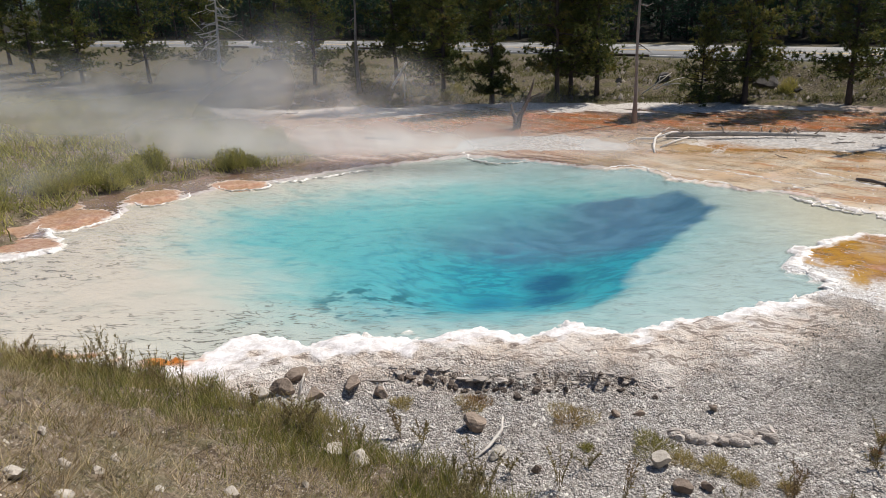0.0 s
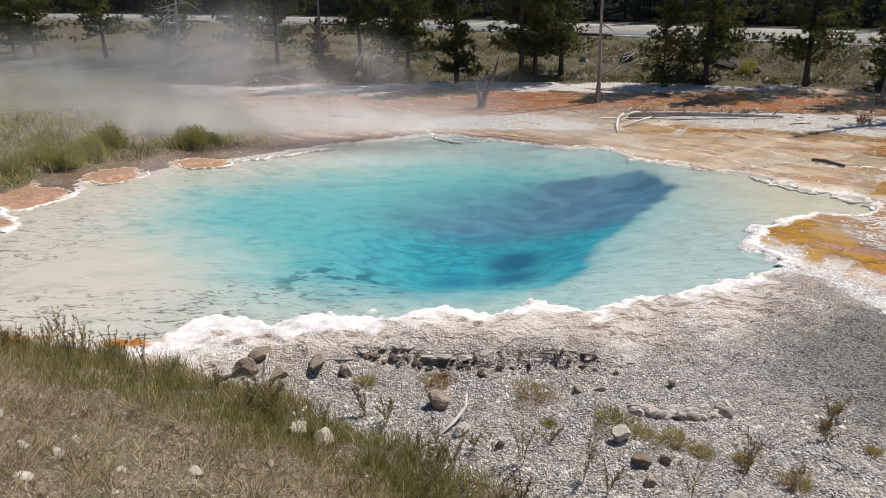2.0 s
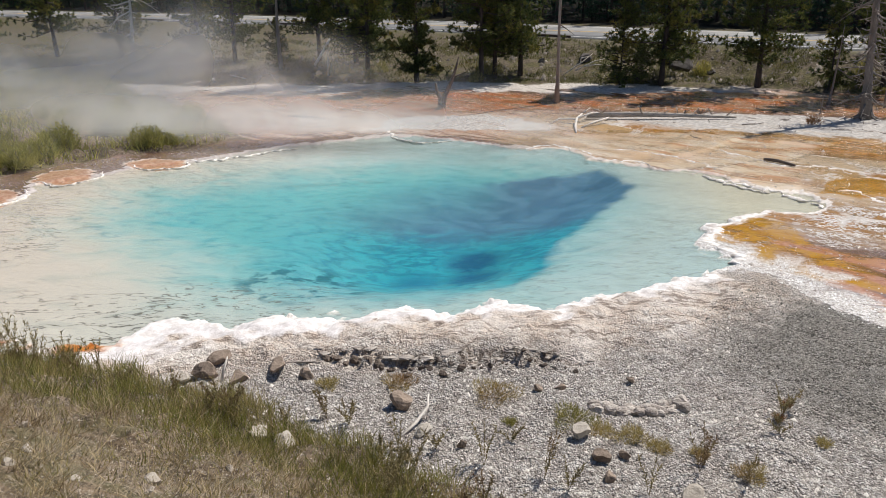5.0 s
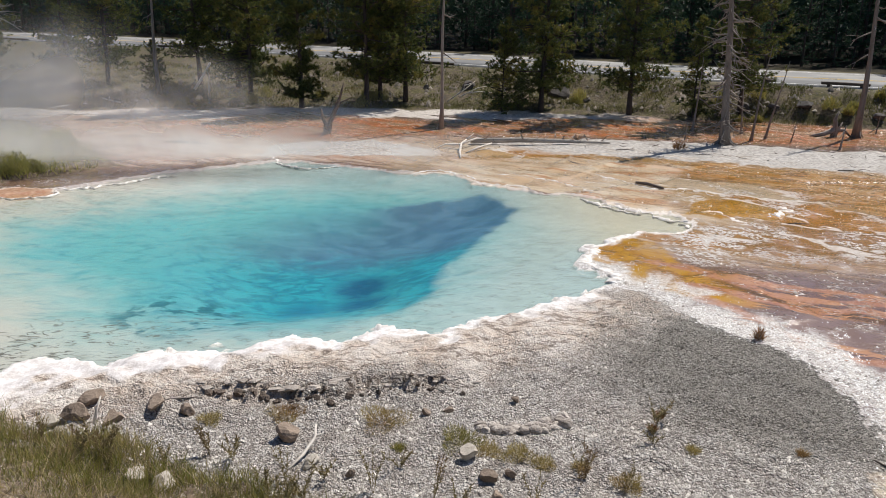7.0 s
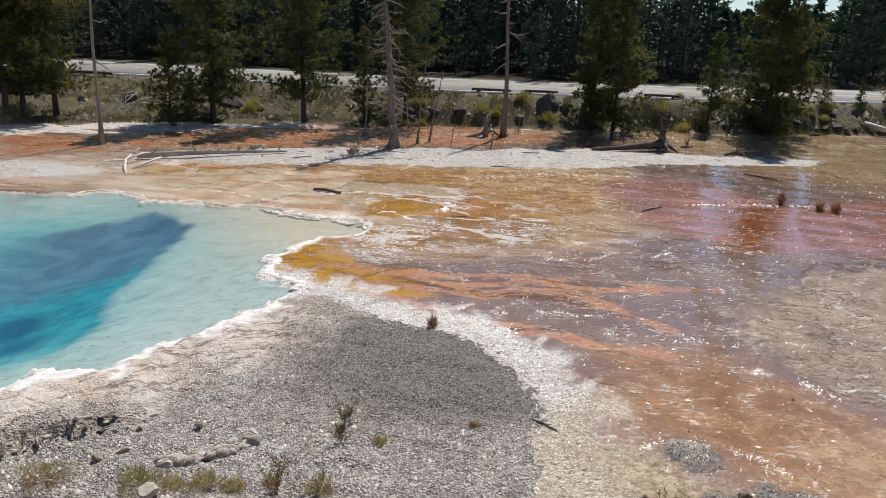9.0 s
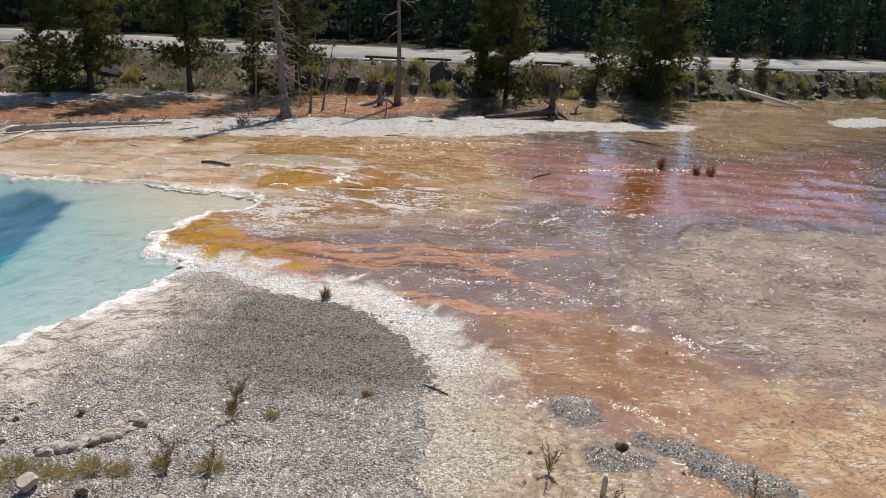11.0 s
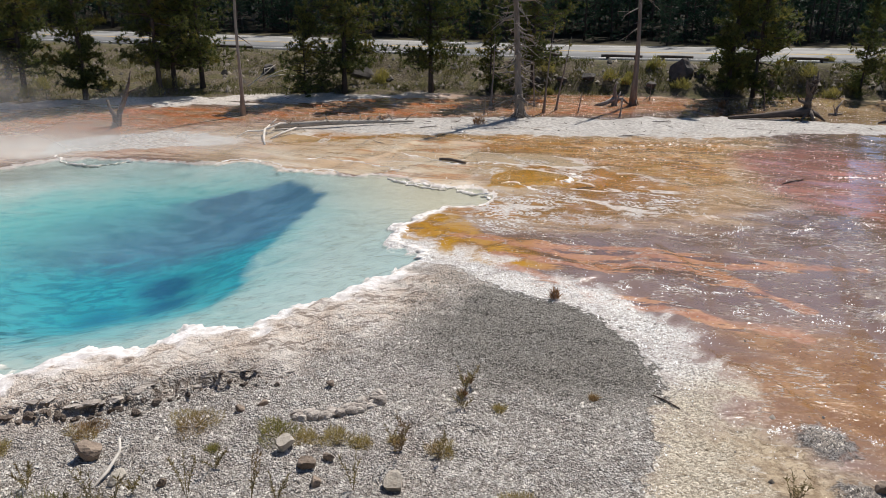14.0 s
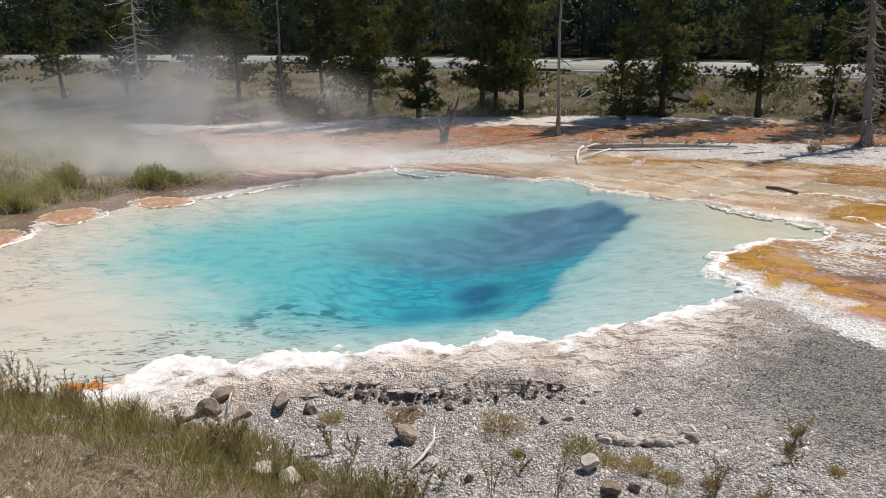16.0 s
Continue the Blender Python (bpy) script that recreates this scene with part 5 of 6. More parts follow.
dead_tree(15.2, 27.4, 3.6, 0.055, 3, "thin dead sapling pole standing in the mat", (0.3, 0), 15)
dead_tree(16.1, 27.9, 3.0, 0.05, 2, "thin dead sapling pole standing in the mat", (0.45, 0), 17)
dead_tree(15.6, 29.0, 2.0, 0.045, 2, "thin dead sapling pole standing in the mat", (-0.2, 0), 19)
dead_tree(17.8, 25.7, 0.9, 0.05, 1, "short broken grey stake in the wet flat", (0.1, 0), 21)
dead_tree(25.3, 25.7, 0.9, 0.05, 1, "short broken dark stake in the wet flat", (-0.15, 0), 23, 0, DARKWOOD)
dead_tree(12.6, 27.6, 0.7, 0.04, 1, "short broken grey stake in the wet flat", (0.02, 0), 25)
dead_tree(16.6, 27.0, 0.8, 0.035, 1, "short broken grey stake in the wet flat", (0.15, 0), 27)
dead_tree(21.6, 29.0, 0.75, 0.035, 1, "short broken grey stake in the wet flat", (0.05, 0), 29)


def branchy(name, x, y, label, category, limbs, material, group="", turn=0.0):
    """A thing of several limbs, each a polyline with radii, as parts."""
    ob = thing(name, x, y, height(x, y), label, category, group, turn=turn)
    for i, (pname, pts, radii) in enumerate(limbs):
        s = Shape()
        s.tube(pts, radii, 8, 0.12, i + 1)
        link_mesh(pname, s.mesh(pname), material, ob)
    return ob


branchy("forked_snag", -1.33, 29.28, "short dark forked snag standing in the mat", "dead tree", [
    ("trunk", [(0, 0, -0.1), (0.02, 0, 0.35), (-0.12, 0, 0.65), (-0.16, 0, 0.95)], [0.13, 0.10, 0.07, 0.04]),
    ("limb", [(0.08, 0, -0.05), (0.18, 0, 0.45), (0.42, 0.02, 0.95), (0.62, 0.02, 1.5), (0.74, 0, 1.95)], [0.12, 0.10, 0.08, 0.05, 0.02]),
    ("limb", [(0.42, 0.02, 0.95), (0.62, 0.1, 1.2), (0.95, 0.1, 1.35)], [0.05, 0.03, 0.012])], DARKWOOD)

# overturned stump with its roots in the air and trunk on the ground
stump_limbs = [("trunk", [(-3.0, 0.9, 0.05), (-1.8, 0.5, 0.14), (-0.7, 0.15, 0.24), (0.25, 0, 0.30)], [0.05, 0.10, 0.16, 0.24]),
               ("root", [(0.2, 0, 0.25), (0.15, 0.05, 0.8), (0.28, 0.05, 1.3), (0.22, 0.02, 1.75)], [0.18, 0.12, 0.08, 0.02]),
               ("root", [(0.2, 0.1, 0.4), (0.38, 0.2, 0.9), (0.5, 0.2, 1.25)], [0.16, 0.10, 0.03]), ("root", [(0.2, 0, 0.9), (0.0, 0.05, 1.25), (-0.12, 0, 1.55)], [0.12, 0.06, 0.02]), ("root", [(0.25, 0, 1.1), (0.42, 0, 1.5), (0.4, 0, 1.9)], [0.10, 0.05, 0.015]), ("root", [(0.1, 0, 0.6), (-0.25, 0.1, 0.75), (-0.4, 0.1, 0.95)], [0.08, 0.05, 0.02])]
for i, a in enumerate((-0.3, 0.5, 1.3, 2.4, -1.2, 3.6, 4.3)):
    o = np.array([math.cos(a), math.sin(a), 0])
    stump_limbs.append(("root", [tuple(o * 0.1 + (0.2, 0, 0.3)), tuple(o * 0.35 + (0.25, 0, 0.2)), tuple(o * (0.6 + 0.1 * (i % 3)) + (0.25, 0, 0.0))], [0.13, 0.08, 0.03]))
rr = np.random.default_rng(31)
for i in range(26):
    z0, a = rr.uniform(0.25, 1.6), rr.uniform(0, 2 * np.pi)
    p = np.array([0.2 + rr.normal(0, 0.05), rr.normal(0, 0.05), z0])
    o = np.array([math.cos(a), math.sin(a), rr.uniform(0.1, 1.3)]) * rr.uniform(0.12, 0.34)
    stump_limbs.append(("root", [tuple(p), tuple(p + o * 0.5 + rr.normal(0, 0.03, 3)), tuple(p + o)], [0.045, 0.03, 0.008]))
branchy("fallen_stump", 24.7, 22.95, "dark overturned stump with upturned roots and a lying trunk", "stump", stump_limbs, DARKWOOD)
branchy("driftwood", 26.8, 23.3, "small grey rooty snag on the white flat", "driftwood", [
    ("limb", [(0, 0, -0.03), (0.05, 0, 0.3), (0.3, 0, 0.6)], [0.07, 0.05, 0.02]), ("limb", [(0, 0, 0.1), (-0.2, 0, 0.45)], [0.04, 0.015]), ("limb", [(-0.25, 0.1, 0.03), (0.3, -0.1, 0.05)], [0.05, 0.03])], DEAD)
branchy("driftwood", 27.4, 21.1, "small dark root clump on the white flat", "driftwood", [
    ("limb", [(-0.6, 0.1, 0.03), (0, 0, 0.12), (0.3, 0, 0.28)], [0.03, 0.08, 0.05]), ("limb", [(0, 0, 0.1), (0.35, -0.1, 0.02)], [0.07, 0.03]), ("limb", [(0.1, 0, 0.1), (0.12, 0.05, 0.4)], [0.06, 0.02])], DARKWOOD)
branchy("root_clump", 19.2, 28.3, "grey broken stump with splayed roots", "stump", [
    ("trunk", [(0, 0, -0.05), (0.03, 0, 0.35), (-0.04, 0, 0.7), (0.06, 0, 1.05)], [0.15, 0.10, 0.075, 0.03]), ("root", [(0, 0, 0.25), (0.4, 0, 0.28), (0.75, 0, 0.02)], [0.1, 0.07, 0.03]), ("root", [(0, 0, 0.3), (-0.4, 0.1, 0.1), (-0.9, 0.2, 0.0)], [0.12, 0.09, 0.03]),
    ("root", [(0.1, 0, 0.1), (0.3, 0, 0.6)], [0.06, 0.02])], DEAD)

# long bleached log with a forked, sun-white end
log_limbs = [("trunk", [(-2.6, 0.1, 0.12), (-0.8, 0.12, 0.17), (0.7, 0, 0.15), (2.6, -0.05, 0.10)], [0.10, 0.095, 0.075, 0.04])]
rr = np.random.default_rng(5)
for i in range(17):
    u = rr.uniform(-2.4, 2.3)
    L = rr.uniform(0.12, 0.5)
    sgn = rr.choice([-1, 1])
    log_limbs.append(("branch", [(u, 0.08, 0.13), (u + 0.5 * L * sgn, 0.08 - 0.3 * L, 0.25 + rr.uniform(0, 0.25)), (u + L * sgn, -0.25 * L, rr.uniform(0.0, 0.4))], [0.026, 0.018, 0.007]))
branchy("fallen_log", 6.65, 26.7, "long bleached fallen log with broken branch stubs", "log", log_limbs, GREYWOOD, turn=-2)
branchy("driftwood", 3.75, 25.5, "sun-white forked branch lying by the pool", "driftwood", [
    ("limb", [(-0.4, -1.2, 0.03), (-0.33, -0.4, 0.08), (-0.15, 0.6, 0.17), (0.1, 1.1, 0.24)], [0.03, 0.045, 0.045, 0.03]), ("limb", [(-0.15, 0.6, 0.17), (0.5, 1.3, 0.24), (1.4, 1.7, 0.12)], [0.04, 0.035, 0.02]),
    ("limb", [(-0.1, -0.3, 0.02), (0.4, 0.2, 0.1), (0.95, 0.55, 0.2)], [0.03, 0.05, 0.03]), ("limb", [(-0.2, 0.5, 0.16), (-0.7, 0.9, 0.1), (-1.1, 0.5, 0.02)], [0.04, 0.03, 0.015]), ("limb", [(0.1, 1.1, 0.24), (0.4, 1.3, 0.42)], [0.03, 0.01])], BLEACHED)
branchy("fallen_log", 41.6, 22.2, "thick bleached log slanting into the shallow water", "log", [
    ("trunk", [(-0.35, 1.7, 0.58), (-0.1, 0.7, 0.42), (0.1, -0.6, 0.24), (0.3, -1.9, 0.06)], [0.14, 0.125, 0.10, 0.06]), ("branch", [(0.2, -1.2, 0.15), (0.5, -1.5, 0.3), (0.6, -1.6, 0.05)], [0.05, 0.04, 0.02])], BLEACHED)
branchy("plank", 8.29, 20.05, "dark weathered piece of wood lying on the ochre mat", "driftwood", [("board", [(-0.46, 0.05, 0.04), (-0.1, 0.02, 0.07), (0.46, -0.04, 0.04)], [0.035, 0.05, 0.035])], DARKWOOD, turn=-48)
for x, y, L, turn, nm, mat_ in ((15.7, 21.9, 0.75, -15, "dark stick lying on the pale flat", DARKWOOD), (16.4, 15.0, 1.0, 12, "dark branched stick lying in the wet mat", DARKWOOD), (24.0, 17.1, 1.5, -80, "dark twig pile in the shallow runoff", DARKWOOD),
                                 (10.6, 16.25, 0.5, -8, "small dark chunk of wood on the crust", DARKWOOD), (6.05, 6.6, 0.42, -72, "short dark stick on the gravel edge", DARKWOOD), (-2.35, 8.75, 0.62, 8, "thin grey stick lying by the ledge", DEAD),
                                 (9.5, 25.6, 0.8, 10, "thin grey stick on the pale flat", DEAD), (12.0, 24.6, 0.6, -5, "thin grey stick on the pale flat", DEAD), (18.6, 24.0, 0.7, -30, "thin grey stick on the pale flat", DEAD), (44.6, 24.0, 2.0, -35, "dark log lying in the shallow water", DARKWOOD),
                                 (-6.2, 27.2, 1.6, -20, "dark branch lying on the peach mat", DARKWOOD), (-12.3, 34.2, 1.4, 15, "bleached log pieces at the far shore", BLEACHED), (-13.5, 36.5, 2.0, 60, "bleached log leaning on the far bank", BLEACHED), (-12.0, 38.0, 1.8, 130, "bleached log leaning on the far bank", BLEACHED),
                                 (-26, 40.5, 1.5, 5, "bleached log on the green meadow", BLEACHED), (-31, 44.5, 2.2, -8, "bleached log on the green meadow", BLEACHED), (-37, 47.5, 2.6, 3, "bleached log on the green meadow", BLEACHED)):
    L2, rad = L / 2, 0.006 + 0.015 * min(L, 2.5)
    branchy("stick", x, y, nm, "stick", [("stem", [(-L2, 0, rad), (-0.1 * L, 0.04 * L, rad * 1.5), (L2, 0, rad)], [rad * 0.7, rad, rad * 0.6]), ("twig", [(0, 0.02 * L, rad), (0.22 * L, 0.14 * L, rad * 2.6)], [rad * 0.5, rad * 0.25]), ("twig", [(-0.2 * L, 0.02 * L, rad), (-0.3 * L, -0.1 * L, rad * 4)], [rad * 0.5, rad * 0.2]), ("twig", [(0.2 * L, 0, rad), (0.42 * L, -0.12 * L, rad * 5)], [rad * 0.5, rad * 0.2])], mat_, "sticks on the terrace", turn)
branchy("leaning_branch", -7.6, 38.3, "white broken branch leaning on a thin stake", "driftwood", [
    ("limb", [(-0.5, 0, 0.55), (0.0, 0, 1.25), (0.35, 0, 1.85)], [0.07, 0.07, 0.05]), ("stake", [(0.15, 0.05, -0.1), (0.18, 0.05, 0.9), (0.25, 0.03, 1.7)], [0.045, 0.04, 0.03])], BLEACHED)
branchy("brush_pile", 5.2, 37.0, "pale tangle of dead branches at the bank", "brushwood", [
    ("branch", [(-0.9, 0, 0.1), (0, 0.1, 0.7), (0.5, 0.1, 1.1)], [0.03, 0.03, 0.01]), ("branch", [(-0.3, 0.1, 0.3), (0.6, 0.1, 0.75), (1.3, 0.1, 0.9)], [0.03, 0.025, 0.01]), ("branch", [(-0.1, 0, 0.6), (-0.05, 0, 0.9), (0.35, 0, 1.0)], [0.03, 0.03, 0.01]),
    ("branch", [(0.1, 0.1, 0.5), (0.7, 0, 0.6), (1.4, 0, 0.55)], [0.025, 0.02, 0.01])], BLEACHED)
branchy("driftwood", -0.62, 7.5, "pale curved stick beside the dark rock", "driftwood", [("stem", [(-0.22, -0.38, 0.03), (-0.03, -0.1, 0.07), (0.10, 0.12, 0.16), (0.10, 0.26, 0.24)], [0.012, 0.02, 0.02, 0.012]), ("twig", [(0.1, 0.12, 0.16), (0.2, 0.14, 0.2)], [0.012, 0.008])], BLEACHED)
branchy("driftwood", -3.25, 8.45, "pale upright stick between the rocks", "driftwood", [("stem", [(-0.02, -0.1, -0.02), (0.0, 0.0, 0.16), (0.05, 0.05, 0.3)], [0.02, 0.018, 0.01])], BLEACHED)


def rock(x, y, w, d, h, label, material=ROCK_DARK, seed=0, name="rock", group="loose rocks", sink=0.2, turn=0.0, z=None, cut=(0.42, 0.75)):
    bm = bmesh.new()
    bmesh.ops.create_icosphere(bm, subdivisions=3, radius=1.0)
    r_ = np.random.default_rng(seed)
    planes = [(Vector(v).normalized(), k) for v, k in zip(r_.normal(size=(9, 3)) * (1, 1, 0.8), r_.uniform(*cut, 9))]
    for v in bm.verts:
        p = v.co.copy()
        for n_, k in planes:
            over = p.dot(n_) - k
            if over > 0:
                p -= n_ * over
        p *= 1 + 0.14 * noise.noise(p * 2.3 + Vector((seed, 0, 0))) + 0.06 * noise.noise(p * 6)
        v.co = Vector((p.x * w / 2 / 0.8, p.y * d / 2 / 0.8, p.z * h / 2 / 0.8))
    zz = height(x, y) if z is None else z
    me = bpy.data.meshes.new(name)
    bm.to_mesh(me)
    bm.free()
    me.materials.append(material)
    ob = new(name, me)
    ob.matrix_world = pose(x, y, zz + h * (0.5 - sink), 0, 0, turn)
    return tagged(ob, label, "rock", group)


DARK_BOULDER = plain("dark_boulder", (58, 54, 52), (104, 97, 92), 0.9, 4, 0.8, 0.03, (1, 1, 1), True)
DK, PL = "dark angular rock resting on the pale gravel", "pale rounded rock resting on the gravel"
for i, (x, y, w, h, lab, mt) in enumerate((
        (-0.88, 7.9, 0.36, 0.26, DK, 0), (-0.57, 7.25, 0.22, 0.18, PL, 1), (1.25, 7.2, 0.27, 0.19, PL, 1), (1.42, 6.8, 0.22, 0.17, DK, 0), (1.68, 6.85, 0.15, 0.11, DK, 0), (-3.5, 8.45, 0.36, 0.25, DK, 0), (-3.45, 8.9, 0.36, 0.18, DK, 0),
        (-3.05, 8.38, 0.32, 0.22, DK, 0), (-2.57, 8.6, 0.3, 0.18, DK, 0), (-2.19, 8.5, 0.24, 0.14, DK, 0), (0.85, 8.27, 0.17, 0.12, DK, 0), (1.13, 8.3, 0.16, 0.1, DK, 0), (6.07, 3.65, 0.26, 0.2, DK, 0), (7.89, 2.62, 0.2, 0.15, DK, 0), (8.1, 2.5, 0.26, 0.1, PL, 1),
        (7.16, 4.3, 0.18, 0.15, DK, 0), (2.23, 6.15, 0.34, 0.2, PL, 1), (1.45, 6.45, 0.18, 0.13, DK, 0), (-3.8, 8.35, 0.25, 0.16, PL, 1), (2.05, 8.45, 0.14, 0.1, DK, 0), (-0.1, 7.0, 0.12, 0.09, DK, 0))):
    rock(x, y, w * 0.9, w * 0.75, h * 0.9, lab, (ROCK_DARK, ROCK_PALE)[mt], i + 1, turn=37 * i)
BK = "pale stone half buried in the grassy bank"
for i, (x, y, w) in enumerate(((-2.31, 6.8, 0.26), (-1.98, 6.7, 0.3), (-3.47, 4.75, 0.13), (-3.4, 4.45, 0.12), (-3.57, 4.3, 0.14), (-3.46, 3.7, 0.15), (-2.56, 4.85, 0.18), (-3.17, 3.75, 0.12), (-2.9, 4.4, 0.09), (-2.3, 4.3, 0.08), (-4.2, 4.9, 0.12), (-3.9, 5.4, 0.1), (-1.6, 4.4, 0.07), (-2.1, 5.3, 0.08))):
    rock(x, y, w, w * 0.8, w * 0.65, BK, ROCK_PALE, i + 40, turn=51 * i, sink=0.3)
rock(24.4, 30.6, 1.0, 1.0, 1.15, "large dark upright boulder on the far bank", DARK_BOULDER, 14, "boulder", "", 0.22, cut=(0.5, 0.8))
FB = "grey boulder lying on the far road bank"
r_ = np.random.default_rng(8)
for i, (x, y, w) in enumerate(((20.2, 32.2, 0.7), (28.6, 29.0, 0.6), (5.6, 38.8, 0.8), (10.1, 37.2, 1.2), (38.9, 25.6, 0.9), (40.1, 25.2, 0.8), (41.8, 24.8, 1.0), (43.7, 24.1, 0.9), (49.4, 23.4, 1.0), (52.3, 22.3, 0.9), (21.5, 31.0, 0.5), (19.0, 32.8, 0.45), (22.6, 30.4, 0.55), (18.0, 33.4, 0.5),
                                 (9.4, 37.7, 0.6), (11.3, 36.6, 0.5), (37.6, 25.5, 0.7), (45.5, 23.9, 0.8), (47.2, 23.5, 1.0), (39.4, 24.9, 0.6), (42.7, 24.0, 0.6), (46.4, 23.0, 0.6), (3.5, 39.6, 0.5), (7.5, 38.3, 0.4), (25.2, 30.2, 0.7), (51.0, 22.6, 0.7), (54.0, 22.2, 1.0))):
    w = w if x < 36 else 0.62 * w
    rock(x, y, w, w * 0.75, w * 0.6, FB, DARK_BOULDER, i + 80, "boulder", "boulders on the far bank", 0.25, 63 * i)

r_ = np.random.default_rng(18)
for i in range(38):
    x = r_.uniform(36.5, 60)
    y = np.interp(x, FAR_LINE[:, 0], FAR_LINE[:, 1]) + r_.uniform(0.0, 1.0)
    w = r_.uniform(0.25, 0.62)
    rock(x, y, w, w * 0.8, w * 0.6, FB, DARK_BOULDER, i + 300, "boulder", "boulders on the far bank", 0.25, r_.uniform(0, 360))

# broken crust ledge and raised crust lumps of the gravel flat
r_ = np.random.default_rng(6)
CRUST_ROCK = plain("layered_crust", (132, 120, 110), (214, 203, 192), 0.9, 7, 0.9, 0.03, (1, 1, 2.5), True)
CR = "thin broken plate of layered crust along the low ledge"
for i in range(30):
    x = -2.3 + 3.9 * i / 29 + r_.normal(0, 0.05)
    y = 8.93 + 0.12 * math.sin(x * 2.3) + r_.normal(0, 0.05)
    w = r_.uniform(0.08, 0.2) * (1.0 if x < 0.2 else 0.7)
    rock(x, y, w, w * r_.uniform(0.35, 0.6), r_.uniform(0.025, 0.05), CR, CRUST_ROCK, i + 120, "crust_plate", "broken crust along the ledge", 0.5, r_.normal(0, 14), z=height(x, y + 0.02) + 0.005, cut=(0.5, 0.9))
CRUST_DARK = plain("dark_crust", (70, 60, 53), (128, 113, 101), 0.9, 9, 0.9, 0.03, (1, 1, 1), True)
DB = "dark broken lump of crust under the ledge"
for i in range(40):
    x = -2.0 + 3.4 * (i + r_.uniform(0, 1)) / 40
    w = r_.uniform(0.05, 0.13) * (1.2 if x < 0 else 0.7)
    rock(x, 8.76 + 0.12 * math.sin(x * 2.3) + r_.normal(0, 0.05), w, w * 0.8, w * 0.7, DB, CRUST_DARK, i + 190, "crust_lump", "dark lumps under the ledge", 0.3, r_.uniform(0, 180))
CL = "knobbly pale crust lump standing out of the gravel"
for i in range(56):
    u = i / 55
    x, y = 1.45 + 1.15 * u + r_.normal(0, 0.03), 7.86 - 0.12 * math.sin(u * 3) + 0.10 * (i % 2) * (0.4 + u) + r_.normal(0, 0.03)
    w = r_.uniform(0.05, 0.15)
    rock(x, y, w * 1.2, w * 0.8, w * 0.75, CL, CRUST_ROCK, i + 260, "crust_lump", "crust lumps in the gravel", 0.35, r_.uniform(-30, 30), cut=(0.62, 0.95))



# ---- shrubs and tufts ----
def shrub(x, y, w, h, label, material, seed=0, name="shrub", group="low shrubs", n=260, blade=(0.10, 0.02)):
    r_ = np.random.default_rng(seed)
    ob = thing(name, x, y, height(x, y) - 0.01, label, "shrub", group)
    a, rad, up = r_.uniform(0, 2 * np.pi, n), np.sqrt(r_.uniform(0, 1, n)), r_.uniform(0, 1, n)
    lob = 0.75 + 0.25 * np.sin(a * 3 + seed)
    base = np.column_stack([np.cos(a) * rad * w * 0.42 * lob, np.sin(a) * rad * w * 0.42 * lob, up * h * 0.8 * (1 - 0.6 * rad ** 2)])
    d = np.column_stack([np.cos(a) * rad * 0.6, np.sin(a) * rad * 0.6, 0.9 + 0 * a]) + r_.normal(0, 0.35, (n, 3))
    d /= np.linalg.norm(d, axis=1)[:, None]
    ln = blade[0] * r_.uniform(0.6, 1.5, n)
    me = blade_mesh("foliage", base, base + d * ln[:, None], np.full(n, blade[1]), r_.normal(0, blade[0] * 0.08, (n, 3)), r_)
    link_mesh("foliage", me, material, ob)
    s = Shape()
    for k in range(5):
        b = k * 1.26
        s.tube([(0, 0, -0.03), (math.cos(b) * w * 0.15, math.sin(b) * w * 0.15, h * 0.3), (math.cos(b) * w * 0.3, math.sin(b) * w * 0.3, h * 0.65)], [0.012, 0.008, 0.004], 4)
    tagged(link_mesh("stem", s.mesh("stem"), DEAD, ob), kind="stuff")
    return ob


DS = "low dry olive-brown shrub growing in the gravel"
for i, (x, y, w, h, m) in enumerate(((-0.93, 8.36, 0.5, 0.2, DRY_SHRUB), (0.29, 8.1, 0.66, 0.3, DRY_SHRUB), (1.2, 7.55, 0.55, 0.32, SHRUB), (1.84, 7.2, 0.4, 0.2, DRY_SHRUB), (1.5, 7.32, 0.36, 0.16, DRY_SHRUB), (-1.86, 8.3, 0.3, 0.18, DRY_SHRUB), (2.92, 6.55, 0.36, 0.18, DRY_SHRUB), (3.33, 5.4, 0.36, 0.2, DRY_SHRUB),
                                      (3.93, 7.15, 0.16, 0.12, DRY_SHRUB), (5.18, 6.95, 0.14, 0.1, DRY_SHRUB), (3.83, 7.95, 0.1, 0.13, RUST_TUFT), (2.1, 7.05, 0.3, 0.14, DRY_SHRUB), (0.45, 7.5, 0.14, 0.1, SHRUB), (2.5, 6.9, 0.2, 0.12, DRY_SHRUB), (3.6, 7.6, 0.1, 0.12, RUST_TUFT))):
    shrub(x, y, w * 1.35, h * 0.6, DS, m, i, n=int(1000 * w / 0.5 + 60), blade=(0.065, 0.004))
for i, (x, y, w, h) in enumerate(((6.29, 10.05, 0.17, 0.22), (21.04, 14.15, 0.3, 0.4), (21.4, 13.05, 0.22, 0.26), (21.65, 12.7, 0.36, 0.28), (11.56, 25.75, 0.6, 0.3), (23.5, 26.4, 0.35, 0.3))):
    shrub(x, y, w, h, "small rust-brown dry grass tuft standing in the wet mat", RUST_TUFT, i + 30, "grass_tuft", "tufts in the wet mat", 220, (0.11, 0.008) if x < 10 else (0.2, 0.012))
shrub(23.9, 29.75, 1.3, 0.6, "green-yellow leafy shrub at the foot of the road bank", SHRUB, 77, "shrub", "shrubs along the far bank", 480, (0.17, 0.022))
r_ = np.random.default_rng(14)
k = 0
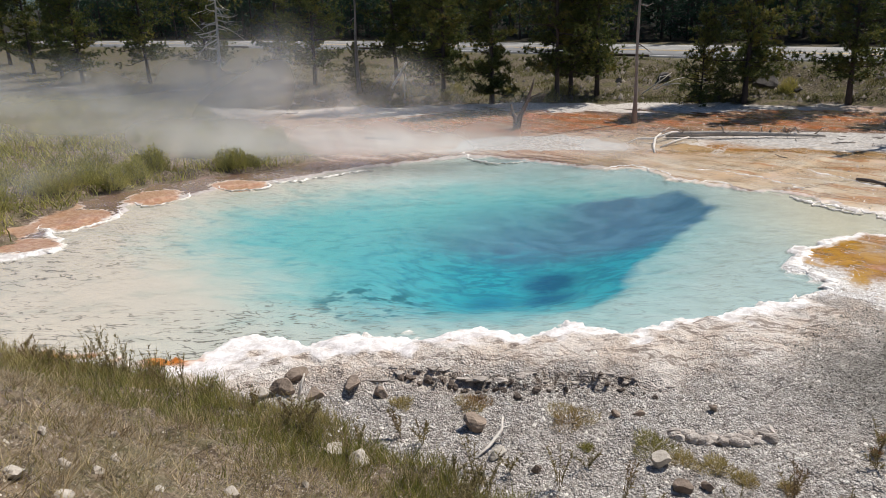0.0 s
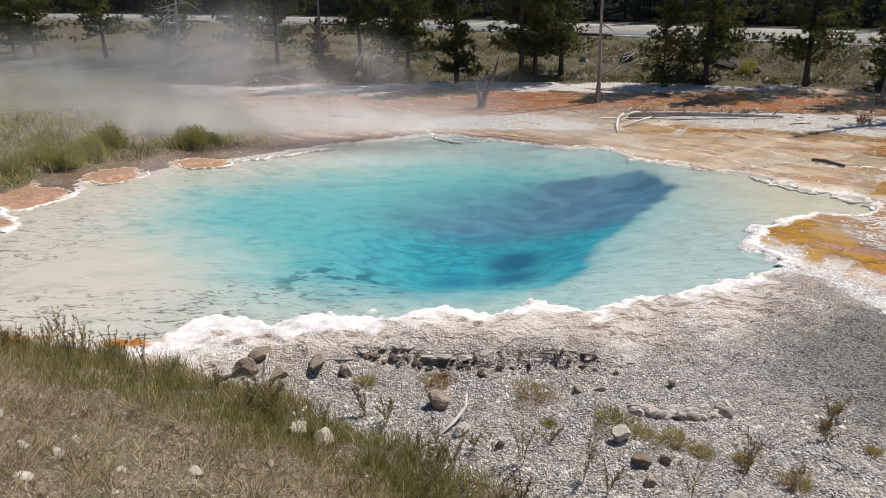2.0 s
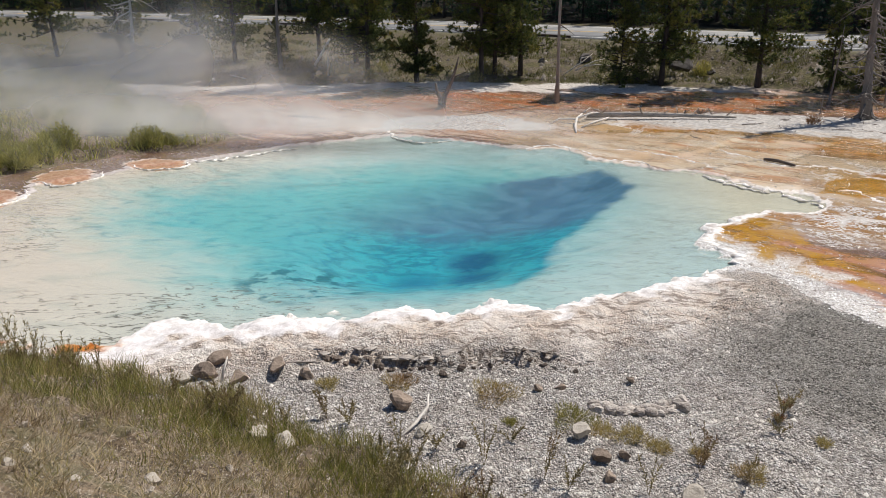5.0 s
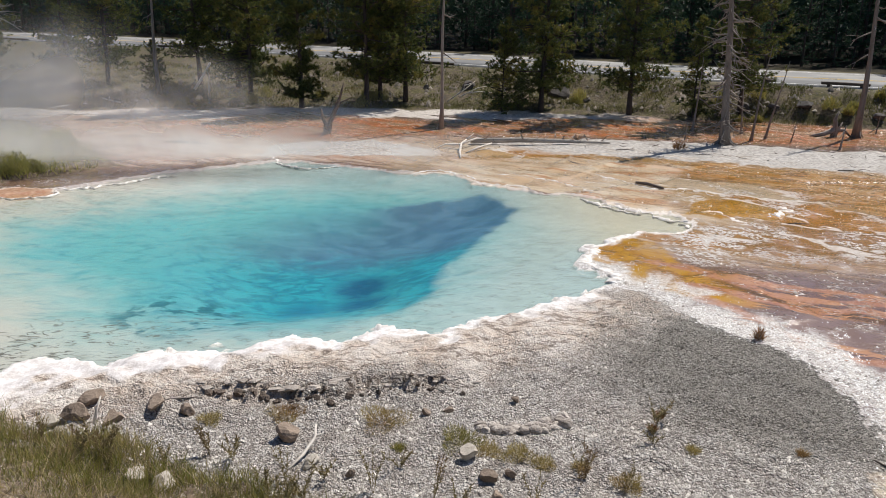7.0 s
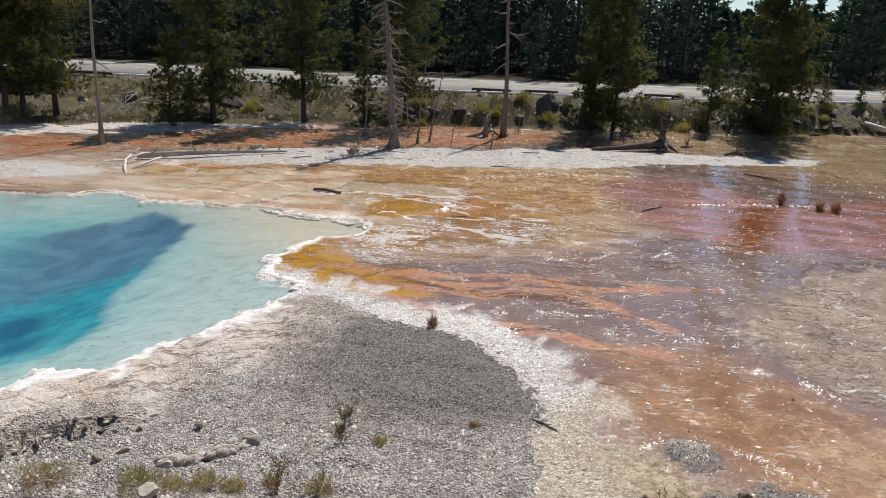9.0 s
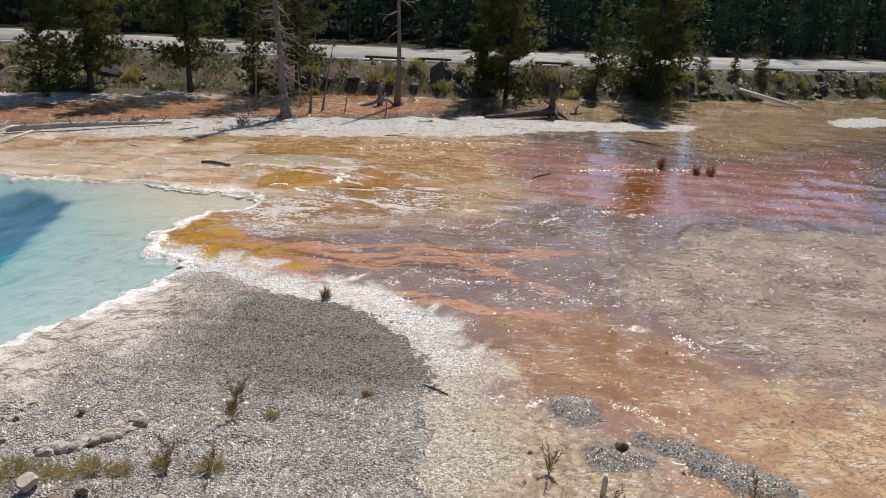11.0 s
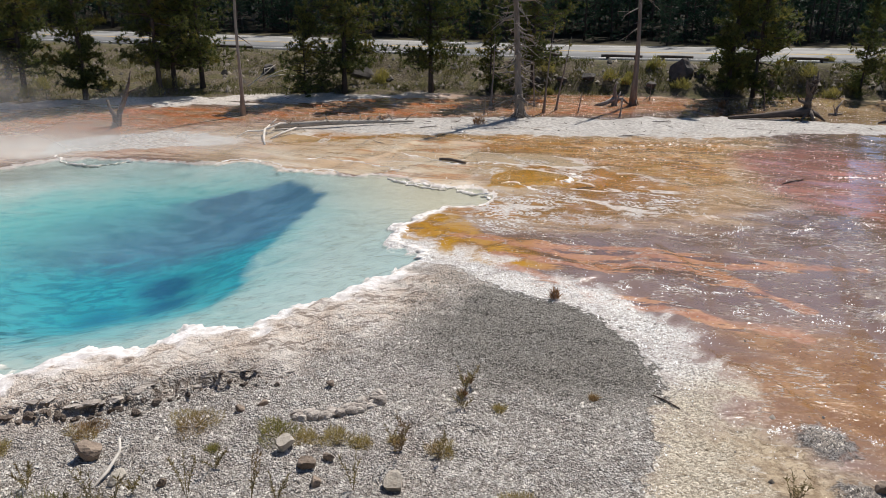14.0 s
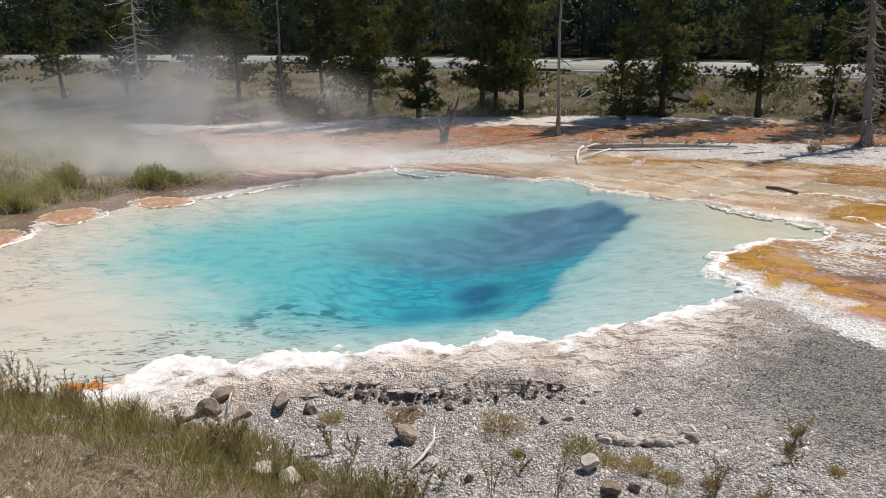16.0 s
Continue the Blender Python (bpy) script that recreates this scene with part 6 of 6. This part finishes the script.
for i in range(400):
    u = r_.uniform(-48, 56)
    y0 = np.interp(u, FAR_LINE[:, 0], FAR_LINE[:, 1])
    y = y0 + abs(r_.normal(0, 1.6)) + 0.15
    if k < 62:
        k += 1
        w = r_.uniform(0.5, 1.3)
        shrub(u, y, w, w * r_.uniform(0.45, 0.8), "green-yellow leafy shrub at the foot of the road bank", SHRUB, i + 200, "shrub", "shrubs along the far bank", 480, (0.17, 0.022))

r_ = np.random.default_rng(15)
for i in range(150):
    x, y = r_.uniform(-19, -8.5), r_.uniform(13, 27)
    f = known(np.array([[x, y]]))
    if 0.15 < f["meadow"][0] < 3.5 and f["lobe"][0] < -0.2:
        w = r_.uniform(0.8, 1.6)
        shrub(x, y, w, w * r_.uniform(0.5, 0.75), "mounded yellow-green bush at the edge of the pool", MEADOW_GRASS, i + 500, "shrub", "bushes beside the pool", 1300, (0.085, 0.016))

branchy("driftwood", 6.22, 3.8, "pale upright stub of wood behind a dark rock", "driftwood", [("stem", [(0, 0, -0.05), (0.01, 0, 0.2), (0.02, 0.01, 0.26)], [0.035, 0.03, 0.022])], BLEACHED)


# ---- gravel, grass: what nobody could count ----
def scatter(n, x0, x1, y0, y1, seed, keep):
    r_ = np.random.default_rng(seed)
    P = np.column_stack([r_.uniform(x0, x1, n), r_.uniform(y0, y1, n)])
    F = known(P)
    k = keep(P, F, r_)
    return P[k], F["z"][k], r_


def stones(name, P, z, size, material, label, r_):
    n = len(P)
    octa = np.array([(1, 0, 0), (0, 1, 0), (-1, 0, 0), (0, -1, 0), (0, 0, 1)], float)
    faces = np.array([(0, 1, 4), (1, 2, 4), (2, 3, 4), (3, 0, 4)])
    a = r_.uniform(0, 2 * np.pi, n)
    v = octa[None] * (1 + r_.uniform(-0.35, 0.35, (n, 5, 3))) * (size[:, None, None] * np.array([1, 0.8, 0.75]))
    v[:, :4, 2] -= 0.35 * size[:, None]
    c, s = np.cos(a)[:, None], np.sin(a)[:, None]
    v = np.stack([v[..., 0] * c - v[..., 1] * s, v[..., 0] * s + v[..., 1] * c, v[..., 2]], -1)
    v += np.column_stack([P, z + size * 0.2])[:, None]
    f = (np.arange(n)[:, None, None] * 5 + faces[None]).reshape(-1, 3)
    return tagged(link_mesh(name, sheet(name, v.reshape(-1, 3), f, smooth=False), material), label, "gravel", kind="stuff")


def stone_material(name, a, b, c):
    g = Nodes(name)
    f = g.island()
    col = g.mix(g.span(f, 0.0, 0.75), lin(*a), lin(*b))
    col = g.mix(g.span(f, 0.86, 0.95), col, lin(*c))
    return g.done(col, 0.85, g.bump(g.noise(60, 3), 0.4, 0.004))


PEBBLE = stone_material("pale_gravel", (134, 127, 119), (228, 221, 212), (100, 93, 86))
P, z, r_ = scatter(150000, -5, 7.2, 4.5, 12, 21, lambda P, F, r: (F["gravel"] > 0.05 + 0.25 * rough2(P, 0.6)) & (F["dark"] < 0.1 * rough2(P, 0.8) - 0.1) & (F["pool"] < -0.8) & (F["bank"] < 0.5) & (r.uniform(0, 1, len(P)) < np.clip(1.25 - P[:, 1] / 13, 0.1, 1) * sstep(rough2(P, 1.1) + 0.6 * rough2(P + 4, 0.3), -0.8, 0.9)))
stones("gravel", P, z, np.clip(r_.lognormal(-4.95, 0.6, len(P)), 0.003, 0.034), PEBBLE, "loose pale sinter gravel strewn over the flat", r_)
P, z, r_ = scatter(40000, 3.2, 7.2, 6.2, 12.8, 28, lambda P, F, r: (F["gravel"] > 0.1) & (F["dark"] > 0.25 * rough2(P, 0.8) - 0.3) & (F["pool"] < -0.8) & (r.uniform(0, 1, len(P)) < 0.6))
stones("gravel", P, z, np.clip(r_.lognormal(-4.95, 0.55, len(P)), 0.003, 0.035), stone_material("grey_gravel", (84, 80, 73), (166, 160, 151), (62, 58, 53)), "dark grey grit on the damp end of the gravel flat", r_)
P, z, r_ = scatter(24000, -9, 9, 2, 9.5, 22, lambda P, F, r: F["bank"] > 0.0)
stones("bank_pebbles", P, z - 0.003, np.clip(r_.lognormal(-5.0, 0.6, len(P)), 0.003, 0.045), stone_material("bank_stones", (92, 80, 66), (158, 144, 124), (206, 196, 180)), "small stones lying in the grass of the bank", r_)
RUBBLE = stone_material("bank_rubble", (66, 60, 54), (112, 103, 93), (146, 136, 124))
DARKP = stone_material("dark_gravel", (62, 56, 51), (162, 152, 142), (224, 216, 206))
spots = ((7.3, 5.2, 0.3), (6.85, 4.25, 0.3), (7.76, 3.85, 0.3), (7.85, 3.3, 0.35), (7.1, 4.05, 0.2), (8.0, 2.9, 0.35))
P, z, r_ = scatter(130000, 6, 9, 2.2, 6, 23, lambda P, F, r: np.max([np.exp(-((P[:, 0] - a) ** 2 + (P[:, 1] - b) ** 2) / (0.5 * c * c)) for a, b, c in spots], 0) > r.uniform(0.15, 1, len(P)))
stones("dark_gravel", P, z, np.clip(r_.lognormal(-4.9, 0.5, len(P)), 0.004, 0.03), DARKP, "heaps of dark grit on the runoff flat", r_)
P, z, r_ = scatter(9000, 5, 30, 3, 30, 24, lambda P, F, r: (F["gravel"] < -0.1) & (F["pool"] < -0.2) & (F["bank"] < 0) & (r.uniform(0, 1, len(P)) < 0.35))
stones("crust_crumbs", P, z, np.clip(r_.lognormal(-4.1, 0.5, len(P)), 0.006, 0.06), DARKP, "dark crumbs of crust scattered over the wet mats", r_)


def course_lines(P, scale, width):
    """1 on the wandering lines where the runoff's crust and stand-in glints lie."""
    a = radians(-36)
    Q = np.column_stack([(P[:, 0] * math.cos(a) - P[:, 1] * math.sin(a)) * 0.45, P[:, 0] * math.sin(a) + P[:, 1] * math.cos(a)])
    return np.exp(-(rough2(Q, scale) / width) ** 2)


# white crumbs, part real crust, part standing in for sun glints
GLINT_CRUMB = stone_material("white_glint_crumbs", (206, 198, 190), (244, 242, 240), (250, 250, 250))
GLINT_CRUMB.node_tree.nodes["Principled BSDF"].inputs["Coat Weight"].default_value = 1.0
GLINT_CRUMB.node_tree.nodes["Principled BSDF"].inputs["Coat Roughness"].default_value = 0.15
wet = lambda F: (F["gravel"] < -0.05) & (F["pool"] < -0.12) & (F["bank"] < 0) & (F["farbank"] < 0) & (F["meadow"] < 0)
P, z, r_ = scatter(400000, 4.5, 30, 2.5, 32, 25, lambda P, F, r: wet(F) & (r.uniform(0, 1, len(P)) < 0.02 + 0.3 * course_lines(P, 2.6, 0.05) * sstep(rough2(P + 31, 5.0), -0.2, 0.5)))
stones("crust_glints", P, z - 0.004, np.clip(r_.lognormal(-4.6, 0.45, len(P)), 0.005, 0.03), GLINT_CRUMB, "bright white crumbs along the runoff, part crust, part stand-in sun glints", r_)
P, z, r_ = scatter(90000, 4, 10, 3, 17, 26, lambda P, F, r: (F["gravel"] < 0.1) & (F["pool"] < -0.12) & (F["bank"] < 0) & (r.uniform(0, 1, len(P)) < 0.45 * sstep(F["gravel"] + 0.25 * rough2(P, 1.0), -1.3, -0.3) * (0.25 + 0.75 * sstep(P[:, 1], 6.0, 7.6))))
stones("crust_glints", P, z - 0.004, np.clip(r_.lognormal(-4.6, 0.4, len(P)), 0.005, 0.025), GLINT_CRUMB, "white crumbs along the edge of the gravel, part crust, part stand-in glints", r_)


GLINTS = [[(7.1, 10.5), (8.3, 9.8), (9.6, 9.1)], [(5.6, 11.4), (6.3, 10.7), (7.1, 9.9), (7.6, 9.3)], [(11.0, 8.2), (11.2, 7.4), (11.8, 6.6), (13.4, 6.4)], [(10.4, 6.1), (10.4, 5.5), (10.5, 4.6)], [(6.8, 5.6), (7.3, 5.5), (7.9, 5.0), (8.2, 4.2)],
          [(10.5, 12.4), (11.6, 12.0), (12.6, 12.3)], [(13.0, 11.6), (14.4, 11.6), (16.2, 10.7)], [(13.5, 20.6), (16.5, 20.2), (19.5, 19.0)], [(17.5, 15.2), (19.5, 14.6), (22.0, 13.4)], [(8.8, 8.6), (9.9, 8.0), (10.6, 7.2)]]
for k, L_ in enumerate(GLINTS):
    L_ = smooth_line(L_, 12)
    r_ = np.random.default_rng(60 + k)
    n = int(260 * np.sum(np.hypot(*np.diff(L_, axis=0).T)))
    C_ = L_[np.clip((r_.uniform(0, 1, n) * len(L_)).astype(int), 0, len(L_) - 1)] + r_.normal(0, 0.04, (n, 2)) + r_.normal(0, 0.22, (n, 1)) * sstep(r_.uniform(0, 1, (n, 1)), 0.4, 1.0) * (0.6, 1.0)
    C_ = C_[rough2(C_ + k, 0.7) + 0.5 * rough2(C_, 0.25) > -0.1]
    F = known(C_)
    C_, F = C_[wet(F)], known(C_[wet(F)])
    stones("crust_glints", C_, F["z"] - 0.003, np.clip(r_.lognormal(-4.7, 0.5, len(C_)), 0.004, 0.025), GLINT_CRUMB, "white crumbs strung along a runoff line, part crust, part stand-in glints", r_)


def grass(name, P, z, r_, tall, width, lean, material, label, single=False):
    n = len(P)
    base = np.column_stack([P, z - 0.02])
    d = np.column_stack([r_.normal(0, lean, n), r_.normal(0, lean, n), np.ones(n)])
    tip = base + d * tall[:, None]
    if single:
        side = np.column_stack([r_.normal(size=(n, 2)), np.zeros(n)])
        side *= (0.5 * width / (np.linalg.norm(side, axis=1) + 1e-9))[:, None]
        v = np.stack([base - side, base + side, tip], 1).reshape(-1, 3)
        return tagged(link_mesh(name, sheet(name, v, np.arange(n)[:, None] * 3 + np.array([[0, 1, 2]]), smooth=False), material), label, "grass", kind="stuff")
    bend = np.column_stack([r_.normal(0, 0.12, (n, 2)) * tall[:, None], np.zeros(n)])
    return tagged(link_mesh(name, blade_mesh(name, base, tip, width, bend, r_), material), label, "grass", kind="stuff")


def tufted(P, r, scale, lo):
    f = 0.5 + 0.5 * rough2(P, scale)
    return f > r.uniform(lo, 1.0, len(P))


P, z, r_ = scatter(190000, -11, 9, 1.5, 10.5, 31, lambda P, F, r: (F["bank"] > -0.05) & (tufted(P, r, 1.3, -0.2) & ((F["bank"] < 1.5) | (r.uniform(0, 1, len(P)) < 0.30))))
F = known(P)
near_edge = sstep(F["bank"], 1.9, 0.3)
grass("bank_grass", P, z, r_, r_.uniform(0.06, 0.16, len(P)) + near_edge * r_.uniform(0.02, 0.2, len(P)), r_.uniform(0.004, 0.009, len(P)), 0.35, GRASS, "mixed green and straw-coloured grass on the near bank")
P, z, r_ = scatter(200000, -11, 8.5, 1.0, 10.5, 35, lambda P, F, r: (F["bank"] > -0.05) & (r.uniform(0, 1, len(P)) < sstep(F["bank"], 2.3, 0.5)) & tufted(P, r, 0.7, 0.0))
grass("edge_grass", P, z, r_, r_.uniform(0.12, 0.34, len(P)), r_.uniform(0.004, 0.008, len(P)), 0.3, GREEN_GRASS, "taller green grass along the edge of the near bank")
P, z, r_ = scatter(60000, -11, 9, 1.5, 9.5, 32, lambda P, F, r: (F["bank"] > 0.6) & tufted(P, r, 0.9, 0.1))
grass("dry_grass", P, z, r_, r_.uniform(0.05, 0.2, len(P)), r_.uniform(0.004, 0.009, len(P)), 1.1, STRAW, "dry matted straw on the near bank")
# trodden litter of short dry fibres, with low green cushions in it
P, z, r_ = scatter(170000, -7, 8, 1.8, 9.2, 37, lambda P, F, r: (F["bank"] > 0.25) & (r.uniform(0, 1, len(P)) < 0.35 + 0.65 * sstep(F["bank"], 0.8, 1.8)))
grass("litter", P, z + 0.015, r_, r_.uniform(0.015, 0.05, len(P)), r_.uniform(0.004, 0.010, len(P)), 2.2, leafy("bank_litter", (60, 52, 44), (180, 164, 140), (96, 84, 52), 0.15), "trodden brown litter of dry stems on the near bank", single=True)
P, z, r_ = scatter(90000, -7, 8, 1.8, 9.2, 38, lambda P, F, r: (F["bank"] > 0.5) & (rough2(P + 17, 0.9) + 0.4 * rough2(P, 0.25) > 0.62))
grass("green_cushions", P, z, r_, r_.uniform(0.015, 0.06, len(P)), r_.uniform(0.004, 0.008, len(P)), 0.8, GREEN_GRASS, "low green cushions of young grass in the litter", single=True)
# bunches of bleached straw
P, z, r_ = scatter(1300, -9, 9, 1.5, 9.5, 36, lambda P, F, r: (F["bank"] > 0.15) & (r.uniform(0, 1, len(P)) < 0.45))
k = 50
C_ = np.repeat(np.column_stack([P, z]), k, 0)
C_[:, :2] += r_.normal(0, 0.05, (len(C_), 2))
grass("straw_bunches", C_[:, :2], C_[:, 2], r_, r_.uniform(0.06, 0.26, len(C_)), r_.uniform(0.003, 0.007, len(C_)), 0.65, STRAW, "bunches of bleached straw on the near bank")
P, z, r_ = scatter(60000, -34, -7, 12, 40, 33, lambda P, F, r: (F["meadow"] > 0.1) & tufted(P, r, 1.6, -0.3))
grass("meadow_grass", P, z, r_, r_.uniform(0.12, 0.5, len(P)), r_.uniform(0.02, 0.04, len(P)), 0.45, MEADOW_GRASS, "lush yellow-green grass of the meadow by the pool")
r_ = np.random.default_rng(34)
n = 260000
u = r_.uniform(-48, 62, n)
P = np.column_stack([u, np.interp(u, FAR_LINE[:, 0], FAR_LINE[:, 1]) + r_.uniform(0, 1, n) * (4 + 9 * sstep(u, 30, -15)) + 0.1])
F = known(P)
k = (F["road"] < -0.6) & (F["forest"] < 0) & ((rough2(P, 2.6) + 0.5 * rough2(P + 8, 0.9) > 0.15) | (F["farbank"] < 0.9)) & (r_.uniform(0, 1, n) < 0.75)
P, z = P[k], F["z"][k]
grass("bank_grass", P, z, r_, r_.uniform(0.08, 0.26, len(P)), r_.uniform(0.016, 0.03, len(P)), 0.45, FAR_GRASS, "green and yellow grass on the far road bank", single=True)
n = 7000
u = r_.uniform(-48, 62, n)
P = np.column_stack([u, np.interp(u, FAR_LINE[:, 0], FAR_LINE[:, 1]) + r_.uniform(0, 1, n) * (3.5 + 9 * sstep(u, 30, -15)) + 0.1])
F = known(P)
k = (F["road"] < -0.8) & (F["forest"] < 0) & (F["farbank"] > 0.2)
stones("bank_rubble", P[k], F["z"][k], np.clip(r_.lognormal(-2.9, 0.6, k.sum()), 0.02, 0.25), RUBBLE, "grey rubble scattered over the far road bank", r_)


# twigs and bark litter on the pale flats
tw = Shape()
P, z, r_ = scatter(5000, -4, 32, 14, 36, 41, lambda P, F, r: (F["farbank"] < -0.2) & (F["pool"] < -0.6) & (F["gravel"] < -1) & (r.uniform(0, 1, len(P)) < 0.10 * sstep(P[:, 1] + 0.5 * P[:, 0], 24, 31)))
for (x, y), zz in zip(P, z):
    L, a = r_.uniform(0.05, 0.24), r_.uniform(0, np.pi)
    d = np.array([math.cos(a), math.sin(a), 0]) * L
    rad = r_.uniform(0.006, 0.014)
    tw.tube([np.array([x, y, zz + rad]) - d, np.array([x, y, zz + rad * 1.6]), np.array([x, y, zz + rad + r_.uniform(0, 0.08)]) + d * 0.9], [rad * 0.6, rad, rad * 0.5], 4, cap=False)
tagged(link_mesh("twig_litter", tw.mesh("twig_litter"), DARKWOOD), "dark twigs and bark scattered over the pale flats", "twigs", kind="stuff")


WEED = leafy("weed_leaves", (106, 98, 64), (156, 140, 100), (132, 104, 80), 0.4)


# tall weeds on the edge of the near bank
def weed(x, y, h, seed):
    r_ = np.random.default_rng(seed)
    ob = thing("weed", x, y, height(x, y) - 0.02, "tall thin grey-green weed with seed heads", "weed", "tall weeds on the bank")
    s = Shape()
    base, tip = [], []
    for k in range(int(r_.integers(3, 7))):
        a = r_.uniform(0, 2 * np.pi)
        e = np.array([math.cos(a) * 0.14, math.sin(a) * 0.14, h * r_.uniform(0.7, 1.0)])
        m = e * (0.4, 0.4, 0.55)
        s.tube([(0, 0, 0), m, e], [0.0025, 0.002, 0.0015], 4)
        for q in range(44):
            u = r_.uniform(0.2, 1.0)
            p = m + (e - m) * (u - 0.5) * 2 if u > 0.5 else m * u * 2
            base.append(p)
            tip.append(p + r_.normal(0, 0.028, 3) + (0, 0, 0.025))
    tagged(link_mesh("stem", s.mesh("stem"), WEED, ob), kind="stuff")
    base, tip = np.array(base), np.array(tip)
    tagged(link_mesh("seed_head", blade_mesh("seed_head", base, tip, np.full(len(base), 0.009), np.zeros((len(base), 3)), r_), WEED, ob), kind="stuff")


r_ = np.random.default_rng(9)
for i in range(46):
    u = r_.uniform(-9, 1.5) if i < 38 else r_.uniform(1.5, 7.5)
    y = np.interp(u, FOOT_LINE[:, 0], FOOT_LINE[:, 1]) - r_.uniform(-0.35, 0.9)
    weed(u, y, r_.uniform(0.22, 0.5), i)
for i, (x, y, h) in enumerate(((-6.80, 8.30, 0.45), (-6.49, 8.32, 0.40), (-6.06, 8.34, 0.75), (-5.96, 8.35, 0.85), (-5.85, 8.35, 0.70), (-5.75, 8.36, 0.50), (-5.65, 8.36, 0.50), (-5.30, 8.38, 0.55), (-5.21, 8.39, 0.45), (-4.90, 8.41, 0.60), (0.14, 6.69, 0.62), (0.77, 6.49, 0.6), (2.41, 6.61, 0.5), (2.5, 6.75, 0.4), (2.9, 6.5, 0.35), (3.69, 7.72, 0.35), (3.8, 7.85, 0.3), (1.8, 6.23, 0.5), (1.0, 6.3, 0.4), (-0.4, 7.0, 0.3), (0.45, 7.1, 0.25), (3.5, 7.3, 0.22), (6.0, 4.4, 0.4))):
    weed(x, y, h, i + 100)


# ---- steam: thin drifting veils over the hot water ----
def steam_material(name, scale, lo, hi, most):
    g = Nodes(name)
    t = g.t
    t.nodes.remove(g.bsdf)
    n = g.noise(scale, 3, g.scaled(g.pos, (1.0, 1.0, 0.7)), rough=0.45, warp=0.5)
    a = g.m("MULTIPLY", g.m("MULTIPLY", g.span(n, lo, hi), g.attr("fade")), most)
    dif, tra, both = t.nodes.new("ShaderNodeBsdfDiffuse"), t.nodes.new("ShaderNodeBsdfTranslucent"), t.nodes.new("ShaderNodeMixShader")
    for q in (dif, tra):
        q.inputs[0].default_value = (0.86, 0.85, 0.84, 1)
    both.inputs[0].default_value = 0.6
    t.links.new(dif.outputs[0], both.inputs[1])
    t.links.new(tra.outputs[0], both.inputs[2])
    clear, mx = t.nodes.new("ShaderNodeBsdfTransparent"), t.nodes.new("ShaderNodeMixShader")
    t.links.new(a, mx.inputs[0])
    t.links.new(clear.outputs[0], mx.inputs[1])
    t.links.new(both.outputs[0], mx.inputs[2])
    t.links.new(mx.outputs[0], g.out.inputs[0])
    return g.mat


def veil(x0, y0, x1, y1, z0, z1, bow, seed, material, lean=0.6):
    """A billowing, curved veil of steam that fades out towards all its edges."""
    nu, nv = 40, 16
    u, v = np.meshgrid(np.linspace(0, 1, nu), np.linspace(0, 1, nv))
    u, v = u.ravel(), v.ravel()
    d = np.array([x1 - x0, y1 - y0])
    nrm = np.array([-d[1], d[0]]) / np.hypot(*d)
    off = bow * np.sin(np.pi * u) + 0.3 * np.sin(u * 5 + seed + v * 2) - lean * v
    P = np.column_stack([x0 + d[0] * u + nrm[0] * off, y0 + d[1] * u + nrm[1] * off, z0 + (z1 - z0) * v * (0.8 + 0.2 * np.sin(u * 6 + seed))])
    fade = sstep(np.minimum(u, 1 - u), 0, 0.28) * sstep(v, 0, 0.3) * sstep(1 - v, 0, 0.6)
    i = (np.arange(nv - 1)[:, None] * nu + np.arange(nu - 1)[None]).ravel()
    me = sheet("steam", P, np.column_stack([i, i + 1, i + nu + 1, i + nu]))
    me.attributes.new("fade", "FLOAT", "POINT").data.foreach_set("value", fade.astype(np.float32))
    return tagged(link_mesh("steam", me, material), "thin white steam drifting off the hot water", "steam", kind="stuff")


MIST = steam_material("steam_mist", 0.16, 0.22, 0.80, 0.72)
WISP = steam_material("steam_wisp", 0.3, 0.34, 0.80, 0.6)
LOW = steam_material("steam_low", 0.26, 0.28, 0.85, 0.75)
veil(-17, 20.8, 2, 24.6, -0.02, 3.0, 0.5, 1, MIST)
veil(-15, 27, -2, 29.0, 0.0, 3.4, 1.0, 4, WISP)
veil(-25, 23, -7, 30.0, 0.2, 5.0, -1.0, 2, MIST)
veil(-12, 21.6, 5, 23.6, -0.02, 2.3, 0.4, 6, LOW)
veil(-33, 29.5, -8.5, 33.2, -0.05, 6.0, 0.8, 8, MIST)
veil(-16, 25.0, -3, 27.5, 0.0, 4.6, 0.8, 11, MIST)
veil(-22, 13.0, -9.0, 19.5, 0.0, 3.6, 0.6, 13, WISP)
THIN = steam_material("steam_thin", 0.3, 0.36, 0.9, 0.42)
veil(-9, 19.0, 5, 20.5, -0.02, 1.3, 0.5, 15, THIN)
